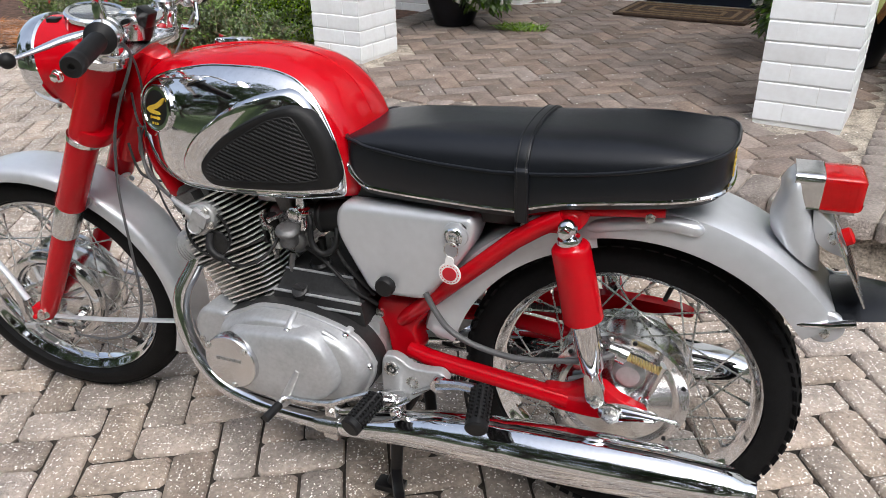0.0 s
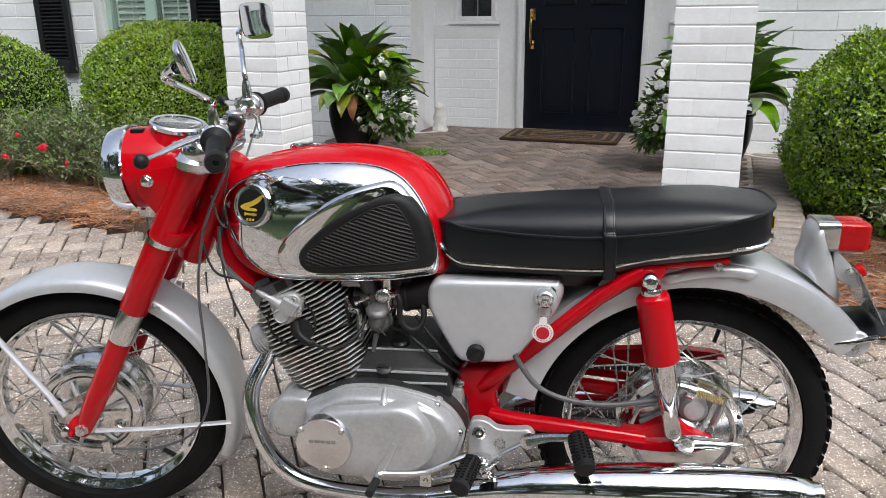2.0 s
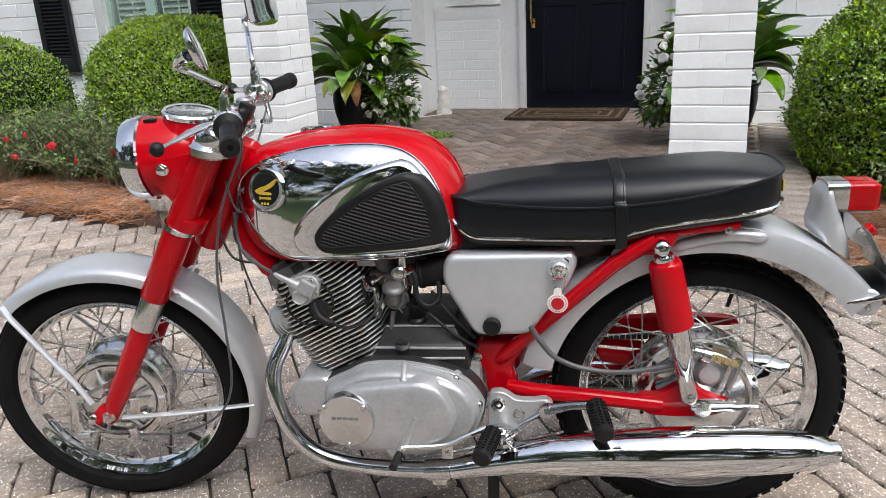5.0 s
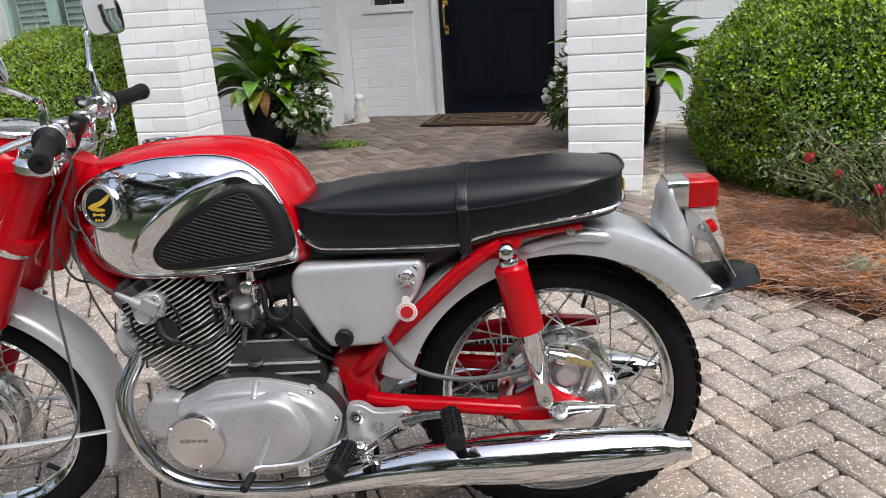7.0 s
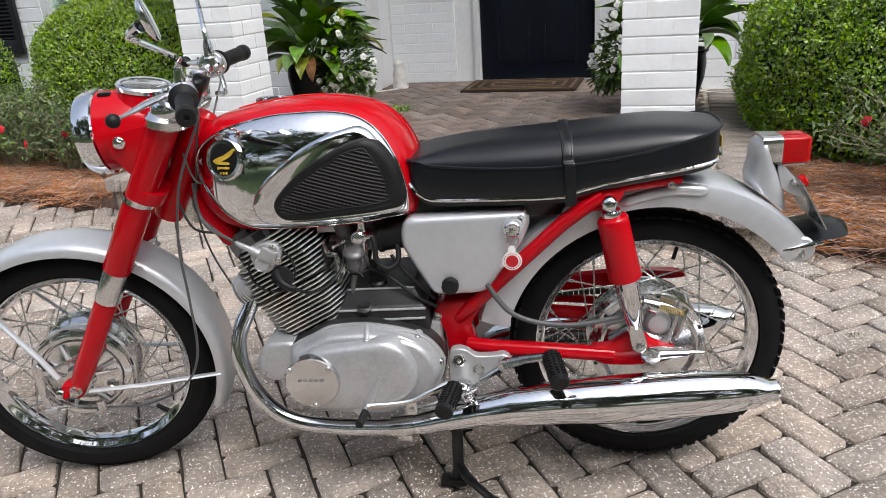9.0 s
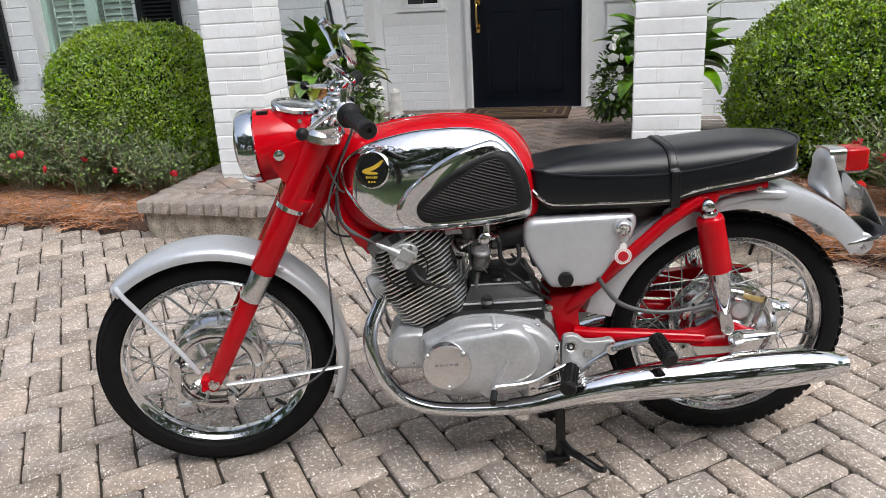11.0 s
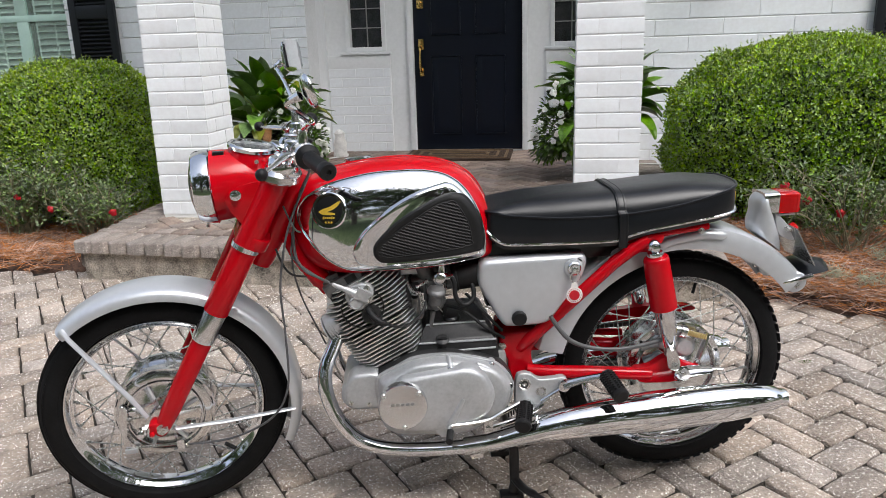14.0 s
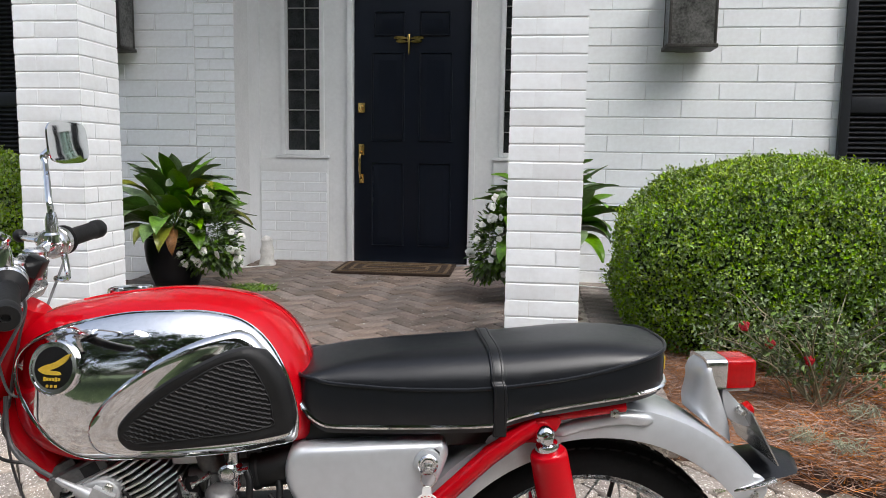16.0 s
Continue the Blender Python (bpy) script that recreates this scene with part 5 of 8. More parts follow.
S_HALF = [(0.801, 0.035), (0.802, 0.066), (0.806, 0.085), (0.816, 0.096), (0.84, 0.102), (0.90, 0.107), (1.0, 0.115), (1.15, 0.122), (1.30, 0.122), (1.36, 0.116), (1.395, 0.103), (1.415, 0.083), (1.426, 0.055), (1.43, 0.025)]
S_BOT, S_SEAM, S_TOP, S_HALF = [[(x if x < 1.25 else 1.25 + (x - 1.25) * 0.945, v) for x, v in tab] for tab in (S_BOT, S_SEAM, S_TOP, S_HALF)]
S_BOT, S_SEAM, S_TOP = eased(S_BOT), eased(S_SEAM), eased(S_TOP)
near = [(x, -w) for x, w in S_HALF]
PLAN = curve2(near + [(x, -y) for x, y in reversed(near)], 4)


def seat_ring(scale, zf, grow=0.0):
    out = []
    for x, y in PLAN:
        xx = 1.118 + (x - 1.118) * scale
        out.append((xx, y * scale * (1 + grow * 8), zf(xx)))
    return out


zb, zs, zt = (lambda x: lerp(x, S_BOT) - 0.007), (lambda x: lerp(x, S_SEAM)), (lambda x: lerp(x, S_TOP))
rr = [seat_ring(0.9, lambda x: zb(x) + 0.004), seat_ring(0.985, zb)]
for f, gr in ((0.15, 0.004), (0.45, 0.006), (0.8, 0.003), (1.0, 0.0)):
    rr.append(seat_ring(1.0, lambda x, f=f: zb(x) + (zs(x) - zb(x)) * f, gr))
seat = part("seat", Geo().rings(rr, caps=False), VINYL, bike, "black vinyl dual seat with chrome trim", smooth=60)
rr = []
for s, f in ((1.0, 0.0), (0.985, 0.16), (0.95, 0.36), (0.88, 0.6), (0.78, 0.8), (0.64, 0.93), (0.45, 0.99), (0.2, 1.0), (0.03, 1.0)):
    rr.append(seat_ring(s, lambda x, f=f: zs(x) + (zt(x) - zs(x)) * f))
part("cushion", Geo().rings(rr), VINYL, seat, smooth=60)
part("piping", Geo().tube(seat_ring(1.006, zs), 0.0032, 8, loop=True), VINYL, seat)
trim_line = [Vector(p) + Vector((0, 0, 0.0125)) for p in seat_ring(1.008, zb)]
part("chrome_trim", Geo().tube(trim_line, 0.0048, 8, loop=True), CHROME, seat, "chrome trim strip")
half = [(0.1225, zb(1.127) - 0.008, 0.0), (0.1265, zb(1.127) + 0.02, 0.0), (0.1265, zs(1.12) - 0.01, 0.1), (0.1245, zs(1.115) + 0.004, 0.3)]
half += [(0.1215 * s, zs(1.11) + (zt(1.11) - zs(1.11)) * f, 0.5 + 0.5 * (1 - s)) for s, f in ((0.985, 0.16), (0.95, 0.36), (0.88, 0.6), (0.78, 0.8), (0.64, 0.93), (0.45, 0.99), (0.2, 1.0))]
sec = [Vector((1.125 - 0.008 * q, -y, z + 0.001)) for y, z, q in half] + [Vector((1.117, 0, zt(1.11) + 0.001))]
sec = spline(sec + [Vector((p.x, -p.y, p.z)) for p in reversed(sec[:-1])], 3)
rings = []
for i, p in enumerate(sec):
    c = Vector((p.x, 0, 0.73))
    o = (p - c).normalized() * 0.004
    rings.append([p + Vector((-0.0115, 0, 0)), p + Vector((-0.0105, 0, 0)) + o, p + Vector((0.0105, 0, 0)) + o, p + Vector((0.0115, 0, 0))])
strap = part("strap", Geo().rings(rings), VINYL, seat, "black strap across the seat", bevel=0.0008)
for dx in (-0.007, 0.007):
    part("stitching", Geo().tube([p + Vector((dx, 0, 0)) + (p - Vector((p.x, 0, 0.73))).normalized() * 0.0042 for p in sec], 0.0008, 5), RUBBER, strap)
g = Geo()
for k in range(4):
    g.box((1.4215, -0.045 + 0.03 * k, 0.757), (0.002, 0.018, 0.022))
part("seat_marking", g, GOLD, seat, "gold marking on the seat's tail")

# ---- frame ----
g = Geo().tube(spline([(0.375, 0, 0.80), (0.45, 0, 0.72), (0.60, 0, 0.66), (0.80, 0, 0.655), (0.88, 0, 0.58), (0.89, 0, 0.46)], 6), 0.027, 14)
frame_ob = part("frame", g, RED, bike, "red painted steel frame")
for side in (-1, 1):
    part("front_tube", Geo().tube(spline([(0.335, 0.03 * side, 0.72), (0.352, 0.045 * side, 0.685), (0.378, 0.055 * side, 0.645), (0.402, 0.06 * side, 0.612), (0.42, 0.06 * side, 0.588)], 5), [0.026] * 10 + [0.024] * 6 + [0.02] * 5, 12), RED, frame_ob)
    part("front_bolt", bolt(Geo(), (0.42, 0.075 * side, 0.598), 0.009, 0.014, (0, side, 0)), STEEL, frame_ob)
    part("seat_tube", Geo().tube([(0.885, 0.066 * side, 0.402), (0.925, 0.085 * side, 0.444), (1.11, 0.106 * side, 0.621), (1.15, 0.109 * side, 0.651), (1.19, 0.110 * side, 0.676)], 0.0155, 14), RED, frame_ob)
    part("seat_rail", Geo().tube([(0.86, 0.06 * side, 0.664), (1.05, 0.07 * side, 0.668), (1.13, 0.09 * side, 0.672), (1.18, 0.1 * side, 0.682), (1.26, 0.102 * side, 0.692), (1.338, 0.1 * side, 0.699)], 0.0105, 12), RED, frame_ob)
    out = curve2([(1.10, 0.632), (1.135, 0.655), (1.17, 0.682), (1.21, 0.69), (1.228, 0.684), (1.222, 0.665), (1.20, 0.645), (1.17, 0.645), (1.14, 0.63)], 4)
    part("shock_gusset", Geo().prism(out, 0.101 * side, 0.1135 * side, edge=0.002), RED, frame_ob)
    out = curve2([(0.848, 0.455), (0.89, 0.462), (0.935, 0.462), (0.945, 0.44), (0.925, 0.41), (0.925, 0.385), (0.93, 0.352), (0.905, 0.33), (0.872, 0.335), (0.862, 0.39), (0.845, 0.415)], 5)
    part("pivot_plate", Geo().prism([(x - 0.008, z - 0.014) for x, z in out], 0.035 * side, 0.078 * side, edge=0.008), RED, frame_ob)
    bolt(g2 := Geo(), (0.843, 0.074 * side, 0.414), 0.0085, 0.009, (0, side, 0))
    part("engine_bolt", g2, STEEL, frame_ob)
    part("rail_bolt", bolt(Geo(), (1.318, 0.112 * side, 0.69), 0.006, 0.008, (0, side, 0)), STEEL, frame_ob)
part("under_seat_block", Geo().box((0.97, 0, 0.655), (0.32, 0.15, 0.05)), BLACK, frame_ob, bevel=0.004)

# ---- engine: cylinders lean forward ----
LEAN = radians(26.5)
EM = Matrix.Translation((0.588, 0, 0.398)) @ Matrix.Rotation(-LEAN, 4, "Y")
engine = part("engine", Geo().lathe([(0.075, 0), (0.105, 0.02), (0.105, 0.19), (0.075, 0.21)], (0.66, -0.105, 0.345), (0, 1, 0), 32).box((0.72, 0, 0.33), (0.26, 0.19, 0.15)), ALLOY, bike, "bare alloy parallel-twin engine with finned cylinders", bevel=0.012)
# The cores are near black to paint the shade between the fins.
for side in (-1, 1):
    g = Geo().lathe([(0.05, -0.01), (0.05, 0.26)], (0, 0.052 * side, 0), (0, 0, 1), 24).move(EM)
    part("cylinder", g, ENGINE_SHADE, engine)


def fin(s, q0, q1, half, cut=0.03, t=0.003):
    out = [(q0 + cut, -half), (q0, -half + cut), (q0, half - cut), (q0 + cut, half), (q1 - cut, half), (q1, half - cut), (q1, -half + cut), (q1 - cut, -half)]
    g = Geo().prism(out, s - t / 2, s + t / 2, "z")
    return g.move(EM)


for k in range(12):
    s = 0.006 + k * 0.0098
    q0 = lerp(s, [(0, -0.072), (0.05, -0.098), (0.12, -0.104)])
    q1 = lerp(s, [(0, 0.07), (0.05, 0.085), (0.12, 0.095)])
    part("cylinder_fin", fin(s, q0, q1, 0.112), FIN, engine)
for k in range(12):
    s = 0.128 + k * 0.0102
    q0 = lerp(s, [(0.12, -0.112), (0.19, -0.105), (0.245, -0.07)])
    q1 = lerp(s, [(0.12, 0.098), (0.17, 0.112), (0.245, 0.085)])
    part("head_fin", fin(s, q0, q1, 0.118, 0.035), FIN, engine)
part("head_core", Geo().box((0, 0, 0.185), (0.14, 0.2, 0.13)).move(EM), ENGINE_SHADE, engine, bevel=0.01)
g = Geo().box((-0.022, 0, 0.248), (0.10, 0.2, 0.034)).box((-0.05, -0.05, 0.268), (0.05, 0.06, 0.02)).box((0.01, -0.045, 0.262), (0.036, 0.05, 0.02)).move(EM)
part("head_cover", g, CARB, engine, "rough grey cast cylinder head cover", bevel=0.006)
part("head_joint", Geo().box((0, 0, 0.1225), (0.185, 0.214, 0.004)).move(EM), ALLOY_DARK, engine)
g = Geo().prism(curve2([(0.462, 0.588), (0.475, 0.61), (0.505, 0.618), (0.526, 0.608), (0.53, 0.588), (0.515, 0.562), (0.492, 0.55), (0.472, 0.566)], 4), -0.105, -0.132, edge=0.006)
g.box((0.505, -0.136, 0.592), (0.034, 0.016, 0.026), Matrix.Rotation(0.5, 3, "Y"))
g.lathe([(0.0165, 0.0), (0.0165, 0.010), (0.0135, 0.013), (0.0125, 0.011), (0.004, 0.011)], (0.489, -0.13, 0.573), (0, -1, 0), 20)
g.tube([(0.495, -0.132, 0.59), (0.466, -0.13, 0.605)], [0.013, 0.009], 14)
g.tube([(0.468, -0.13, 0.604), (0.447, -0.127, 0.613), (0.435, -0.124, 0.619)], [0.0065, 0.006, 0.004], 10)
# A flat dark disc stands for the shade round the plug.
part("plug_recess", Geo().lathe([(0.024, 0.0), (0.024, 0.004), (0.02, 0.005), (0.004, 0.005)], (0.522, -0.1175, 0.537), (0, -1, 0), 28), ENGINE_SHADE, engine, "dark disc for the shaded plug recess")
part("end_plate_ring", Geo().lathe([(0.0515, -0.004), (0.0515, 0.004), (0.0485, 0.004), (0.0485, -0.004)], (0.502, -0.1175, 0.553), (0, -1, 0), 40, loop=True), ENGINE_SHADE, engine)
rocker = part("rocker_cover", g, ALLOY, engine, "polished alloy rocker end cover")
for x, z in ((0.514, 0.604), (0.478, 0.567), (0.52, 0.578)):
    part("cover_bolt", bolt(Geo(), (x, -0.13, z), 0.0075, 0.007), STEEL, rocker)
part("tachometer_cable", Geo().tube(spline([(0.428, -0.122, 0.622), (0.40, -0.115, 0.636), (0.372, -0.105, 0.65), (0.35, -0.09, 0.68), (0.345, -0.08, 0.74)], 6), 0.0036, 8), CABLE, engine)
g = Geo().tube(spline([(0.515, -0.13, 0.555), (0.528, -0.15, 0.54), (0.545, -0.155, 0.527), (0.556, -0.15, 0.522)], 5), 0.008, 12)
part("spark_plug_cap", g, RUBBER, engine)
part("ignition_lead", Geo().tube(spline([(0.555, -0.15, 0.522), (0.59, -0.155, 0.513), (0.63, -0.14, 0.525), (0.655, -0.11, 0.56), (0.655, -0.06, 0.63)], 8), 0.0034, 8), CABLE_BLACK, engine)
g = Geo()
g.lathe([(0.032, 0.0), (0.032, 0.035), (0.027, 0.04)], (0.412, -0.075, 0.495), (0.75, 0, 0.35), 20)
for k in range(4):
    g.lathe([(0.034, -0.004 + 0.007 * k), (0.034, -0.001 + 0.007 * k)], (0.412, -0.075, 0.49), (0.75, 0, 0.35), 20)
part("exhaust_flange", g, ALLOY, engine)

# left crankcase cover with ribs, round cap and screws
COVER = curve2([(0.524, 0.372), (0.534, 0.389), (0.575, 0.409), (0.621, 0.429), (0.70, 0.432), (0.780, 0.416), (0.825, 0.396), (0.853, 0.362), (0.860, 0.334), (0.853, 0.304), (0.838, 0.278), (0.80, 0.248), (0.745, 0.228), (0.689, 0.226), (0.60, 0.231), (0.553, 0.239), (0.532, 0.272), (0.525, 0.32)], 5)
BULGE = curve2([(0.576, 0.390), (0.605, 0.402), (0.66, 0.409), (0.703, 0.414), (0.747, 0.416), (0.782, 0.396), (0.804, 0.355), (0.806, 0.322), (0.788, 0.290), (0.741, 0.264), (0.67, 0.255), (0.60, 0.260), (0.555, 0.284), (0.545, 0.344)], 6)


def shell(outline, steps, centre):
    """A casting that rises from its outline in steps of (scale, depth)."""
    return Geo().rings([[(centre[0] + (x - centre[0]) * k, y, centre[1] + (z - centre[1]) * k) for x, z in outline] for k, y in steps])


cover = part("left_cover", shell(COVER, ((1.0, -0.09), (1.0, -0.1455), (0.997, -0.148), (0.99, -0.149), (0.958, -0.149), (0.952, -0.152), (0.935, -0.165), (0.915, -0.174), (0.88, -0.180), (0.84, -0.1825), (0.5, -0.184)), (0.69, 0.333)), ALLOY, engine, "satin alloy crankcase cover", smooth=50)
# A dark lip added to draw the shaded outline round the cover's rim.
part("cover_gasket", shell(COVER, ((1.012, -0.1), (1.012, -0.136), (0.99, -0.138)), (0.69, 0.333)), ALLOY_DARK, cover)
part("cover_bulge", shell(BULGE, ((1.035, -0.172), (1.0, -0.187), (0.978, -0.197), (0.94, -0.203), (0.86, -0.206), (0.76, -0.2085), (0.4, -0.210)), (0.68, 0.33)), ALLOY, cover, smooth=60)
part("cover_ledge", Geo().tube(spline([(0.545, -0.152, 0.376), (0.56, -0.156, 0.388), (0.60, -0.162, 0.402), (0.645, -0.166, 0.409), (0.69, -0.17, 0.416)], 6), [0.003 + 0.0042 * min(1, i / 8) for i in range(25)], 10), ALLOY, cover, smooth=60)
part("cover_ledge", Geo().tube(spline([(0.768, -0.168, 0.410), (0.80, -0.168, 0.393), (0.823, -0.168, 0.362), (0.834, -0.165, 0.33)], 6), [0.0065] * 13 + [0.005, 0.004, 0.003, 0.002, 0.001, 0.0008], 10), ALLOY, cover, smooth=60)
g = Geo().lathe([(0.0575, 0.0), (0.0575, 0.018), (0.0555, 0.0215), (0.03, 0.0225), (0.001, 0.0225)], (0.589, -0.200, 0.337), (0, -1, 0), 48)
cap = part("generator_cap", g, ALLOY_POLISH, cover, "round brushed cap with worn lettering")
g = Geo()
for k in range(5):
    g.box((0.565 + 0.0115 * k, -0.223, 0.345), (0.0085, 0.0012, 0.0065))
part("worn_marking", g, TEXT_GREY, cap)["kind"] = "stuff"
for x, z in ((0.5445, 0.369), (0.6275, 0.370), (0.591, 0.285)):
    part("cap_screw", Geo().lathe([(0.0065, 0.0), (0.0065, 0.006), (0.0045, 0.008)], (x, -0.217, z), (0, -1, 0), 12), STEEL, cover)
for x, y, z in ((0.624, -0.149, 0.411), (0.704, -0.184, 0.411), (0.805, -0.149, 0.399), (0.850, -0.149, 0.341), (0.803, -0.149, 0.263), (0.757, -0.149, 0.244)):
    part("screw_boss", Geo().lathe([(0.0115, -0.016), (0.0105, -0.003), (0.0085, 0.0)], (x, y, z), (0, -1, 0), 16), ALLOY, cover)
    part("cover_screw", Geo().lathe([(0.0072, -0.002), (0.0072, 0.005), (0.006, 0.0066), (0.0035, 0.0066), (0.0032, 0.003)], (x, y - 0.001, z), (0, -1, 0), 12), CHROME, cover)
    part("screw_slot", Geo().box((x, y - 0.0072, z), (0.0085, 0.0014, 0.0022), Matrix.Rotation(40 * x, 3, "Y")), BLACK, cover)
for pts in ([(0.731, -0.2065, 0.342), (0.713, -0.209, 0.305), (0.694, -0.209, 0.268)], [(0.701, -0.150, 0.428), (0.703, -0.17, 0.421), (0.704, -0.182, 0.411)]):
    part("cover_rib", Geo().tube(pts, [0.0062, 0.0075, 0.009], 12), ALLOY, cover)
part("shaft_stub", Geo().lathe([(0.012, 0), (0.012, 0.012), (0.007, 0.016)], (0.755, -0.186, 0.275), (0, -1, 0), 12), CHROME, cover)
part("gear_shaft_cover", Geo().prism(curve2([(0.70, 0.275), (0.73, 0.286), (0.76, 0.272), (0.75, 0.248), (0.71, 0.244)], 4), -0.17, -0.19, edge=0.004), ALLOY, cover)
# right cover, seen past the frame only
part("right_cover", Geo().prism(COVER, 0.09, 0.18, edge=0.022), ALLOY, engine)
# starter motor below the cylinders
g = Geo().lathe([(0.034, 0.0), (0.04, 0.006), (0.041, 0.02), (0.041, 0.19)], (0.478, -0.135, 0.334), (0, 1, 0), 28)
g.box((0.53, -0.02, 0.334), (0.10, 0.2, 0.078))
st = part("starter_motor", g, ALLOY, engine, bevel=0.003)
for x, z in ((0.462, 0.325), (0.502, 0.326)):
    part("screw", Geo().lathe([(0.006, 0), (0.006, 0.003), (0.003, 0.004)], (x, -0.136, z), (0, -1, 0), 10), STEEL, st)
STARTER = curve2([(0.447, 0.335), (0.452, 0.365), (0.47, 0.387), (0.50, 0.392), (0.535, 0.386), (0.54, 0.34), (0.535, 0.30), (0.50, 0.296), (0.465, 0.298), (0.45, 0.312)], 4)
part("starter_cover", Geo().prism(STARTER, -0.08, -0.142, edge=0.012), ALLOY, st)
for x, z in ((0.462, 0.318), (0.505, 0.312)):
    part("screw", Geo().lathe([(0.006, 0), (0.006, 0.003), (0.003, 0.004)], (x, -0.142, z), (0, -1, 0), 10), STEEL, st)
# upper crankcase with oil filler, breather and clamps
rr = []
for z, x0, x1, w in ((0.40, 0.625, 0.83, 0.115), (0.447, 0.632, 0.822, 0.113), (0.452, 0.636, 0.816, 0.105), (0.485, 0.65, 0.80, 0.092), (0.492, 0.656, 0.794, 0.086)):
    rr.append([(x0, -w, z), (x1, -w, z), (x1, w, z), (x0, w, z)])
up_case = part("upper_case", Geo().rings(rr), ALLOY_DARK, engine, "near-black upper crankcase", smooth=20, bevel=0.004)
part("case_rim", Geo().tube([(0.632, -0.1135, 0.449), (0.822, -0.1135, 0.449)], 0.003, 8), ALLOY, up_case)
part("case_rim", Geo().tube([(0.628, -0.116, 0.425), (0.82, -0.116, 0.428)], 0.0028, 8), ALLOY, up_case)
part("case_rim", Geo().tube([(0.652, -0.0915, 0.489), (0.798, -0.0915, 0.489)], 0.0025, 8), ALLOY, up_case)
part("filler_plug", Geo().lathe([(0.022, 0), (0.022, 0.008), (0.018, 0.013), (0.003, 0.014)], (0.716, -0.068, 0.49), (0, -0.1, 1), 20), BLACK, up_case)
g = Geo().lathe([(0.0165, 0), (0.0165, 0.012), (0.012, 0.015)], (0.69, -0.105, 0.446), (0, -0.6, 1), 18)
g.box((0.69, -0.115, 0.462), (0.025, 0.006, 0.006), Matrix.Rotation(0.2, 3, "Y"))
part("dipstick_cap", g, ALLOY_DARK, up_case)
# carburettors and intakes
for side in (-1, 1):
    y, o = 0.06 * side, -1 if side < 0 else 1
    g = Geo().tube([(0.622, y, 0.584), (0.74, y, 0.594)], 0.0235, 18)
    g.box((0.672, y - 0.004, 0.576), (0.046, 0.05, 0.05))
    g.lathe([(0.01, 0.0), (0.0165, 0.004), (0.0175, 0.01), (0.0175, 0.03), (0.0235, 0.034), (0.0235, 0.04), (0.016, 0.046)], (0.675, y + 0.03 * o - 0.012, 0.545), (0.12, 0.25 * o, 0.9), 24)
    carb = part("carburettor", g, CARB, engine, "small alloy carburettor", bevel=0.003)
    part("slide_chamber", Geo().lathe([(0.021, 0), (0.022, 0.02), (0.0225, 0.05), (0.024, 0.052), (0.024, 0.06), (0.016, 0.066), (0.006, 0.07), (0.005, 0.085)], (0.662, y, 0.592), (-0.32, 0, 0.95), 20), CARB, carb)
    part("float_bowl", Geo().lathe([(0.0255, 0.0), (0.026, 0.004), (0.0215, 0.006), (0.0215, 0.014), (0.018, 0.019), (0.012, 0.023), (0.001, 0.0235)], (0.677, y + 0.018 * o, 0.546), (0.15, o, 0.05), 28), CARB, carb)
    part("bowl_clip", Geo().tube([(0.655, y + 0.042 * o, 0.568), (0.676, y + 0.0465 * o, 0.548), (0.693, y + 0.044 * o, 0.524)], 0.0014, 6), STEEL, carb)
    part("bowl_drain", Geo().tube([(0.671, y + 0.03 * o, 0.524), (0.666, y + 0.032 * o, 0.498), (0.664, y + 0.03 * o, 0.482)], [0.0065, 0.0055, 0.0045], 12), CARB, carb)
    union = part("fuel_union", Geo().lathe([(0.0125, -0.028), (0.0145, -0.02), (0.0145, -0.006), (0.0165, -0.002), (0.0165, 0.012), (0.011, 0.016), (0.0095, 0.03), (0.0095, 0.04), (0.006, 0.042)], (0.694, y + 0.022 * o, 0.602), (0.03, 0, 1), 20), ALLOY_POLISH, carb, "bright fuel union")
    part("banjo", Geo().lathe([(0.0155, 0), (0.016, 0.008), (0.012, 0.011), (0.0105, 0.008), (0.0105, 0.012), (0.004, 0.0135)], (0.690, y + 0.034 * o, 0.607), (0, o, 0), 24), ALLOY_POLISH, union)
    part("fuel_spigot", Geo().tube([(0.696, y + 0.036 * o, 0.607), (0.716, y + 0.036 * o, 0.609), (0.722, y + 0.036 * o, 0.610)], [0.006, 0.0052, 0.0065], 10), ALLOY_POLISH, union)
    part("idle_screw", Geo().tube([(0.66, y + 0.03 * o, 0.601), (0.638, y + 0.04 * o, 0.592), (0.632, y + 0.042 * o, 0.590)], [0.0042, 0.0035, 0.006], 8), STEEL, carb)
    part("throttle_bracket", Geo().tube([(0.612, y + 0.036 * o, 0.598), (0.626, y + 0.045 * o, 0.580), (0.64, y + 0.046 * o, 0.578), (0.646, y + 0.046 * o, 0.566), (0.645, y + 0.046 * o, 0.535), (0.640, y + 0.044 * o, 0.52)], 0.0036, 8, flat=0.6), STEEL, carb)
    part("throttle_arm", Geo().prism(curve2([(0.634, 0.565), (0.642, 0.568), (0.647, 0.54), (0.646, 0.514), (0.636, 0.51), (0.634, 0.53)], 4), y + 0.038 * o, y + 0.042 * o), CARB, carb)
    part("plug", Geo().box((0.651, y + 0.045 * o, 0.543), (0.009, 0.008, 0.014)), WHITE_PLASTIC, carb, "white plastic plug", bevel=0.001)
    part("intake_flange", Geo().box((0.612, y, 0.565), (0.012, 0.066, 0.06)), ALLOY_DARK, carb, bevel=0.003)
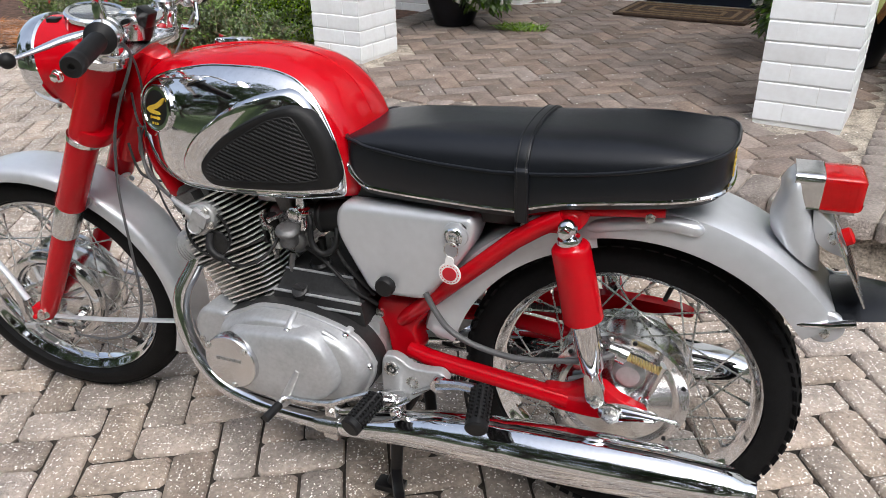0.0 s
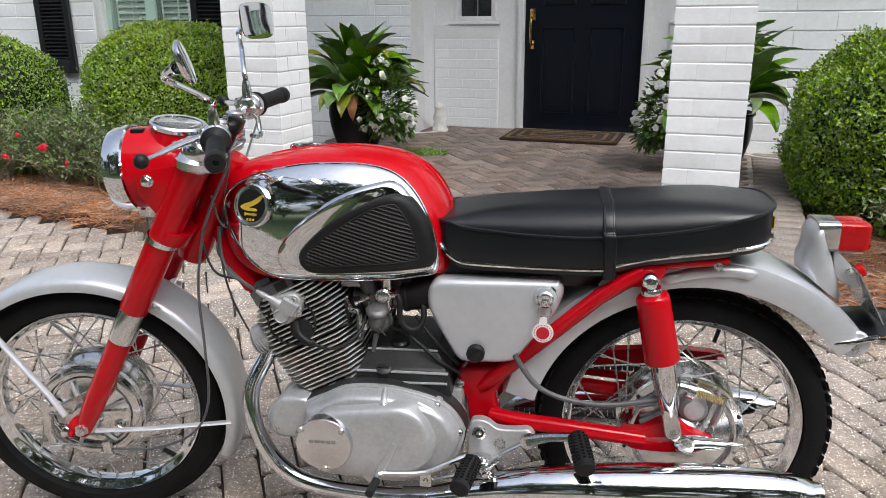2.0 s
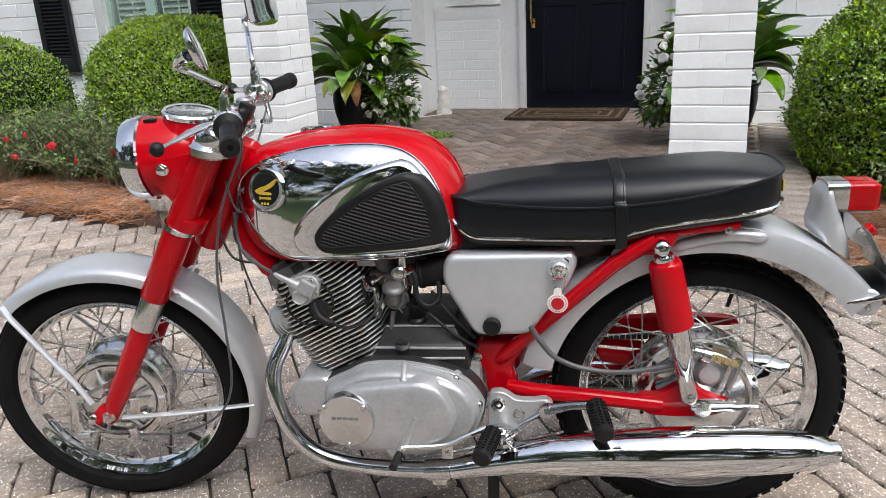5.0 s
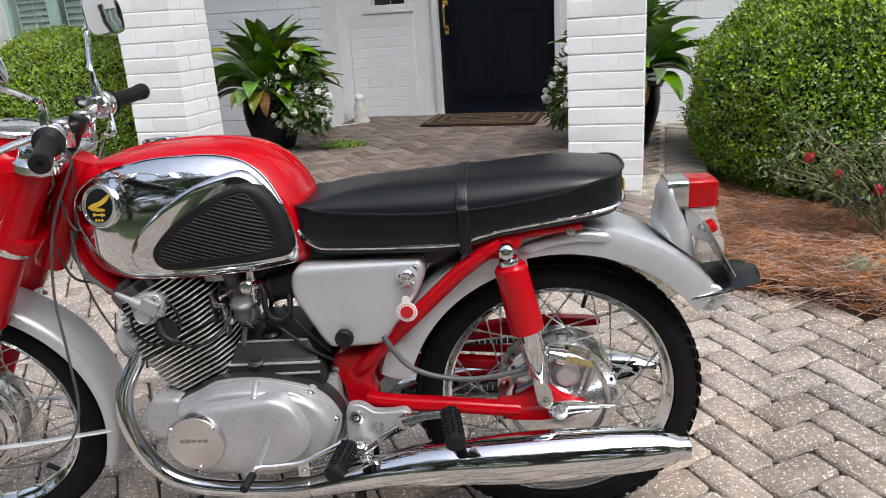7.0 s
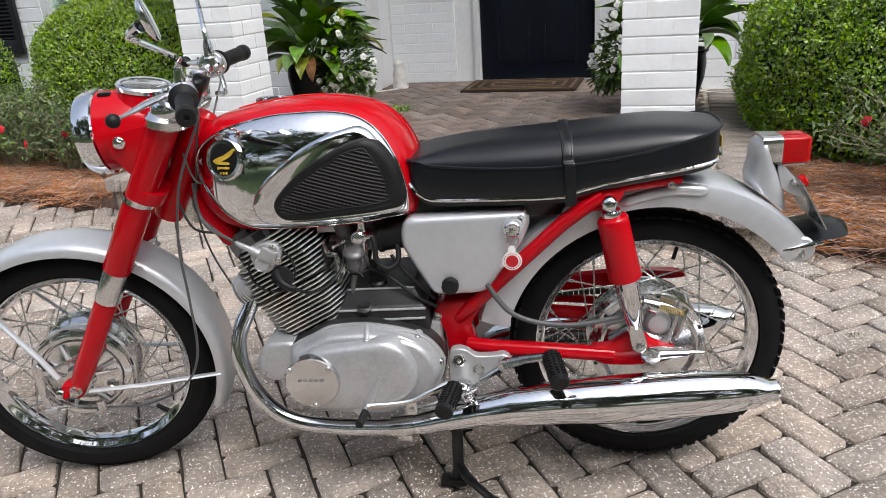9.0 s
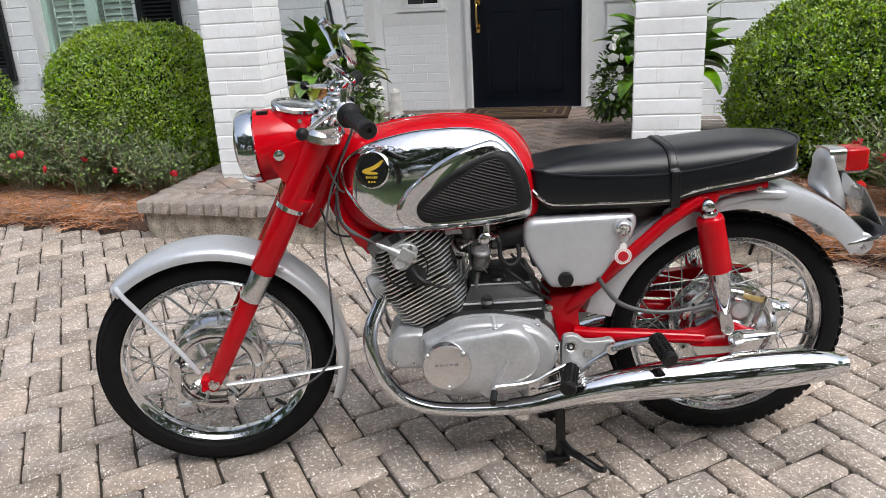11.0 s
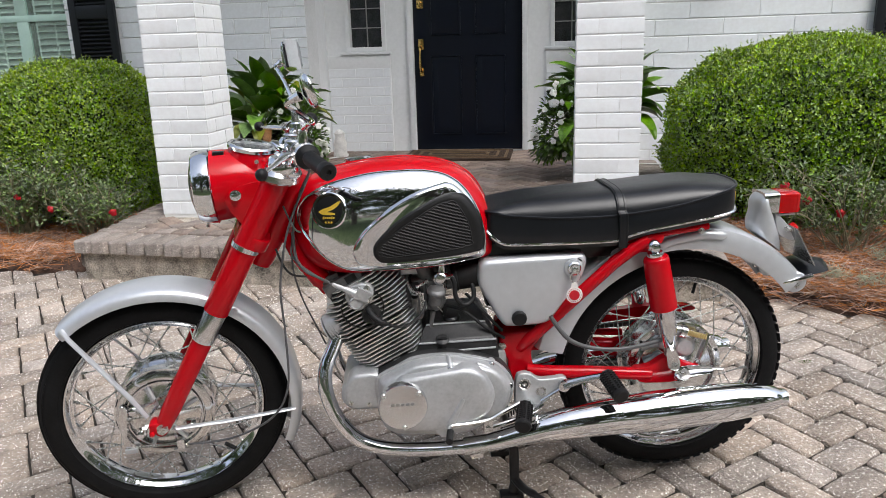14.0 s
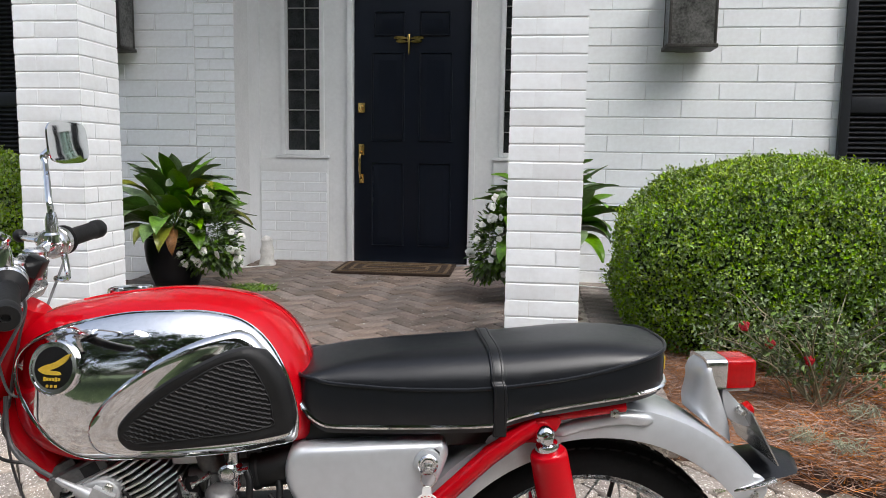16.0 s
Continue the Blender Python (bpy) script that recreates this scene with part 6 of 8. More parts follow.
    part("intake_rubber", Geo().lathe([(0.024, 0), (0.026, 0.004), (0.026, 0.02), (0.024, 0.024)], (0.618, y + 0.004 * o, 0.575), (1, 0, 0.1), 20), RUBBER, carb)
    part("bowl_screw", bolt(Geo(), (0.668, y + 0.03 * o, 0.586), 0.0035, 0.004, (0, o, 0)), STEEL, carb)
    part("bowl_screw", bolt(Geo(), (0.684, y + 0.03 * o, 0.579), 0.0035, 0.004, (0, o, 0)), STEEL, carb)
    part("intake_hose", Geo().lathe([(0.028, 0), (0.031, 0.003), (0.031, 0.010), (0.0285, 0.013), (0.030, 0.03), (0.032, 0.075)], (0.722, y, 0.592), (0.98, 0, 0.16), 22), RUBBER, engine)
part("fuel_hose", Geo().tube(spline([(0.718, -0.097, 0.609), (0.724, -0.103, 0.595), (0.725, -0.108, 0.567), (0.735, -0.11, 0.548), (0.752, -0.108, 0.541), (0.768, -0.10, 0.552), (0.77, -0.09, 0.575), (0.76, -0.07, 0.60)], 7), 0.0058, 12), RUBBER, engine, "looped black fuel hose")
part("breather_hose", Geo().tube(spline([(0.69, -0.08, 0.535), (0.74, -0.10, 0.525), (0.80, -0.105, 0.475), (0.845, -0.09, 0.44)], 6), 0.0038, 10), RUBBER, engine)
part("breather_hose", Geo().tube(spline([(0.752, -0.08, 0.56), (0.79, -0.10, 0.52), (0.84, -0.09, 0.46)], 6), 0.0038, 10), RUBBER, engine)
part("clutch_cable", Geo().tube(spline([(0.61, -0.085, 0.60), (0.622, -0.105, 0.575), (0.64, -0.11, 0.573), (0.643, -0.11, 0.53)], 5), 0.003, 6), STEEL, engine)
part("drain_pipe", Geo().tube([(0.70, -0.03, 0.53), (0.70, -0.03, 0.48)], 0.008, 8), ALLOY_DARK, engine)
g = Geo().lathe([(0.015, 0), (0.025, 0.006), (0.027, 0.03), (0.018, 0.045)], (0.385, -0.02, 0.655), (-0.5, -0.6, -0.2), 18)
part("horn", g, CHROME_DULL, bike, "small chrome horn")
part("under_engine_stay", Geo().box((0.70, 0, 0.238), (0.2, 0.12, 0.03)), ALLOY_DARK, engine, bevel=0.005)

# ---- exhaust ----
PIPE = [(0.444, -0.072, 0.494), (0.425, -0.088, 0.452), (0.402, -0.110, 0.40), (0.401, -0.124, 0.345), (0.424, -0.132, 0.278), (0.468, -0.138, 0.222), (0.53, -0.143, 0.193), (0.62, -0.15, 0.184), (0.72, -0.157, 0.186), (0.80, -0.163, 0.196)]
MUFFLER = [(0.775, 0.193, 0.0195), (0.80, 0.196, 0.0225), (0.86, 0.210, 0.027), (0.93, 0.226, 0.034), (1.00, 0.238, 0.0405), (1.07, 0.245, 0.0445), (1.10, 0.2475, 0.0455), (1.112, 0.2475, 0.0455), (1.12, 0.2478, 0.0452), (1.13, 0.2485, 0.0462), (1.15, 0.2495, 0.0478),
           (1.2, 0.252, 0.0495), (1.30, 0.258, 0.0495), (1.38, 0.262, 0.047), (1.44, 0.264, 0.042), (1.48, 0.265, 0.0365), (1.505, 0.265, 0.0305), (1.513, 0.2645, 0.0245), (1.53, 0.264, 0.0225), (1.533, 0.264, 0.0205), (1.51, 0.264, 0.018), (1.40, 0.262, 0.015)]
for side in (-1, 1):
    sg = -side
    p = spline([(x, y * sg, z) for x, y, z in PIPE], 8)
    pipe = part("exhaust_pipe", Geo().tube(p, 0.0178, 20), CHROME, bike, "chrome exhaust header pipe")
    part("pipe_clamp", Geo().tube([(0.735, 0.158 * side, 0.187), (0.79, 0.163 * side, 0.195)], 0.0225, 20).box((0.765, 0.165 * side, 0.168), (0.03, 0.016, 0.016)), CHROME_DULL, pipe)
    mp = [(x, side * (0.162 + 0.006 * min(1, (x - 0.775) / 0.3)), z) for x, z, r in MUFFLER]
    muffler = part("muffler", Geo().tube(mp, [r for _, _, r in MUFFLER], 32, caps=False), CHROME, bike, "long chrome muffler tapered at both ends", smooth=50)
    part("muffler_seam", Geo().tube([(x, side * 0.168 - 0.0445 * side * math.cos(0.25 + 0.1 * (x - 0.8)) * r / 0.0445, z + r * math.sin(-0.25)) for x, z, r in MUFFLER[3:7]], 0.0012, 6), CHROME, muffler)

# ---- swing arm, shocks, rear wheel ----
RC = (RX, 0, RZ)
rw, rput = wheel("rear_wheel", RC, 0.298, 0.0425, "blocks", False, "chrome spoked rear wheel with block-tread tyre")
spokes(rw, rput, RC, 0.114, 0.036)
part("hub", Geo().lathe([(0.112, -0.05), (0.123, -0.048), (0.124, -0.038), (0.113, -0.033), (0.106, 0), (0.113, 0.032), (0.124, 0.036), (0.123, 0.048), (0.06, 0.054)], RC, (0, 1, 0), 48), ALLOY_POLISH, rw)
for k in range(18):
    a = 2 * math.pi * (k + 0.5) / 18
    part("spoke_head", Geo().lathe([(0.0042, 0), (0.0042, 0.003), (0.002, 0.0045)], (RX + 0.1165 * math.sin(a), -0.0485, RZ + 0.1165 * math.cos(a)), (0, -1, 0), 8), STEEL if k % 3 else BLACK, rw)
part("brake_panel", Geo().lathe([(0.106, -0.048), (0.107, -0.055), (0.103, -0.058), (0.099, -0.055), (0.095, -0.053), (0.06, -0.06), (0.035, -0.07), (0.025, -0.085), (0.014, -0.088)], RC, (0, 1, 0), 48), ALLOY_POLISH, rw)
g = Geo()
bolt(g, (1.252, -0.06, 0.388), 0.012, 0.02)
bolt(g, (1.246, -0.06, 0.352), 0.011, 0.02)
g.tube([(1.252, -0.066, 0.388), (1.20, -0.066, 0.376)], 0.007, 8)
g.tube([(1.246, -0.066, 0.352), (1.21, -0.068, 0.335)], 0.009, 8)
g.lathe([(0.028, 0.0), (0.028, 0.014), (0.02, 0.02)], (1.31, -0.056, 0.375), (0, -1, 0), 20)
part("brake_cam", g, ALLOY, rw)
g = Geo()
g.tube([(1.365, -0.075, 0.41), (1.352, -0.08, 0.365), (1.34, -0.08, 0.33)], [0.011, 0.01, 0.008], 8, flat=0.5)
bolt(g, (1.342, -0.08, 0.335), 0.008, 0.012)
part("brake_lever", g, ALLOY_POLISH, rw)
g = Geo().tube([(1.29, -0.082, 0.425), (1.305, -0.082, 0.42)], 0.017, 14).tube([(1.275, -0.082, 0.43), (1.292, -0.082, 0.426)], 0.013, 14)
part("cable_stop", g, ALLOY_POLISH, rw)
pts = []
for k in range(121):
    a = 2 * math.pi * k / 10
    s = k / 120
    pts.append((1.305 + 0.055 * s, -0.082 + 0.0065 * math.cos(a), 0.42 - 0.018 * s + 0.0065 * math.sin(a)))
part("return_spring", Geo().tube(pts, 0.0016, 5), SPRING, rw)
part("valve", Geo().tube([(RX + 0.065, 0, RZ + 0.209), (RX + 0.056, -0.006, RZ + 0.182)], 0.0042, 8), RUBBER, rw)
part("axle", bolt(bolt(Geo().tube([(RX, -0.118, RZ + 0.010), (RX, 0.118, RZ + 0.010)], 0.01, 10), (RX, -0.119, RZ + 0.010), 0.0125, 0.012), (RX, 0.119, RZ + 0.010), 0.015, 0.014, (0, 1, 0)), STEEL, rw)
for side in (-1, 1):
    y = 0.098 * side
    arm = part("swing_arm", Geo().tube(spline([(0.905, 0.078 * side, 0.344), (0.96, 0.09 * side, 0.341), (1.06, y, 0.336), (1.19, y, 0.322), (1.215, y, 0.319)], 5), 0.0165, 14), RED, bike, "red swing arm tube")
    out = curve2([(1.17, 0.338), (1.21, 0.345), (1.245, 0.366), (1.275, 0.366), (1.30, 0.348), (1.345, 0.326), (1.34, 0.312), (1.28, 0.298), (1.23, 0.297), (1.185, 0.304)], 5)
    part("axle_plate", Geo().prism(out, 0.084 * side, 0.108 * side, edge=0.004), RED, arm)
    g = Geo().prism(curve2([(1.275, 0.338), (1.29, 0.342), (1.345, 0.338), (1.368, 0.334), (1.366, 0.318), (1.33, 0.312), (1.29, 0.30), (1.272, 0.312)], 4), 0.109 * side, 0.1145 * side)
    g.lathe([(0.020, 0), (0.020, 0.004), (0.015, 0.006)], (1.290, 0.1145 * side, 0.323), (0, side, 0), 20)
    g.tube([(1.36, 0.109 * side, 0.326), (1.40, 0.109 * side, 0.324)], 0.004, 8)
    part("chain_adjuster", g, CHROME, arm, bevel=0.001)
    top, low = Vector((1.199, 0.128 * side, 0.663)), Vector((1.267, 0.112 * side, 0.348))
    d = (low - top).normalized()
    g = Geo().lathe([(0.018, 0.026), (0.027, 0.0275), (0.030, 0.031), (0.0308, 0.036), (0.033, 0.158), (0.033, 0.162), (0.028, 0.163)], top, d, 32)
    shock = part("shock_absorber", g, RED, bike, "rear shock absorber with red upper shroud")
    part("shock_body", Geo().lathe([(0.0235, 0.155), (0.0235, 0.225), (0.0215, 0.232), (0.0195, 0.262), (0.014, 0.27), (0.014, 0.315)], top, d, 24), CHROME, shock, "chrome lower shock body")
    part("shock_fork", Geo().prism(curve2([(1.243, 0.40), (1.262, 0.402), (1.28, 0.36), (1.276, 0.338), (1.258, 0.338), (1.248, 0.352)], 3), 0.110 * side, 0.128 * side, edge=0.003), CHROME_DULL, shock)
    g = Geo().ball(top, 0.0165, 18, (1, 0.9, 1))
    bolt(g, top + Vector((0, 0.012 * side, 0)), 0.0085, 0.012, (0, side, 0))
    g.lathe([(0.018, 0.014), (0.02, 0.02), (0.018, 0.028)], top, d, 18)
    part("shock_eye", g, CHROME, shock)
    part("shock_bolt", bolt(Geo(), low + Vector((0, 0.014 * side, 0)), 0.0085, 0.01, (0, side, 0)), STEEL, shock)
# chain run and guard on the far side
g = Geo().prism(curve2([(1.0, 0.405), (1.06, 0.422), (1.15, 0.424), (1.265, 0.432), (1.36, 0.428), (1.394, 0.42), (1.39, 0.411), (1.32, 0.408), (1.25, 0.396), (1.15, 0.388), (1.03, 0.382)], 4), 0.09, 0.118, edge=0.004)
guard = part("chain_guard", g, RED, bike, "red chain guard")
g = Geo()
for k in range(28):
    x = 0.95 + 0.0125 * k
    g.box((x, 0.088, 0.374 + 0.012 * math.sin(k * 0.07)), (0.0105, 0.016, 0.011))
    g.box((x, 0.088, 0.262 + 0.0004 * k), (0.0105, 0.016, 0.011))
for k in range(17):
    a = math.pi * k / 16
    g.box((RX + 0.086 * math.sin(a), 0.088, RZ + 0.086 * math.cos(a)), (0.0135, 0.016, 0.011), Matrix.Rotation(a, 3, "Y"))
part("chain", g, ALLOY_DARK, bike, "oily drive chain")["kind"] = "stuff"
g = Geo()
g.lathe([(0.085, 0.08), (0.085, 0.09)], RC, (0, 1, 0), 40)
for k in range(34):
    a = 2 * math.pi * k / 34
    g.box((RX + 0.088 * math.sin(a), 0.085, RZ + 0.088 * math.cos(a)), (0.006, 0.007, 0.012), Matrix.Rotation(a, 3, "Y"))
part("sprocket", g, ALLOY_DARK, rw)
part("far_frame_tube", Geo().tube([(0.9, 0.108, 0.37), (1.1, 0.11, 0.362), (1.2, 0.11, 0.352)], 0.01, 10), RED, frame_ob)
part("brake_cable", Geo().tube(spline([(0.955, -0.118, 0.50), (0.975, -0.122, 0.468), (1.005, -0.125, 0.435), (1.06, -0.125, 0.412), (1.14, -0.125, 0.405), (1.25, -0.112, 0.42), (1.29, -0.085, 0.426)], 8), 0.0055, 10), CABLE, bike, "grey brake cable")

# ---- rear fender, lamp, plate ----
rf = part("rear_fender", blade((RX + 0.003, 0, RZ), 0.385, 60, 143.5, 0.085, 0.056, 48, 6.0), SILVER, bike, "silver painted rear fender")
part("inner_fender", blade((RX, 0, RZ), 0.376, 13, 80, 0.0835, 0.066, 30, 6.0), SILVER, rf)
for side in (-1, 1):
    rib = spline([(1.22, 0.0795 * side, 0.648), (1.28, 0.08 * side, 0.664), (1.34, 0.08 * side, 0.671), (1.395, 0.08 * side, 0.664)], 6)
    part("pressed_rib", Geo().tube(rib, [0.004, 0.009] + [0.0125] * (len(rib) - 4) + [0.009, 0.004], 14), SILVER, rf, smooth=60)
rings = []
for x0, x1, half, z0, z1 in ((1.486, 1.568, 0.046, 0.658, 0.594), (1.483, 1.563, 0.048, 0.676, 0.622), (1.484, 1.558, 0.046, 0.687, 0.642), (1.488, 1.546, 0.043, 0.702, 0.675), (1.491, 1.535, 0.0435, 0.714, 0.702), (1.490, 1.528, 0.0415, 0.727, 0.724), (1.496, 1.524, 0.0385, 0.739, 0.740), (1.503, 1.519, 0.025, 0.749, 0.749)):
    ring = []
    for k in range(28):
        a = 2 * math.pi * k / 28
        q = (1 - math.cos(a)) / 2
        ring.append((x0 + (x1 - x0) * q, half * math.copysign(abs(math.sin(a)) ** 0.8, math.sin(a)), z0 + (z1 - z0) * q))
    rings.append(ring)
lamp = part("tail_lamp_bracket", Geo().rings(rings), SILVER, bike, "silver tail lamp bracket with a red lens", smooth=60)
out = [(a, b - 0.004) for a, b in curve2([(-0.036, 0.709), (-0.037, 0.735), (-0.034, 0.756), (0.0, 0.759), (0.034, 0.756), (0.037, 0.735), (0.036, 0.709), (0.03, 0.702), (-0.03, 0.702)], 4)]
part("lamp_housing", Geo().prism(out, 1.506, 1.5465, "x", edge=0.005), CHROME_DULL, lamp, "dull chrome lamp housing")
out2 = [(p[0] * 0.94, 0.725 + (p[1] - 0.725) * 0.94) for p in out]
lens = part("lens", Geo().prism(out2, 1.545, 1.601, "x", edge=0.011), LENS_RED, lamp, "red moulded lens")
part("lens_window", Geo().box((1.57, 0, 0.6945), (0.045, 0.05, 0.004)), WHITE_PLASTIC, lens)
for k in range(5):
    part("lens_rib", Geo().prism([(p[0] * 1.01, 0.725 + (p[1] - 0.725) * 1.01) for p in out2], 1.552 + 0.009 * k, 1.5535 + 0.009 * k, "x"), LENS_RED, lens)
PM = Matrix.Translation((1.601, 0, 0.620)) @ Matrix.Rotation(radians(-29), 4, "Y")
pl = part("number_plate", Geo().box((0, 0, 0), (0.003, 0.15, 0.112)).move(PM), PLATE, bike, "worn metal number plate", bevel=0.001)
for k in range(5):
    part("plate_bar", Geo().box((0.0028, -0.05 + 0.025 * k, -0.004), (0.001, 0.016, 0.035)).move(PM), BLACK, pl)
part("plate_bracket", Geo().prism(curve2([(1.54, 0.70), (1.562, 0.682), (1.584, 0.656), (1.598, 0.63), (1.58, 0.63), (1.55, 0.65)], 3), -0.03, 0.03), SILVER, pl, bevel=0.002)
part("reflector", Geo().lathe([(0.0135, 0), (0.0135, 0.010), (0.010, 0.013), (0.002, 0.014)], (1.588, -0.022, 0.656), (0.88, 0, 0.48), 18), LENS_RED, pl)
part("plate_bolt", bolt(Geo(), (1.572, -0.03, 0.660), 0.006, 0.02), STEEL, pl)
rr = []
for x, z, w, t in ((1.575, 0.548, 0.07, 0.006), (1.60, 0.552, 0.076, 0.006), (1.64, 0.556, 0.074, 0.006), (1.67, 0.556, 0.062, 0.005), (1.687, 0.552, 0.038, 0.004)):
    rr.append([(x, -w, z - 0.006), (x, -w * 0.6, z + 0.008), (x, 0, z + 0.014), (x, w * 0.6, z + 0.008), (x, w, z - 0.006), (x, w * 0.6, z + 0.008 - t), (x, 0, z + 0.014 - t), (x, -w * 0.6, z + 0.008 - t)])
flap = part("mudflap", Geo().rings(rr), VINYL, bike, "black rubber mudflap with a chrome edge", smooth=50)
for side in (-1, 1):
    part("flap_trim", Geo().tube([(1.546, 0.077 * side, 0.533), (1.585, 0.08 * side, 0.540), (1.622, 0.078 * side, 0.547)], 0.0085, 10, flat=0.6), CHROME, flap, "chrome edge strip")
    part("fender_lobe", Geo().lathe([(0.027, -0.006), (0.027, 0.001), (0.023, 0.004), (0.002, 0.0045)], (1.584, 0.074 * side, 0.531), (0, side, 0), 24), SILVER, flap)
    part("flap_screw", bolt(Geo(), (1.585, 0.078 * side, 0.523), 0.006, 0.008, (0, side, 0)), STEEL, flap)

# ---- side covers, lock and key ----
SIDE = curve2([(0.781, 0.625), (0.788, 0.643), (0.806, 0.654), (0.86, 0.6565), (1.015, 0.6575), (1.036, 0.654), (1.044, 0.641), (1.042, 0.622), (1.026, 0.585), (0.985, 0.528), (0.962, 0.497), (0.943, 0.484), (0.90, 0.481), (0.858, 0.481), (0.838, 0.49), (0.815, 0.528), (0.79, 0.575), (0.781, 0.60)], 4)
SIDE = [(x, z - 0.006) for x, z in SIDE]
for side in (-1, 1):
    sc = part("side_cover", Geo().prism(SIDE, 0.055 * side, 0.114 * side, edge=0.016), SILVER, bike, "silver painted side cover")
    part("cover_edge", Geo().prism(SIDE, 0.051 * side, 0.0555 * side), RUBBER, sc)
    g = Geo().lathe([(0.0165, 0.0), (0.0185, 0.004), (0.0185, 0.014), (0.016, 0.018), (0.003, 0.019)], (0.878, 0.112 * side, 0.501), (0, side, 0), 12)
    part("cover_knob", g, RUBBER, sc, "black knurled knob")
    part("cover_boss", Geo().lathe([(0.024, -0.006), (0.022, 0.004), (0.018, 0.006)], (1.010, 0.114 * side, 0.619), (0, side, 0), 28), SILVER, sc)
    g = Geo().lathe([(0.0165, 0.0), (0.0165, 0.007), (0.014, 0.009), (0.013, 0.006), (0.0105, 0.006), (0.010, 0.009), (0.003, 0.009)], (1.010, 0.118 * side, 0.619), (0, side, 0), 28)
    part("lock", g, CHROME, sc, "chrome key lock")
part("air_hose_block", Geo().box((0.86, 0, 0.58), (0.12, 0.13, 0.14)), BLACK, bike, bevel=0.02)

# ---- pegs, levers, brackets, stand ----
PEG_DROP = Matrix.Translation((0, 0, -0.015))
for side in (-1, 1):
    g = Geo().prism(curve2([(0.868, 0.362), (0.886, 0.375), (0.906, 0.37), (0.925, 0.357), (0.96, 0.356), (0.985, 0.358), (0.998, 0.345), (0.992, 0.330), (0.965, 0.315), (0.93, 0.285), (0.905, 0.262), (0.88, 0.262), (0.866, 0.29)], 4), 0.112 * side, 0.132 * side, edge=0.004)
    br = part("footrest_bracket", g.move(PEG_DROP), ALLOY, bike, "alloy footrest bracket")
    g = Geo().lathe([(0.015, 0), (0.015, 0.006), (0.010, 0.006), (0.009, 0.002)], (0.888, 0.13 * side, 0.347), (0, side, 0), 20)
    bolt(g, (0.888, 0.13 * side, 0.347), 0.006, 0.006, (0, side, 0))
    for k in range(12):
        a = 2 * math.pi * k / 12
        g.box((0.93 + 0.010 * math.cos(a), 0.134 * side, 0.325 + 0.010 * math.sin(a)), (0.006, 0.004, 0.0025), Matrix.Rotation(-a, 3, "Y"))
    part("bracket_bolt", g.move(PEG_DROP), STEEL, br)
    # folding passenger peg on its arm
    g = Geo().tube([(0.985, 0.14 * side, 0.34), (1.03, 0.15 * side, 0.356), (1.082, 0.17 * side, 0.372)], [0.012, 0.009, 0.009], 10)
    g.lathe([(0.014, -0.01), (0.014, 0.014)], (0.985, 0.135 * side, 0.34), (0, side, 0), 14)
    part("peg_arm", g.move(PEG_DROP), ALLOY_POLISH, br)
    part("peg_stay", Geo().tube([(0.93, 0.13 * side, 0.30), (0.985, 0.138 * side, 0.338)], 0.008, 8, flat=0.5).move(PEG_DROP), ALLOY_POLISH, br)

    def peg(p, q, n_rib):
        p, q = Vector(p), Vector(q)
        d = (q - p).normalized()
        L = (q - p).length
        g = Geo().lathe([(0.0125, 0), (0.0165, 0.003), (0.0165, L - 0.012), (0.0195, L - 0.010), (0.0195, L), (0.016, L + 0.003)], p, d, 18)
        s1 = d.cross(Vector((1, 0, 0))).normalized()
        s2 = d.cross(s1)
        for k in range(10):
            for j in range(n_rib):
                a = 2 * math.pi * k / 10
                g.box(p + d * (0.008 + (L - 0.024) * j / (n_rib - 1)) + (s1 * math.cos(a) + s2 * math.sin(a)) * 0.017, (0.005, 0.005, 0.005))
        return g
    part("passenger_peg", peg((1.08, 0.172 * side, 0.378), (1.096, 0.252 * side, 0.356), 9).move(PEG_DROP), RUBBER, br, "black rubber footpeg")
    part("rider_peg", peg((0.882, 0.185 * side, 0.318), (0.864, 0.262 * side, 0.302), 9).move(PEG_DROP), RUBBER, br, "black rubber footpeg")
    g = Geo().tube([(0.90, 0.135 * side, 0.285), (0.892, 0.16 * side, 0.305), (0.884, 0.185 * side, 0.318)], [0.016, 0.013, 0.011], 12)
    g.box((0.905, 0.15 * side, 0.275), (0.026, 0.02, 0.04))
    bolt(g, (0.905, 0.162 * side, 0.272), 0.008, 0.01, (0, side, 0))
    part("peg_mount", g.move(PEG_DROP), ALLOY_POLISH, br, bevel=0.003)
g = Geo().tube(spline([(0.695, -0.235, 0.272), (0.70, -0.215, 0.276), (0.74, -0.21, 0.276), (0.79, -0.205, 0.280), (0.825, -0.20, 0.295), (0.87, -0.19, 0.312)], 6), 0.0062, 10)
g.box((0.79, -0.198, 0.262), (0.022, 0.014, 0.03))
bolt(g, (0.79, -0.204, 0.258), 0.006, 0.006)
sh = part("gear_lever", g, CHROME_DULL, bike, "chrome gear lever with a rubber toe piece")
part("toe_rubber", Geo().tube([(0.697, -0.232, 0.272), (0.692, -0.272, 0.268)], 0.0085, 12), RUBBER, sh)
g = Geo().prism(curve2([(0.662, 0.272), (0.70, 0.278), (0.704, 0.26), (0.688, 0.243), (0.672, 0.25)], 3), -0.205, -0.2)
part("lever_plate", g, ALLOY, sh)
g = Geo().tube(spline([(0.80, -0.19, 0.252), (0.85, -0.185, 0.262), (0.90, -0.165, 0.272), (0.93, -0.15, 0.285)], 5), 0.006, 8)
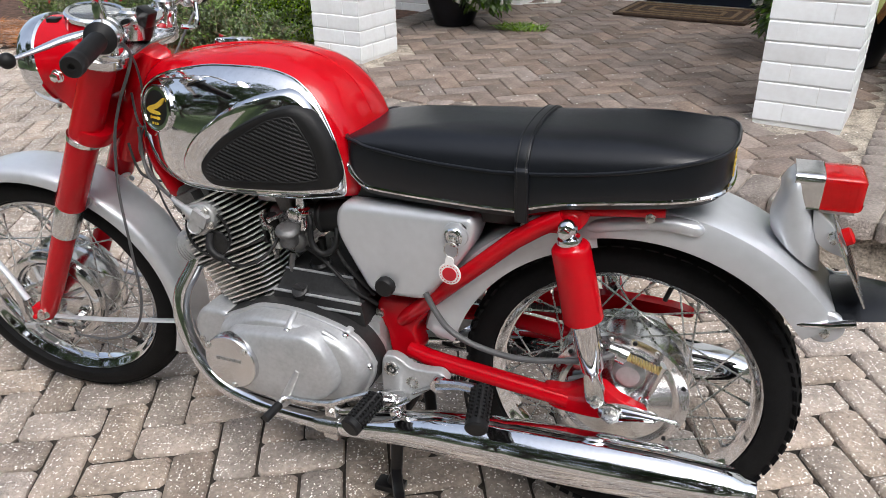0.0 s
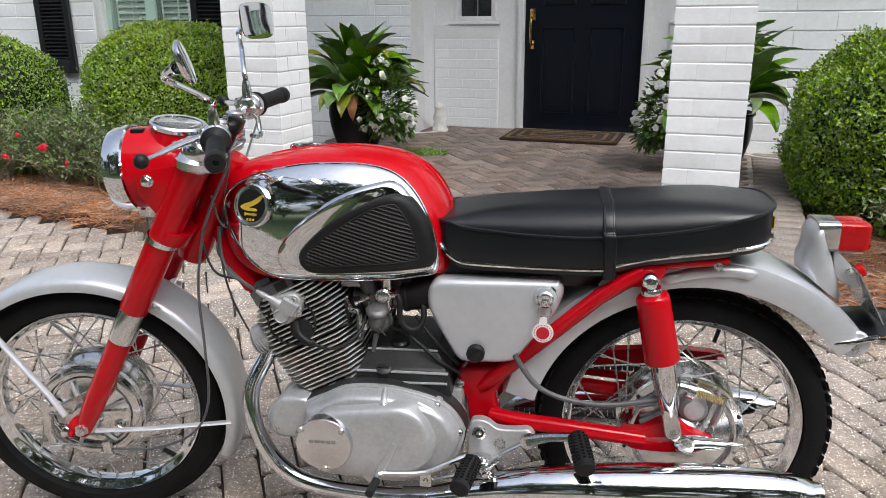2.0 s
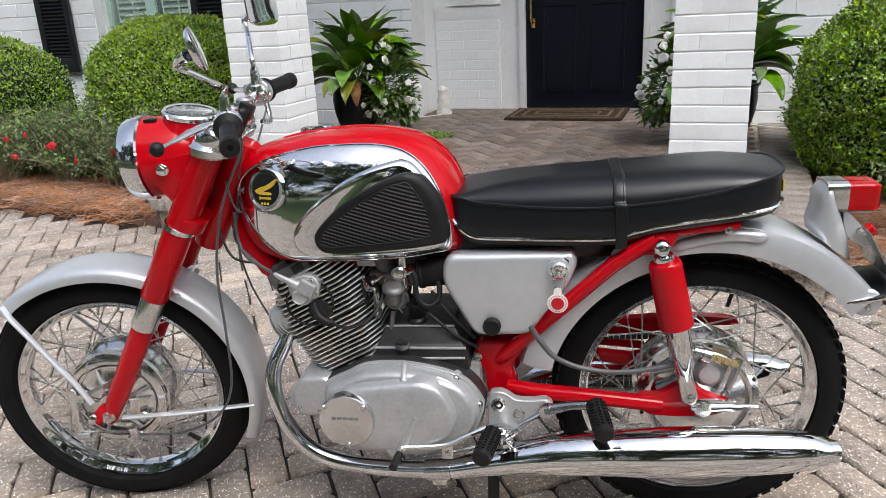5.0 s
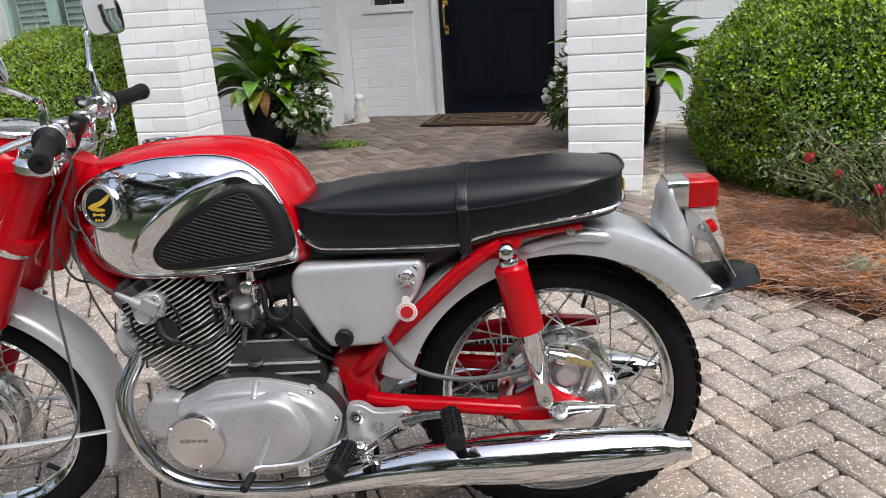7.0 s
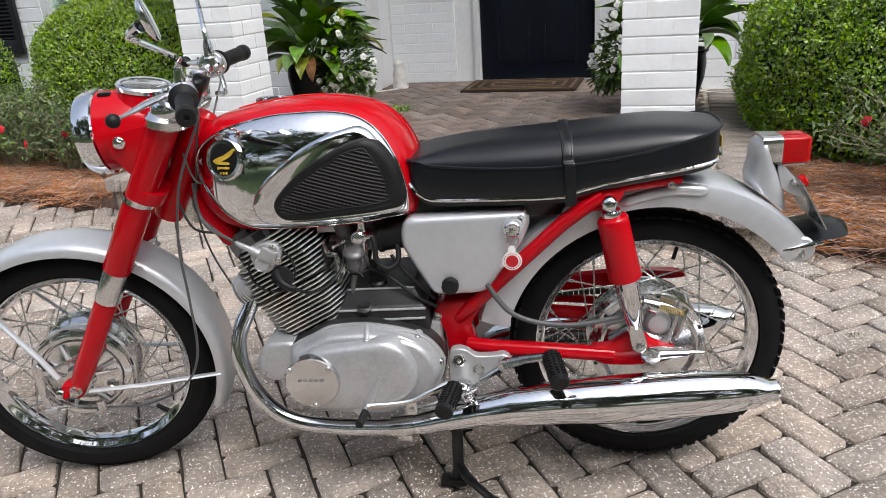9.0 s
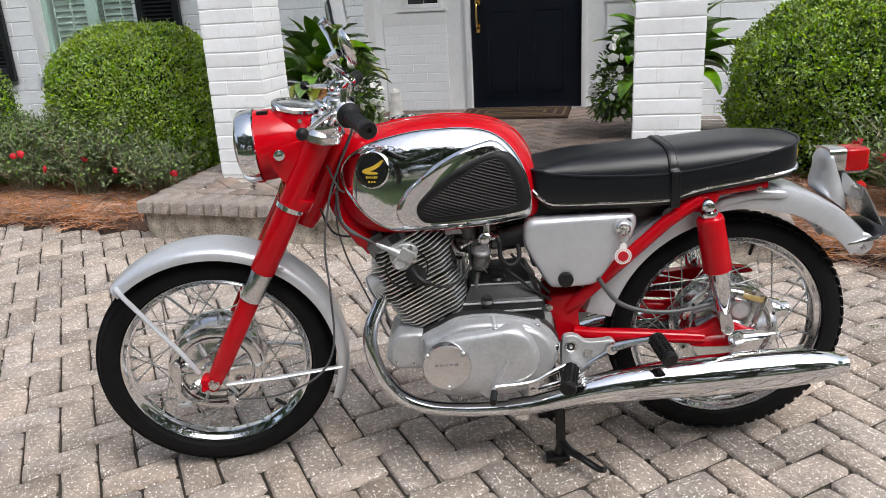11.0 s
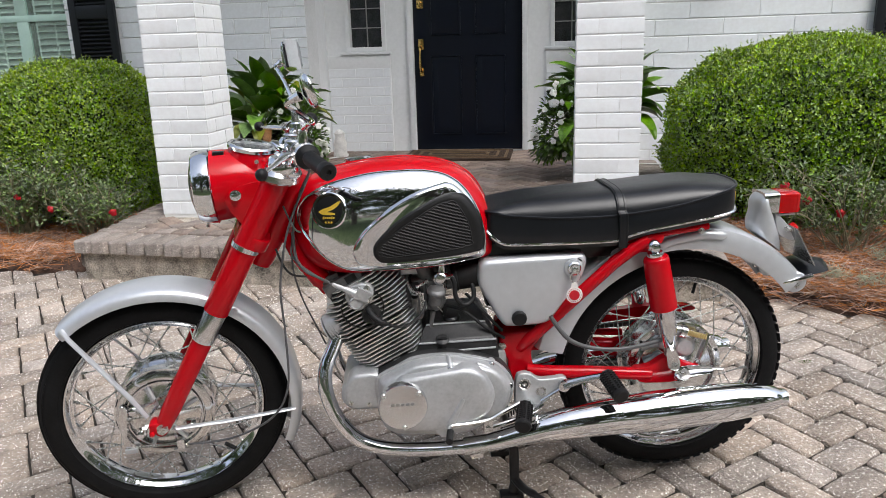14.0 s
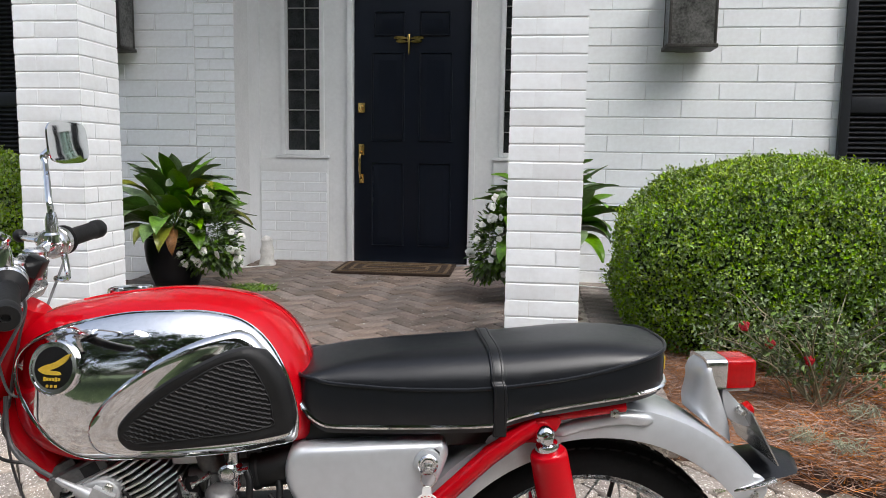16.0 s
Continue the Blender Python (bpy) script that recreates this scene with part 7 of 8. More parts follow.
part("linkage", g, CHROME_DULL, sh)
# centre stand
g = Geo()
for side in (-1, 1):
    g.tube([(0.86, 0.075 * side, 0.205), (0.868, 0.085 * side, 0.12), (0.868, 0.10 * side, 0.035), (0.862, 0.105 * side, 0.014)], [0.014, 0.013, 0.013, 0.014], 12)
    g.box((0.858, 0.108 * side, 0.008), (0.06, 0.034, 0.014))
g.tube([(0.862, -0.09, 0.15), (0.862, 0.09, 0.15)], 0.012, 12)
stand = part("centre_stand", g, BLACK, bike, "black enamelled centre stand, folded down", bevel=0.001)
g = Geo().tube(spline([(0.867, -0.098, 0.05), (0.885, -0.13, 0.04), (0.91, -0.17, 0.042), (0.945, -0.20, 0.03), (0.962, -0.215, 0.034)], 6), [0.012] * 12 + [0.010] * 12 + [0.008], 10, flat=0.7)
part("stand_tang", g, BLACK, stand)
pts = []
for k in range(141):
    a = 2 * math.pi * k / 8
    s = k / 140
    pts.append((0.865 + 0.12 * s, 0.02 + 0.008 * math.cos(a), 0.17 + 0.06 * s + 0.008 * math.sin(a)))
part("stand_spring", Geo().tube(pts, 0.002, 5), BLACK, stand)

# the drive's slope carries the whole machine with it
INCLINE = Matrix(((1, 0, 0, 0), (0, 1, 0, 0), (SLOPE_X, 0, 1, 0), (0, 0, 0, 1)))
for ob in bike.children_recursive:
    ob.data.transform(INCLINE)

# key ring hanging from the lock of the side cover
key = thing("key_ring", Matrix.Translation((1.008, -0.133, 0.597 + SLOPE_X)), "steel key ring with a white and red fob on the lock", "key fob")
pts = [(0.012 * math.cos(2 * math.pi * k / 28) + 0.002, -0.002, 0.004 + 0.014 * math.sin(2 * math.pi * k / 28)) for k in range(28)]
part("ring", Geo().tube(pts, 0.0012, 6, loop=True), STEEL, key)
part("key_blade", Geo().box((0.002, 0.004, 0.018), (0.014, 0.002, 0.016)).box((0.002, 0.007, 0.02), (0.005, 0.012, 0.003)), STEEL, key, bevel=0.0006)
fob = part("fob", Geo().lathe([(0.0195, -0.0016), (0.020, 0.0), (0.0195, 0.0016)], (0, -0.003, -0.040), (0, 1, 0), 32), WHITE_PLASTIC, key, "white plastic disc")
part("fob_tab", Geo().prism(curve2([(-0.006, -0.024), (-0.007, -0.012), (0, -0.008), (0.007, -0.012), (0.006, -0.024)], 3), -0.0015, -0.0045), WHITE_PLASTIC, fob)
part("fob_centre", Geo().lathe([(0.0125, 0), (0.0125, 0.0012), (0.012, 0.0016)], (0, -0.0046, -0.040), (0, -1, 0), 28), RED_PLASTIC, fob)
g = Geo()
for k in range(18):
    a = 2 * math.pi * k / 18
    g.box((0.0162 * math.cos(a), -0.005, -0.04 + 0.0162 * math.sin(a)), (0.0028, 0.0006, 0.0014), Matrix.Rotation(-a + math.pi / 2, 3, "Y"))
part("fob_lettering", g, RED_PLASTIC, fob)["kind"] = "stuff"


# ---- plants and porch things ----
rnd = random.Random(7)


def leaf_quads(g, p, d, n, L, W, fold=0.25):
    """A small folded leaf at p, along d, facing n."""
    d = d.normalized()
    s = d.cross(n)
    if s.length < 1e-4:
        s = d.orthogonal()
    s.normalize()
    n = s.cross(d)
    k = len(g.v)
    g.v += [tuple(p), tuple(p + d * L * 0.5 + s * W * 0.5 + n * W * fold), tuple(p + d * L), tuple(p + d * L * 0.5 - s * W * 0.5 + n * W * fold)]
    g.f += [(k, k + 1, k + 2), (k, k + 2, k + 3)]


def rand_dir():
    while True:
        v = Vector((rnd.uniform(-1, 1), rnd.uniform(-1, 1), rnd.uniform(-1, 1)))
        if 0.05 < v.length < 1:
            return v.normalized()


def hedge(u, n, half_u, half_n, top, label, count):
    """A clipped evergreen: a dark core that paints the inner shade under thousands of small leaves, with an uneven
    skin.
    """
    base = hpos(u, n)
    z0 = ground_z(base.x, base.y)
    hh = (top - z0) / 2 + 0.08
    th = thing("boxwood_hedge", HOUSE @ Matrix.Translation((u, n, z0)), label, "hedge", "clipped hedges")
    e = 2.5

    def skin(v):
        r = (abs(v.x / half_u) ** e + abs(v.y / half_n) ** e + abs(v.z / hh) ** e) ** (-1 / e)
        p = v * r
        b = 1 + 0.06 * noise.noise(p * 3.2 + Vector((u * 3, n, 0))) + 0.045 * noise.noise(p * 9)
        return p * b
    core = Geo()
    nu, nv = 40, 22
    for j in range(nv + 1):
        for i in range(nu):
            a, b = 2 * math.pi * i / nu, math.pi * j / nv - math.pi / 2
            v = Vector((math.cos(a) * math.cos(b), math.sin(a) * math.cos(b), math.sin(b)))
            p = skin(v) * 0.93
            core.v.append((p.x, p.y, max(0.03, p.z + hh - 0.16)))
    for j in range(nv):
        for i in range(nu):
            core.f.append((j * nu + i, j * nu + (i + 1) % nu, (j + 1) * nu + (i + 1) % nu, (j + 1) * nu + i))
    part("twig_core", core, SHADE_FILL, th)
    old, young = Geo(), Geo()
    for k in range(count):
        v = rand_dir()
        if v.y > 0.55 or v.z < -0.8:
            continue
        p = skin(v)
        q = Vector((p.x, p.y, p.z + hh - 0.16))
        if q.z < 0.04:
            continue
        nn = Vector((p.x / half_u ** 2, p.y / half_n ** 2, p.z / hh ** 2)).normalized()
        if noise.noise(p * 13.0) < -0.3 and rnd.random() < 0.4:
            continue
        depth = rnd.random() ** 1.6
        c = q - nn * (0.06 * depth) + rand_dir() * 0.012
        d = (nn * rnd.uniform(0.15, 1.1) + rand_dir() * 0.9 + Vector((0, 0, 0.35)))
        L = rnd.uniform(0.013, 0.024)
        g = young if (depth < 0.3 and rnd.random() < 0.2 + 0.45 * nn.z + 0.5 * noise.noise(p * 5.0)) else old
        leaf_quads(g, c, d, nn + rand_dir() * 0.6, L, L * 0.72)
    for k in range(count // 150):
        v = rand_dir()
        if v.y > 0.3 or v.z < -0.2:
            continue
        p = skin(v)
        c = Vector((p.x, p.y, p.z + hh - 0.16))
        nn = Vector((p.x / half_u ** 2, p.y / half_n ** 2, p.z / hh ** 2)).normalized()
        way = (nn + Vector((0, 0, 0.6)) + rand_dir() * 0.3).normalized()
        for j in range(7):
            leaf_quads(young, c + way * (0.007 * j), way * 0.5 + rand_dir() * 0.8, nn + rand_dir(), 0.017, 0.010)
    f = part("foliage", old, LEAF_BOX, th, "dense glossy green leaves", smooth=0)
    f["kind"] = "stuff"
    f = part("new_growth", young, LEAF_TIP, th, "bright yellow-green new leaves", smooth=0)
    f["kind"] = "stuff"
    return th


hedge(2.50, 2.98, 0.87, 0.74, 1.14, "large clipped boxwood hedge with bright new growth on pine straw", 150000)
hedge(-2.19, 2.98, 0.575, 0.56, 1.14, "rounded clipped boxwood hedge beside the brick column", 105000)
hedge(-4.14, 3.05, 0.61, 0.56, 1.06, "rounded clipped boxwood hedge beneath a shuttered window", 36000)


# peace lilies in glazed pots
def lily_leaf(L, W, stalk, bend, twist):
    """A long pointed leaf on its stalk, arching along +x."""
    pts, a, p = [], 0.0, Vector((0, 0, 0))
    n = 10
    for i in range(n + 1):
        s = i / n
        pts.append((p.copy(), a))
        a = -bend * s ** 1.4
        p = p + Vector((math.cos(a), 0, math.sin(a))) * (L / n)
    g = Geo()
    g.tube([(-stalk, 0, -0.004), (-stalk * 0.5, 0, 0.006), (0, 0, 0)], 0.003, 5)
    rows = []
    for i, (q, ang) in enumerate(pts):
        s = i / n
        w = W * (math.sin(math.pi * min(1, s ** 0.75 * 1.02)) ** 0.85) * 0.5 + 0.0012
        up = Vector((-math.sin(ang), 0, math.cos(ang)))
        wave = 0.006 * math.sin(s * 9 + twist)
        rows.append([q + Vector((0, -w, 0)) + up * (w * 0.35 + wave), q + Vector((0, -w * 0.5, 0)) + up * (w * 0.2), q, q + Vector((0, w * 0.5, 0)) + up * (w * 0.2), q + Vector((0, w, 0)) + up * (w * 0.35 - wave)])
    g.rings(rows, closed=False)
    return g


LILY = [make_mesh("lily_leaf", lily_leaf(0.30, 0.145, 0.18, 0.9, 0), LEAF_LILY, 60), make_mesh("lily_leaf", lily_leaf(0.27, 0.135, 0.15, 1.4, 2), LEAF_LILY, 60),
        make_mesh("lily_leaf", lily_leaf(0.30, 0.125, 0.20, 0.5, 4), LEAF_LILY, 60), make_mesh("lily_leaf", lily_leaf(0.25, 0.12, 0.14, 1.7, 1), LEAF_LILY, 60)]
LILY_OLD = make_mesh("lily_leaf", lily_leaf(0.28, 0.10, 0.15, 1.6, 2), LEAF_YELLOW, 60)
LILY_DEAD = make_mesh("lily_leaf", lily_leaf(0.22, 0.07, 0.12, 2.2, 2), LEAF_BROWN, 60)


def pot_with_lily(u, n, seed, spill):
    rnd.seed(seed)
    z = porch_z(n)
    pot = tagged(hpart("plant_pot", Geo().lathe([(0.115, 0.0), (0.122, 0.006), (0.15, 0.08), (0.178, 0.18), (0.187, 0.26), (0.183, 0.31), (0.186, 0.325), (0.196, 0.332), (0.196, 0.345), (0.18, 0.348), (0.172, 0.335), (0.165, 0.30), (0.02, 0.295)], (u, n, z), (0, 0, 1), 48), GLAZE),
                 "glossy black glazed pot with a flared rim", "plant pot", "porch pots")
    plant = thing("peace_lily", HOUSE @ Matrix.Translation((u, n, z + 0.30)), "dark green peace lily growing out of a black pot", "potted plant", "porch plants")
    for k in range(74):
        az = rnd.uniform(0, 2 * math.pi)
        ring = rnd.random()
        el = radians(80 - 62 * ring + rnd.uniform(-8, 8))
        reach = 0.16 + 0.10 * (1 - ring) + rnd.uniform(-0.03, 0.03)
        sc = rnd.uniform(0.85, 1.2)
        at = Vector((math.cos(az) * math.cos(el) * reach, math.sin(az) * math.cos(el) * reach, math.sin(el) * reach + 0.05))
        m = Matrix.Translation(at) @ Matrix.Rotation(az, 4, "Z") @ Matrix.Rotation(-el * 0.8, 4, "Y") @ Matrix.Rotation(rnd.uniform(-0.5, 0.5), 4, "X") @ Matrix.Scale(sc, 4)
        me = LILY[rnd.randrange(4)]
        if k in (5, 17, 29, 41):
            me = LILY_OLD
        lf = new("leaf", me)
        lf.parent, lf.matrix_basis = plant, m
    for az, el, me, sc in ((-1.35, 0.1, LILY_OLD, 1.0), (-1.75, 0.2, LILY_OLD, 0.9), (-1.2, -0.2, LILY_DEAD, 1.0), (-1.55, 0.25, LILY[1], 1.0), (-2.3, 0.1, LILY[3], 1.2), (-0.8, 0.1, LILY[1], 1.1)):
        lf = new("leaf", me)
        lf.parent = plant
        lf.matrix_basis = Matrix.Translation((0.17 * math.cos(az), 0.17 * math.sin(az), 0.09)) @ Matrix.Rotation(az, 4, "Z") @ Matrix.Rotation(-el, 4, "Y") @ Matrix.Scale(sc, 4)
    for du, dn, dz in ((-0.04, -0.16, 0.40), (0.06, -0.18, 0.36), (0.13, -0.14, 0.33)):
        part("bloom", Geo().tube([(du, dn, dz), (du + 0.01, dn - 0.004, dz + 0.05)], 0.008, 6).prism(curve2([(du - 0.022, dz - 0.014), (du - 0.02, dz + 0.016), (du - 0.004, dz + 0.028), (du + 0.024, dz + 0.012), (du + 0.014, dz - 0.012)], 3), dn - 0.004, dn - 0.002), PETAL_WHITE, plant, "white spathe")
    # trailing white bedding flowers
    th = thing("white_impatiens", HOUSE @ Matrix.Translation((u + spill * 0.27, n - 0.10, z + 0.30)), "trailing bedding plant with white flowers beside the pot", "flowers", "porch flowers")
    g = Geo()
    for k in range(1500):
        v = rand_dir()
        p = Vector((v.x * 0.19, v.y * 0.15, v.z * 0.24 + 0.10 - 0.15 * abs(v.x)))
        leaf_quads(g, p * rnd.uniform(0.5, 1), v + Vector((0, 0, -0.3)), v + Vector((0, 0, 1)), rnd.uniform(0.03, 0.048), 0.032)
    for k in range(26):
        v = rand_dir()
        g.tube([(0, 0, -0.1), (v.x * 0.1, v.y * 0.08, 0.02), (v.x * 0.19, v.y * 0.15, v.z * 0.22 + 0.06)], 0.002, 4)
    f = part("foliage", g, LEAF_FLOWER, th, smooth=0)
    f["kind"] = "stuff"
    fg = Geo()
    for k in range(5):
        a = 2 * math.pi * k / 5
        fg.ball((0.014 * math.cos(a), 0.003 * (k % 2), 0.014 * math.sin(a)), 0.0125, 6, (1, 0.25, 1))
    fm = make_mesh("flower", fg, PETAL_WHITE, 60)
    for k in range(26):
        v = rand_dir()
        if v.y > 0.3:
            v.y = -v.y
        fl = new("flower", fm)
        fl.parent = th
        fl.matrix_basis = Matrix.Translation((v.x * 0.195, v.y * 0.155 - 0.01, v.z * 0.24 + 0.10 - 0.12 * abs(v.x))) @ Euler((rnd.uniform(-0.6, 0.6), rnd.uniform(0, 6), rnd.uniform(-0.8, 0.8))).to_matrix().to_4x4() @ Matrix.Scale(rnd.uniform(0.7, 1.15), 4)
    return plant


pot_with_lily(-1.02, 3.30, 3, 1)
pot_with_lily(1.27, 3.32, 9, -1)


# weeds growing at the foot of the pot
def tuft(name, at, spread, count, height, label, category, material=LEAF_GRASS, width=0.006, lean=0.6):
    g = Geo()
    for k in range(count):
        a, r = rnd.uniform(0, 6.283), rnd.random() ** 0.5
        p = Vector((math.cos(a) * r * spread[0], math.sin(a) * r * spread[1], 0))
        d = Vector((rnd.uniform(-lean, lean), rnd.uniform(-lean, lean), 1)).normalized()
        h = height * rnd.uniform(0.5, 1.1)
        s = d.cross(Vector((rnd.uniform(-1, 1), rnd.uniform(-1, 1), 0.1))).normalized() * width * 0.5
        out = Vector((d.x, d.y, -0.25))
        m1, m2 = p + d * h * 0.55, p + d * h * 0.85 + out * h * 0.35
        k0 = len(g.v)
        g.v += [tuple(p - s), tuple(p + s), tuple(m1 + s), tuple(m1 - s), tuple(m2)]
        g.f += [(k0, k0 + 1, k0 + 2, k0 + 3), (k0 + 3, k0 + 2, k0 + 4)]
    ob = tagged(part(name, g, material, smooth=0), label, category, kind="stuff")
    ob.location = at
    return ob


p = hpos(-0.55, 3.32, porch_z(3.32))
tuft("porch_weeds", p, (0.16, 0.06), 260, 0.07, "small ferny weeds growing at the foot of the black pot", "weeds", width=0.008, lean=1.2)
for k, (u, n) in enumerate(((-3.75, 2.72), (-3.42, 2.86), (-3.1, 2.88), (-2.86, 2.76), (-3.5, 2.66), (-3.15, 2.66), (-4.15, 2.66), (-3.3, 3.15))):
    p = hpos(u, n)
    tuft("border_grass", (p.x, p.y, ground_z(p.x, p.y) + 0.03), (0.25, 0.17), 620, 0.58, "arching tufts of green border grass on pine straw", "grass", width=0.009, lean=0.7)
for x, y in ((0.30, -0.52), (2.02, 0.93), (0.62, 0.62), (1.98, 0.52), (-0.9, 1.5), (0.05, 1.1)):
    g = Geo()
    for k in range(60):
        d = rand_dir()
        leaf_quads(g, Vector((d.x * 0.02, d.y * 0.008, 0.001 + abs(d.z) * 0.004)), d + Vector((0, 0, 0.8)), d, 0.007, 0.0035)
    ob = tagged(part("moss_tuft", g, MOSS, smooth=0), "tiny moss tuft in a paver joint", "moss", kind="stuff")
    ob.location = (x, y, ground_z(x, y) - 0.004)


# rose bushes with thin bare stems
def rose(u, n, half, height, stems, leaves, flowers, seed, label):
    rnd.seed(seed)
    b = hpos(u, n)
    z0 = ground_z(b.x, b.y) + 0.03
    th = thing("rose_bush", HOUSE @ Matrix.Translation((u, n, z0)), label, "shrub", "rose bushes")
    g, lf, tips = Geo(), Geo(), []
    for k in range(stems):
        a = rnd.uniform(0, 6.283)
        r = half * rnd.uniform(0.4, 1.05)
        q = Vector((math.cos(a) * r, math.sin(a) * r * 0.7, height * rnd.uniform(0.35, 1.0)))
        mid = q * 0.5 + Vector((rnd.uniform(-0.05, 0.05), rnd.uniform(-0.05, 0.05), 0.06))
        line = spline([(rnd.uniform(-0.08, 0.08), rnd.uniform(-0.08, 0.08), -0.03), mid, q], 5)
        g.tube(line, [0.0046 - 0.0032 * i / len(line) for i in range(len(line))], 5)
        tips.append(q)
        for j in range(3):
            c = line[rnd.randrange(4, len(line))]
            e = c + rand_dir() * 0.09 + Vector((0, 0, 0.05))
            g.tube([c, e], [0.002, 0.0012], 4)
            tips.append(e)
            for i in range(leaves):
                w = c + (e - c) * rnd.random() + rand_dir() * 0.035
                leaf_quads(lf, w, rand_dir() + Vector((0, 0, 0.2)), rand_dir() + Vector((0, 0, 1)), rnd.uniform(0.018, 0.034), 0.016)
    part("stem_work", g, STEM, th)["kind"] = "stuff"
    f = part("foliage", lf, LEAF_ROSE, th, smooth=0)
    f["kind"] = "stuff"
    fg = Geo()
    for k in range(11):
        a = k * 2.4
        r = 0.004 + 0.0014 * k
        fg.ball((r * math.cos(a), r * math.sin(a), 0.006 - 0.0006 * k), 0.013, 6, (1, 1, 0.45))
    fm = make_mesh("flower", fg, PETAL_RED, 60)
    for pos in flowers:
        fl = new("flower", fm)
        fl.parent = th
        fl.matrix_basis = Matrix.Translation(Vector(pos) - Vector((u, n, z0))) @ Euler((rnd.uniform(0.9, 1.5), rnd.uniform(-0.4, 0.4), rnd.uniform(-0.6, 0.6))).to_matrix().to_4x4() @ Matrix.Scale(rnd.uniform(0.65, 0.9), 4)
    return th


rose(2.32, 2.0, 0.45, 0.46, 36, 17, ((2.02, 1.95, 0.49), (2.115, 1.93, 0.43), (2.255, 1.9, 0.375), (2.6, 1.9, 0.36)), 4, "straggly rose bush with red flowers and bare stems on pine straw")
rose(2.92, 1.95, 0.40, 0.42, 30, 16, ((2.80, 1.85, 0.31), (3.05, 1.8, 0.36)), 5, "straggly rose bush with red flowers and bare stems on pine straw")
rose(-1.75, 2.32, 0.34, 0.34, 40, 20, ((-1.55, 2.2, 0.30), (-1.9, 2.15, 0.33)), 6, "low leafy rose bush with a few red flowers beside the step")
rose(-2.20, 2.32, 0.42, 0.50, 54, 22, ((-2.1, 2.15, 0.40), (-2.3, 2.05, 0.36), (-2.4, 2.0, 0.46)), 7, "leafy rose bush with red flowers on pine straw")
rose(-2.75, 2.40, 0.46, 0.52, 56, 22, ((-2.6, 2.15, 0.42), (-2.72, 2.1, 0.5), (-2.85, 2.1, 0.36), (-2.95, 2.15, 0.46)), 8, "leafy rose bush with red flowers on pine straw")
rose(-3.25, 2.36, 0.44, 0.44, 56, 20, ((-3.2, 2.15, 0.42), (-3.4, 2.2, 0.36)), 11, "leafy rose bush with red flowers on pine straw")
rose(-3.85, 2.42, 0.48, 0.46, 50, 20, ((-3.7, 2.2, 0.4), (-4.0, 2.2, 0.42)), 12, "leafy rose bush with red flowers on pine straw")


# pine straw over the beds, and grey moss clumps on it
def straw(name, poly, box, count, label, thick=0.0011):
    rnd.seed(21)
    g = Geo()
    made = 0
    while made < count:
        x, y = rnd.uniform(box[0], box[1]), rnd.uniform(box[2], box[3])
        if not inside((x + rnd.uniform(-0.05, 0.05), y + rnd.uniform(-0.05, 0.05)), poly):
            continue
        made += 1
        a, L = rnd.uniform(0, 6.283), rnd.uniform(0.07, 0.19)
        d = Vector((math.cos(a), math.sin(a), rnd.uniform(-0.25, 0.4)))
        s = Vector((-math.sin(a), math.cos(a), 0)) * thick
        c = Vector((x, y, ground_z(x, y) + (0.045 if inside((x, y), poly) else 0.015) + rnd.uniform(0, 0.03)))
        bend = Vector((rnd.uniform(-1, 1), rnd.uniform(-1, 1), rnd.uniform(-0.6, 0.3))) * 0.025
        up = Vector((0, 0, 0.0016))
        k = len(g.v)
        p, q, r = c - d * L / 2, c + bend * 0.5, c + d * L / 2 + bend
        for w in (p, q, r):
            g.v += [tuple(w - s), tuple(w + s), tuple(w + up)]
        for i in (0, 3):
            g.f += [(k + i, k + i + 3, k + i + 5, k + i + 2), (k + i + 1, k + i + 2, k + i + 5, k + i + 4)]
    return tagged(part(name, g, STRAW, smooth=0), label, "pine straw", kind="stuff")


straw("pine_straw", BED_R, (1.9, 4.2, -0.1, 2.7), 44000, "loose brown pine needles over the bed", 0.0013)
straw("pine_straw", BED_L, (-4.6, -0.9, 2.02, 3.4), 20000, "loose brown pine needles over the bed", 0.0019)
for x, y in ((2.42, 1.12), (2.52, 1.02), (2.75, 1.3), (2.66, 0.92)):
    g = Geo()
    for k in range(46):
        d = rand_dir()
        c = Vector((d.x * 0.05, d.y * 0.04, 0.015))
        pts = [c, c + rand_dir() * 0.03 + Vector((0, 0, 0.02)), c + rand_dir() * 0.05 + Vector((0, 0, 0.012))]
        g.tube(spline(pts, 3), 0.0012, 4)
    ob = tagged(part("grey_moss", g, mat("grey_tree_moss", (0.36, 0.38, 0.27), 0.9, vary=0.2, scale=40)), "clump of fallen grey tree moss on pine straw", "moss", kind="stuff")
    ob.location = (x, y, ground_z(x, y) + 0.055)

# doormat
mt = thing("doormat", HOUSE @ Matrix.Translation((0.20, 4.215, porch_z(4.215) + 0.002)) @ Matrix.Rotation(math.atan(0.022), 4, "X"), "dark brown coir doormat with tan border stripes", "doormat")
part("mat_base", Geo().box((0, 0, 0.008), (0.84, 0.47, 0.016)), MAT_DARK, mt, bevel=0.004)
for w, d in ((0.76, 0.39), (0.62, 0.26), (0.46, 0.12)):
    g = Geo()
    for s in (-1, 1):
        g.box((0, s * d / 2, 0.0175), (w, 0.022, 0.006)).box((s * w / 2, 0, 0.0178), (0.022, d, 0.006))
    part("stripe", g, MAT_TAN, mt)

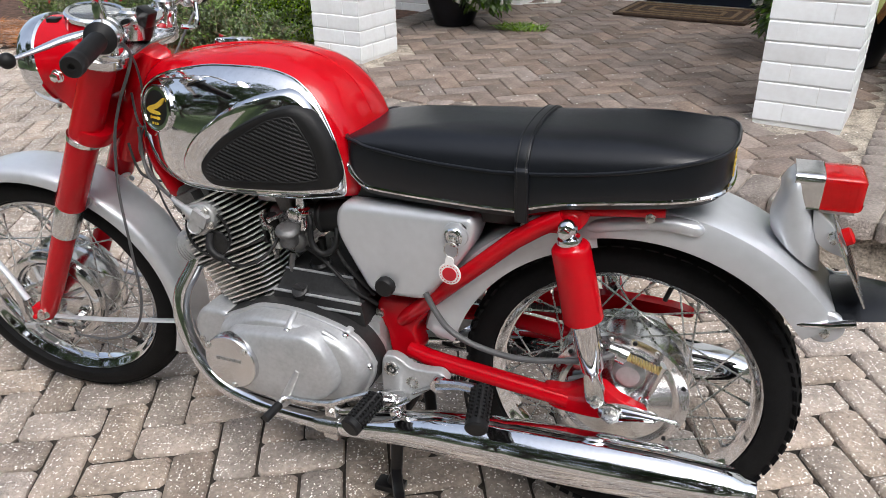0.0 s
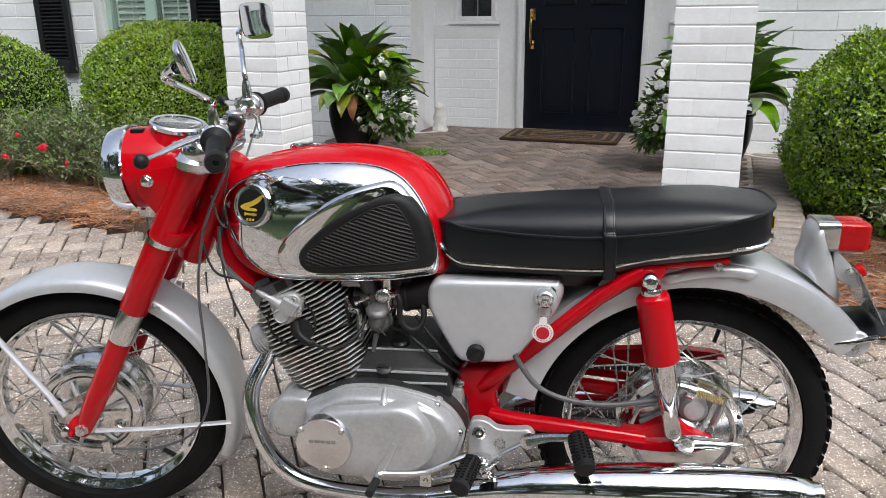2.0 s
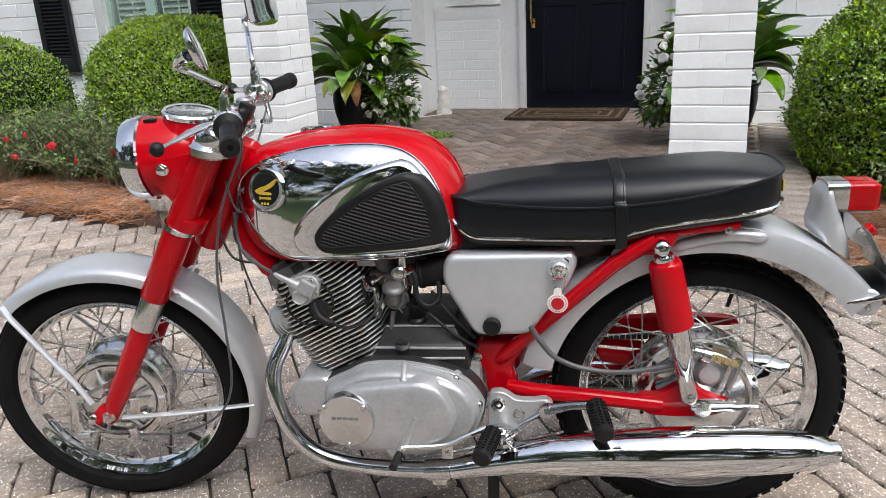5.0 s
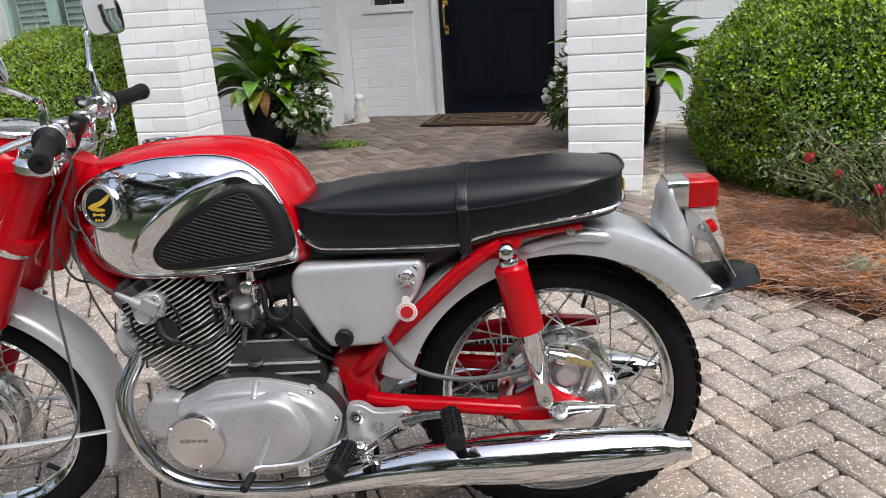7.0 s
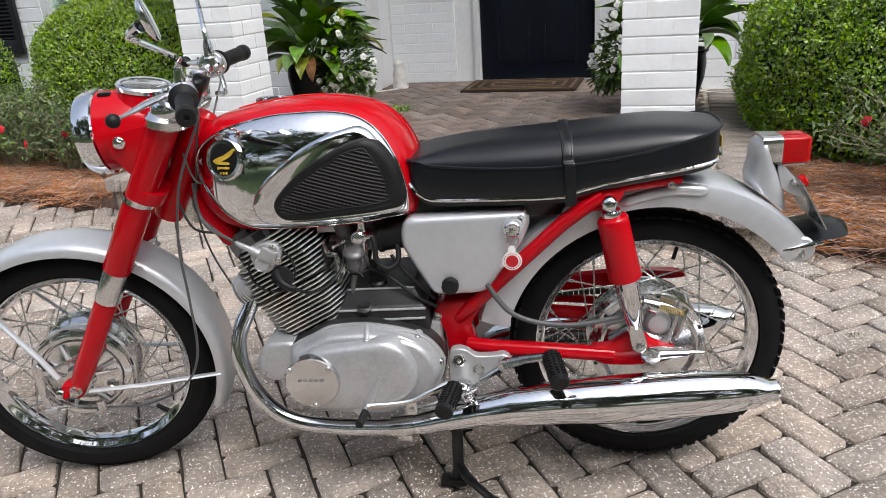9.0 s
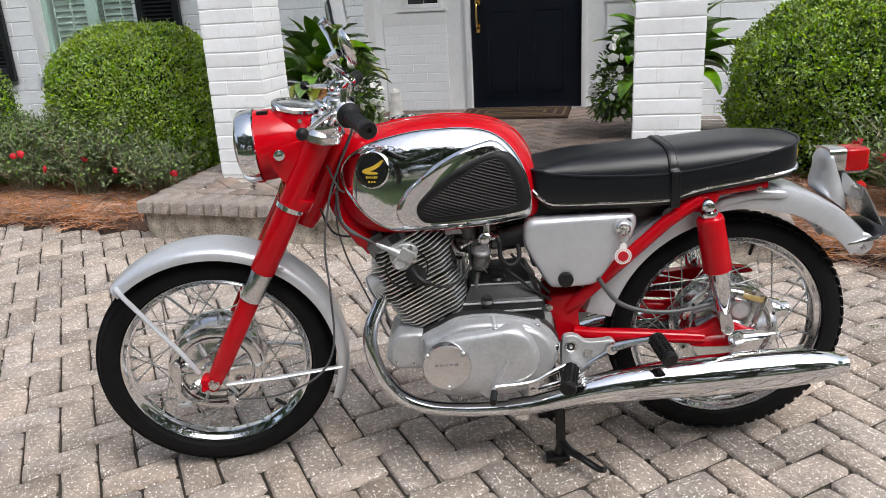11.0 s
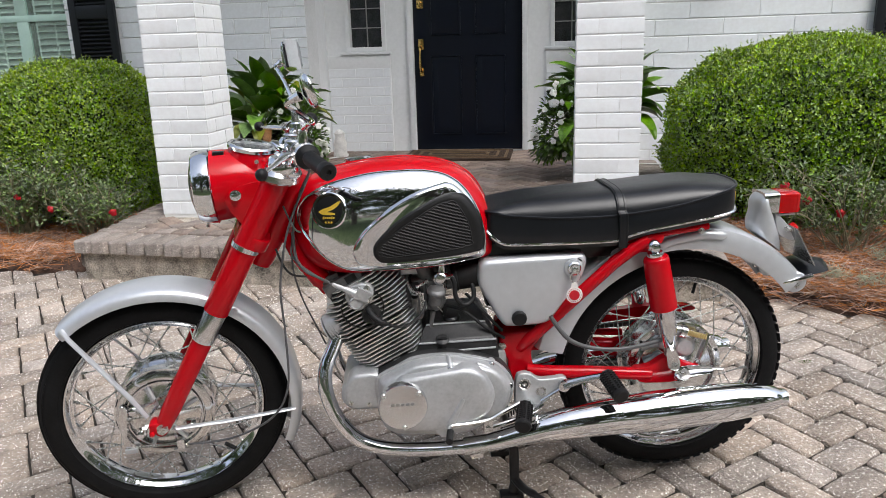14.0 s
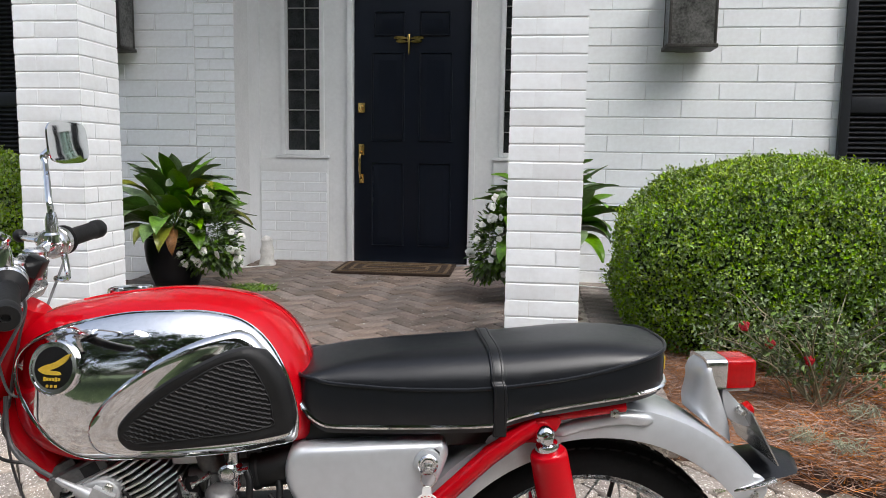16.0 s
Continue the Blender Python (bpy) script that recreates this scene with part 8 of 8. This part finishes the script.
# small whitewashed garden ornament by the wall, and a loose white cord
g = Geo().lathe([(0.075, 0), (0.08, 0.02), (0.07, 0.05), (0.062, 0.10), (0.07, 0.14), (0.058, 0.18), (0.05, 0.215), (0.056, 0.245), (0.035, 0.275), (0.01, 0.285)], (0, 0, 0), (0, 0, 1), 20)
rnd.seed(3)
g.v = [tuple(Vector(v) + Vector(v).normalized() * 0.012 * noise.noise(Vector(v) * 30)) for v in g.v]
orn = tagged(part("garden_ornament", g, STONE), "small weathered white stone ornament by the entrance wall", "ornament")
orn.matrix_basis = HOUSE @ Matrix.Translation((-0.78, 4.24, porch_z(4.24) - 0.002)) @ Matrix.Scale(0.78, 4)
c = spline([hpos(u, n, porch_z(n) + 0.006) for u, n in ((-0.75, 4.22), (-0.85, 4.12), (-1.05, 4.02), (-1.2, 3.95), (-1.32, 3.9), (-1.25, 3.82), (-1.35, 3.75))], 6)
tagged(part("extension_cord", Geo().tube(c, 0.005, 6), WHITE_PLASTIC), "loose white electric cord along the wall", "cord")
c = spline([hpos(u, n, porch_z(n) + 0.006) for u, n in ((1.40, 3.9), (1.55, 3.8), (1.72, 3.75), (1.85, 3.65))], 6)
tagged(part("extension_cord", Geo().tube(c, 0.005, 6), WHITE_PLASTIC), "loose white electric cord along the wall", "cord")


# oaks across the lawn, which the chrome mirrors
def tree(at, size, seed):
    rnd.seed(seed)
    th = thing("oak_tree", Matrix.Translation((at[0], at[1], ground_z(at[0], at[1]) - 0.1)) @ Matrix.Scale(size, 4), "broad oak tree with a dense green crown on the lawn", "tree", "trees across the lawn")
    g = Geo().tube(spline([(0, 0, 0), (0.1, 0, 1.2), (0.0, 0.1, 2.6), (0.2, 0.1, 4.2)], 4), [0.34, 0.3, 0.28, 0.27, 0.26, 0.24, 0.23, 0.22, 0.2, 0.18, 0.15, 0.12, 0.1], 10)
    limbs = []
    for k in range(13):
        a = k * 0.75 + rnd.uniform(-0.2, 0.2)
        r, z = rnd.uniform(1.4, 2.8), rnd.uniform(2.8, 6.4)
        q = Vector((math.cos(a) * r, math.sin(a) * r, z))
        g.tube(spline([(0, 0.05, rnd.uniform(1.8, 3.2)), q * 0.5 + Vector((0, 0, 1.2)), q], 4), [0.13, 0.12, 0.11, 0.1, 0.09, 0.08, 0.06, 0.05, 0.03], 6)
        limbs.append(q)
    part("trunk", g, BARK, th)
    lf = Geo()
    for q in limbs + [Vector((0, 0, 6.3)), Vector((0.8, 0.5, 5.6)), Vector((-0.9, -0.4, 5.8))]:
        for j in range(9):
            c = q + rand_dir() * rnd.uniform(0.3, 1.1)
            for i in range(36):
                d = rand_dir()
                leaf_quads(lf, c + d * 0.55 * rnd.random() ** 0.4, rand_dir(), rand_dir(), rnd.uniform(0.16, 0.3), 0.14)
    f = part("crown", lf, LEAF_TREE, th, smooth=0)
    f["kind"] = "stuff"
    return th


tree((-3.0, -13.0), 1.7, 1)
tree((5.6, -13.5), 1.8, 2)
for k, (x, y, s, r) in enumerate(((1.2, -15.5, 1.9, 2.9), (-9.0, -12.5, 1.6, 1.0), (11.0, -11.5, 1.5, 4.0), (-14.0, -13.0, 1.2, 2.0), (11.5, -15.0, 1.05, 0.5), (17.0, -10.0, 1.1, 2.6), (2.0, -23.0, 1.3, 3.6), (-6.0, -24.0, 1.4, 4.4), (-19.0, -6.0, 1.2, 5.2), (10.0, -25.0, 1.4, 0.2), (22.0, -3.0, 1.2, 1.2), (-22.0, 2.0, 1.2, 1.9))):
    src = bpy.data.objects["oak_tree"] if k % 2 else bpy.data.objects["oak_tree.001"]
    copy_thing(src, Matrix.Translation((x, y, ground_z(x, y) - 0.1)) @ Matrix.Rotation(r, 4, "Z") @ Matrix.Scale(s / src.scale.x, 4))


# a belt of woodland across the street
rnd.seed(31)
lf = Geo()
for k in range(520):
    a = radians(rnd.uniform(175, 365))
    r = rnd.uniform(26, 31)
    top = 6.0 + 2.2 * math.sin(a * 7) + 1.2 * math.sin(a * 17 + 1)
    c = Vector((r * math.cos(a), r * math.sin(a), top * rnd.random() ** 0.8))
    for i in range(16):
        leaf_quads(lf, c + rand_dir() * 1.1, rand_dir(), rand_dir(), rnd.uniform(0.6, 1.0), 0.5)
tagged(part("woodland", lf, LEAF_TREE, smooth=0), "distant belt of green trees across the street", "trees", kind="stuff")

# fallen petals and crumbs over the porch and the drive
rnd.seed(40)
g = Geo()
for k in range(420):
    u, n = rnd.uniform(-0.7, 1.5), rnd.uniform(1.9, 4.1)
    p = hpos(u, n, porch_z(n) + 0.002)
    leaf_quads(g, p, Vector((rnd.uniform(-1, 1), rnd.uniform(-1, 1), 0.1)), Vector((0, 0, 1)), rnd.uniform(0.006, 0.016), rnd.uniform(0.004, 0.008), 0.1)
tagged(part("fallen_petals", g, PETAL_WHITE, smooth=0), "scattered dry white petals on the porch pavers", "petals", kind="stuff")
g = Geo()
for k in range(500):
    x, y = rnd.uniform(1.5, 2.6), rnd.uniform(-0.2, 1.4)
    if on_drive(x, y) and (inside((x + 0.12, y + 0.1), BED_R) or inside((x + 0.05, y + 0.16), BED_R)):
        leaf_quads(g, Vector((x, y, ground_z(x, y) + 0.004)), Vector((rnd.uniform(-1, 1), rnd.uniform(-1, 1), 0.1)), Vector((0, 0, 1)), rnd.uniform(0.015, 0.05), rnd.uniform(0.003, 0.014), 0.1)
tagged(part("leaf_litter", g, LEAF_BROWN, smooth=0), "dry brown leaf litter along the bed's edge", "leaf litter", kind="stuff")


# ---- bricks, pavers and step stones ----
rnd = random.Random(11)


def block(L, W, H, edge, wob, seed, top_only=True):
    """A worn stone block lying on z = 0 at its top, with soft uneven edges."""
    r = random.Random(seed)
    cut = edge * 1.6
    out = [(-L / 2 + cut, -W / 2), (0, -W / 2), (L / 2 - cut, -W / 2), (L / 2, -W / 2 + cut), (L / 2, W / 2 - cut), (L / 2 - cut, W / 2), (0, W / 2), (-L / 2 + cut, W / 2), (-L / 2, W / 2 - cut), (-L / 2, -W / 2 + cut)]
    out = [(x + r.uniform(-wob, wob), y + r.uniform(-wob, wob)) for x, y in out]
    rr = []
    for z, ins in ((-H, 0.0), (-edge, 0.0), (-edge * 0.3, edge * 0.45), (0.0, edge * 1.3)):
        rr.append([(x * (1 - 2 * ins / L), y * (1 - 2 * ins / W), z + (r.uniform(-wob, wob) * 0.35 if z > -edge else 0)) for x, y in out])
    return Geo().rings(rr)


def scatter(parent, meshes, places, name, near, material):
    """Pieces as parts of their own where near(place) holds, at most 300; the rest joined as stuff."""
    rest, n = Geo(), 0
    shared = [make_mesh(name, g, material, 40) for g in meshes]
    for m in places:
        k = rnd.randrange(len(meshes))
        if n < 300 and near(m.translation):
            ob = new(name, shared[k])
            ob.parent, ob.matrix_basis = parent, m
            n += 1
        else:
            rest.add([m @ Vector(v) for v in meshes[k].v], meshes[k].f)
    if rest.v:
        ob = part(name, rest, material, parent, smooth=40)
        ob["kind"] = "stuff"


def herringbone(mod, turn, origin, reach):
    """Places of pavers two modules long in a herringbone, as (x, y, angle)."""
    e1, e2 = Vector((math.cos(turn), math.sin(turn))), Vector((-math.sin(turn), math.cos(turn)))
    for i in range(-reach, reach + 1):
        for j in range(-reach, reach + 1):
            d = (i - j - 1) % 4
            if d == 0:
                c, a = (i + 1.0, j + 0.5), turn
            elif d == 3:
                c, a = (i + 0.5, j + 1.0), turn + math.pi / 2
            else:
                continue
            p = Vector(origin) + e1 * (c[0] * mod) + e2 * (c[1] * mod)
            yield p.x, p.y, a


MOD = 0.0985
DRIVE_STONES = [block(2 * MOD - 0.0065, MOD - 0.0065, 0.03, 0.0065, 0.0022, k) for k in range(8)]
TILT = Matrix(((1, 0, 0, 0), (0, 1, 0, 0), (SLOPE_X, SLOPE_Y, 1, 0), (0, 0, 0, 1)))
places = []
for x, y, a in herringbone(MOD, radians(27.3), (1.698, -0.02), 62):
    if -5.2 < x < 5.2 and -3.4 < y < 3.6 and on_drive(x, y):
        places.append(Matrix.Translation((x, y, ground_z(x, y) + rnd.uniform(-0.0022, 0.0014))) @ TILT @ Matrix.Rotation(a + rnd.choice((0, math.pi)) + rnd.uniform(-0.012, 0.012), 4, "Z") @ Euler((rnd.uniform(-0.008, 0.008), rnd.uniform(-0.008, 0.008), 0)).to_matrix().to_4x4())
scatter(drive, DRIVE_STONES, places, "paver", lambda p: -0.95 < p.x < 2.2 and -0.85 < p.y < 1.0, PAVER)

PSTONES = [block(0.192, 0.092, 0.03, 0.004, 0.0014, 20 + k) for k in range(4)]
places = []
for u, n, a in herringbone(0.099, radians(45), (0.0, 3.0), 40):
    if PORCH_L + 0.24 < u < PORCH_R - 0.24 and porch_front(u) + 0.27 < n < 4.58 and not any(c[0] - 0.06 < u < c[0] + COL_W + 0.06 and c[1] - 0.06 < n < c[1] + COL_W + 0.06 for c in COLS):
        places.append(HOUSE @ Matrix.Translation((u, n, porch_z(n) + rnd.uniform(-0.0015, 0.001))) @ Matrix.Rotation(0.022, 4, "X") @ Matrix.Rotation(a, 4, "Z"))
scatter(porch, PSTONES, places, "paver", lambda p: p.y < 4.2, PAVER_PORCH)
# soldier course behind the cap row
places = []
k = PORCH_L + 0.25
while k < PORCH_R - 0.2:
    n = porch_front(k) + 0.235
    places.append(HOUSE @ Matrix.Translation((k, n, porch_z(n) + rnd.uniform(-0.001, 0.001))) @ Matrix.Rotation(math.pi / 2 - 0.075, 4, "Z"))
    k += 0.1
scatter(porch, [block(0.10, 0.094, 0.03, 0.005, 0.0012, 40 + q) for q in range(3)], places, "edging_stone", lambda p: True, PAVER_PORCH)

# step: overhanging caps on a course of darker blocks, along the front and both ends
caps, risers = [], []
k = PORCH_L - 0.03
while k < PORCH_R + 0.03:
    n = porch_front(k)
    caps.append(HOUSE @ Matrix.Translation((k + 0.05, n + 0.065, porch_z(n) + 0.004 + rnd.uniform(-0.002, 0.002))) @ Matrix.Rotation(math.pi / 2 - 0.075 + rnd.uniform(-0.01, 0.01), 4, "Z"))
    risers.append(HOUSE @ Matrix.Translation((k + 0.055, n - 0.002 + rnd.uniform(-0.003, 0.003), porch_z(n) - 0.098)) @ Matrix.Rotation(-0.075, 4, "Z") @ Matrix.Rotation(math.pi / 2, 4, "X"))
    k += 0.1015
for side in (0, 1):
    n = porch_front(PORCH_L if side == 0 else PORCH_R) + 0.16
    while n < 3.9:
        u = PORCH_L + 0.07 if side == 0 else PORCH_R - 0.07
        caps.append(HOUSE @ Matrix.Translation((u, n + 0.05, porch_z(n) + 0.004 + rnd.uniform(-0.002, 0.002))) @ Matrix.Rotation(rnd.uniform(-0.01, 0.01), 4, "Z"))
        risers.append(HOUSE @ Matrix.Translation((PORCH_L + 0.004 if side == 0 else PORCH_R - 0.004, n + 0.05, porch_z(n) - 0.098)) @ Matrix.Rotation(math.pi / 2 if side else -math.pi / 2, 4, "Z") @ Matrix.Rotation(math.pi / 2, 4, "X"))
        n += 0.1015
scatter(porch, [block(0.205, 0.0965, 0.062, 0.011, 0.002, 60 + q) for q in range(5)], caps, "step_cap", lambda p: True, CAP)
scatter(porch, [block(0.096, 0.088, 0.05, 0.006, 0.0018, 70 + q) for q in range(4)], risers, "riser_block", lambda p: True, RISER)


def brick_mesh(L, H, proud, seed):
    """A painted brick face: proud of its wall, with soft edges, facing -y, centred."""
    r = random.Random(seed)
    w = 0.0008
    rr = []
    for y, ins in ((0.012, 0.0), (-proud * 0.45, 0.0005), (-proud, 0.0035)):
        rr.append([(sx * (L / 2 - ins * 0.5) + r.uniform(-w, w), y, sz * (H / 2 - ins) + r.uniform(-w, w)) for sx, sz in ((-1, -1), (0, -1), (1, -1), (1, 1), (0, 1), (-1, 1))])
    return Geo().rings(rr)


def lay(parent, u0, u1, n, z0, z1, course, length, proud, joint=0.006, holes=(), seed=0, phase=0.5):
    """Courses of bricks on a wall that faces the drive."""
    z, row = z0, 0
    full, half_sizes = [brick_mesh(length - 0.0035, course - joint, proud, seed + q) for q in range(4)], {}
    places = []
    shared = [make_mesh("brick", g, BRICK, 12) for g in full]
    cache = {}
    while z + course * 0.5 < z1:
        u = u0 - (length * phase if row % 2 else 0)
        while u < u1:
            a, b = max(u, u0), min(u + length, u1)
            u += length
            if b - a < 0.03 or any(h[0] < (a + b) / 2 < h[1] and h[2] < z + course / 2 < h[3] for h in holes):
                continue
            w = round(b - a - joint, 2)
            if abs(b - a - length) < 1e-6:
                me = shared[rnd.randrange(4)]
            else:
                if w not in cache:
                    cache[w] = make_mesh("brick", brick_mesh(w, course - joint, proud, seed + 9), BRICK, 12)
                me = cache[w]
            ob = new("brick", me)
            ob.parent = parent
            ob.matrix_basis = HOUSE @ Matrix.Translation(((a + b) / 2, n + rnd.uniform(-0.0008, 0.0008), z + course / 2))
        z += course
        row += 1


lay(wall_east, ALC_R, 3.54, WALL_N, 0.15, 3.0, 0.1155, 0.47, 0.006, seed=100)
lay(wall_west, -2.92, -1.22, WALL_N, 0.15, 3.0, 0.1155, 0.47, 0.006, seed=120)
lay(wall_west, -1.22, ALC_L, WALL_N, 0.27, 3.0, 0.0765, 0.215, 0.006, seed=140)
lay(wall_west, -6.0, -3.92, WALL_N, 0.4, 2.4, 0.1155, 0.47, 0.006, seed=160)
lay(wall_entry, ALC_L + 0.01, SL1 + 0.046, DOOR_N - 0.022, porch_z(4.5), SLZ0 - 0.17, 0.0765, 0.235, 0.003, seed=180)
lay(wall_entry, SR0 - 0.046, ALC_R - 0.01, DOOR_N - 0.022, porch_z(4.5), SLZ0 - 0.17, 0.0765, 0.235, 0.003, seed=190)

# pinwheel courses round the columns
LONG, SHORT, CJ, CC = 0.2172, 0.1075, 0.004, 0.0765


def corner_brick(seed, flip):
    """One brick of a column course: it shows its long face and, round the corner, its end."""
    r = random.Random(seed)
    H = CC - CJ
    x0, x1 = -COL_W / 2, -COL_W / 2 + LONG
    if flip:
        x0, x1 = COL_W / 2 - LONG, COL_W / 2
    y0, y1 = -COL_W / 2, -COL_W / 2 + SHORT - 0.002
    rr = []
    for z, ins in ((-H / 2, 0.003), (-H / 2 + 0.002, 0.001), (-H / 2 + 0.005, 0.0), (H / 2 - 0.005, 0.0), (H / 2 - 0.002, 0.001), (H / 2, 0.003)):
        w = 0.0007
        rr.append([(x0 + ins * 0.6 + r.uniform(-w, w), y0 + ins + r.uniform(-w, w), z), ((x0 + x1) / 2, y0 + ins + r.uniform(-w, w), z), (x1 - ins * 0.3 + r.uniform(-w, w), y0 + ins + r.uniform(-w, w), z), (x1 - ins, y1 - ins, z), (x0 + ins, y1 - ins, z)])
    return Geo().rings(rr)


CORNER = {f: [make_mesh("brick", corner_brick(230 + q, f), BRICK, 12) for q in range(4)] for f in (False, True)}
for (u, n), col in zip(COLS, columns):
    z, row = porch_z(n) + 0.004, 0
    while z < 3.55:
        for q in range(4):
            ob = new("brick", CORNER[row % 2 == 0][rnd.randrange(4)])
            ob.parent = col
            ob.matrix_basis = HOUSE @ Matrix.Translation((u + COL_W / 2 + rnd.uniform(-0.001, 0.001), n + COL_W / 2 + rnd.uniform(-0.001, 0.001), z + CC / 2)) @ Matrix.Rotation(q * math.pi / 2, 4, "Z")
        z += CC
        row += 1
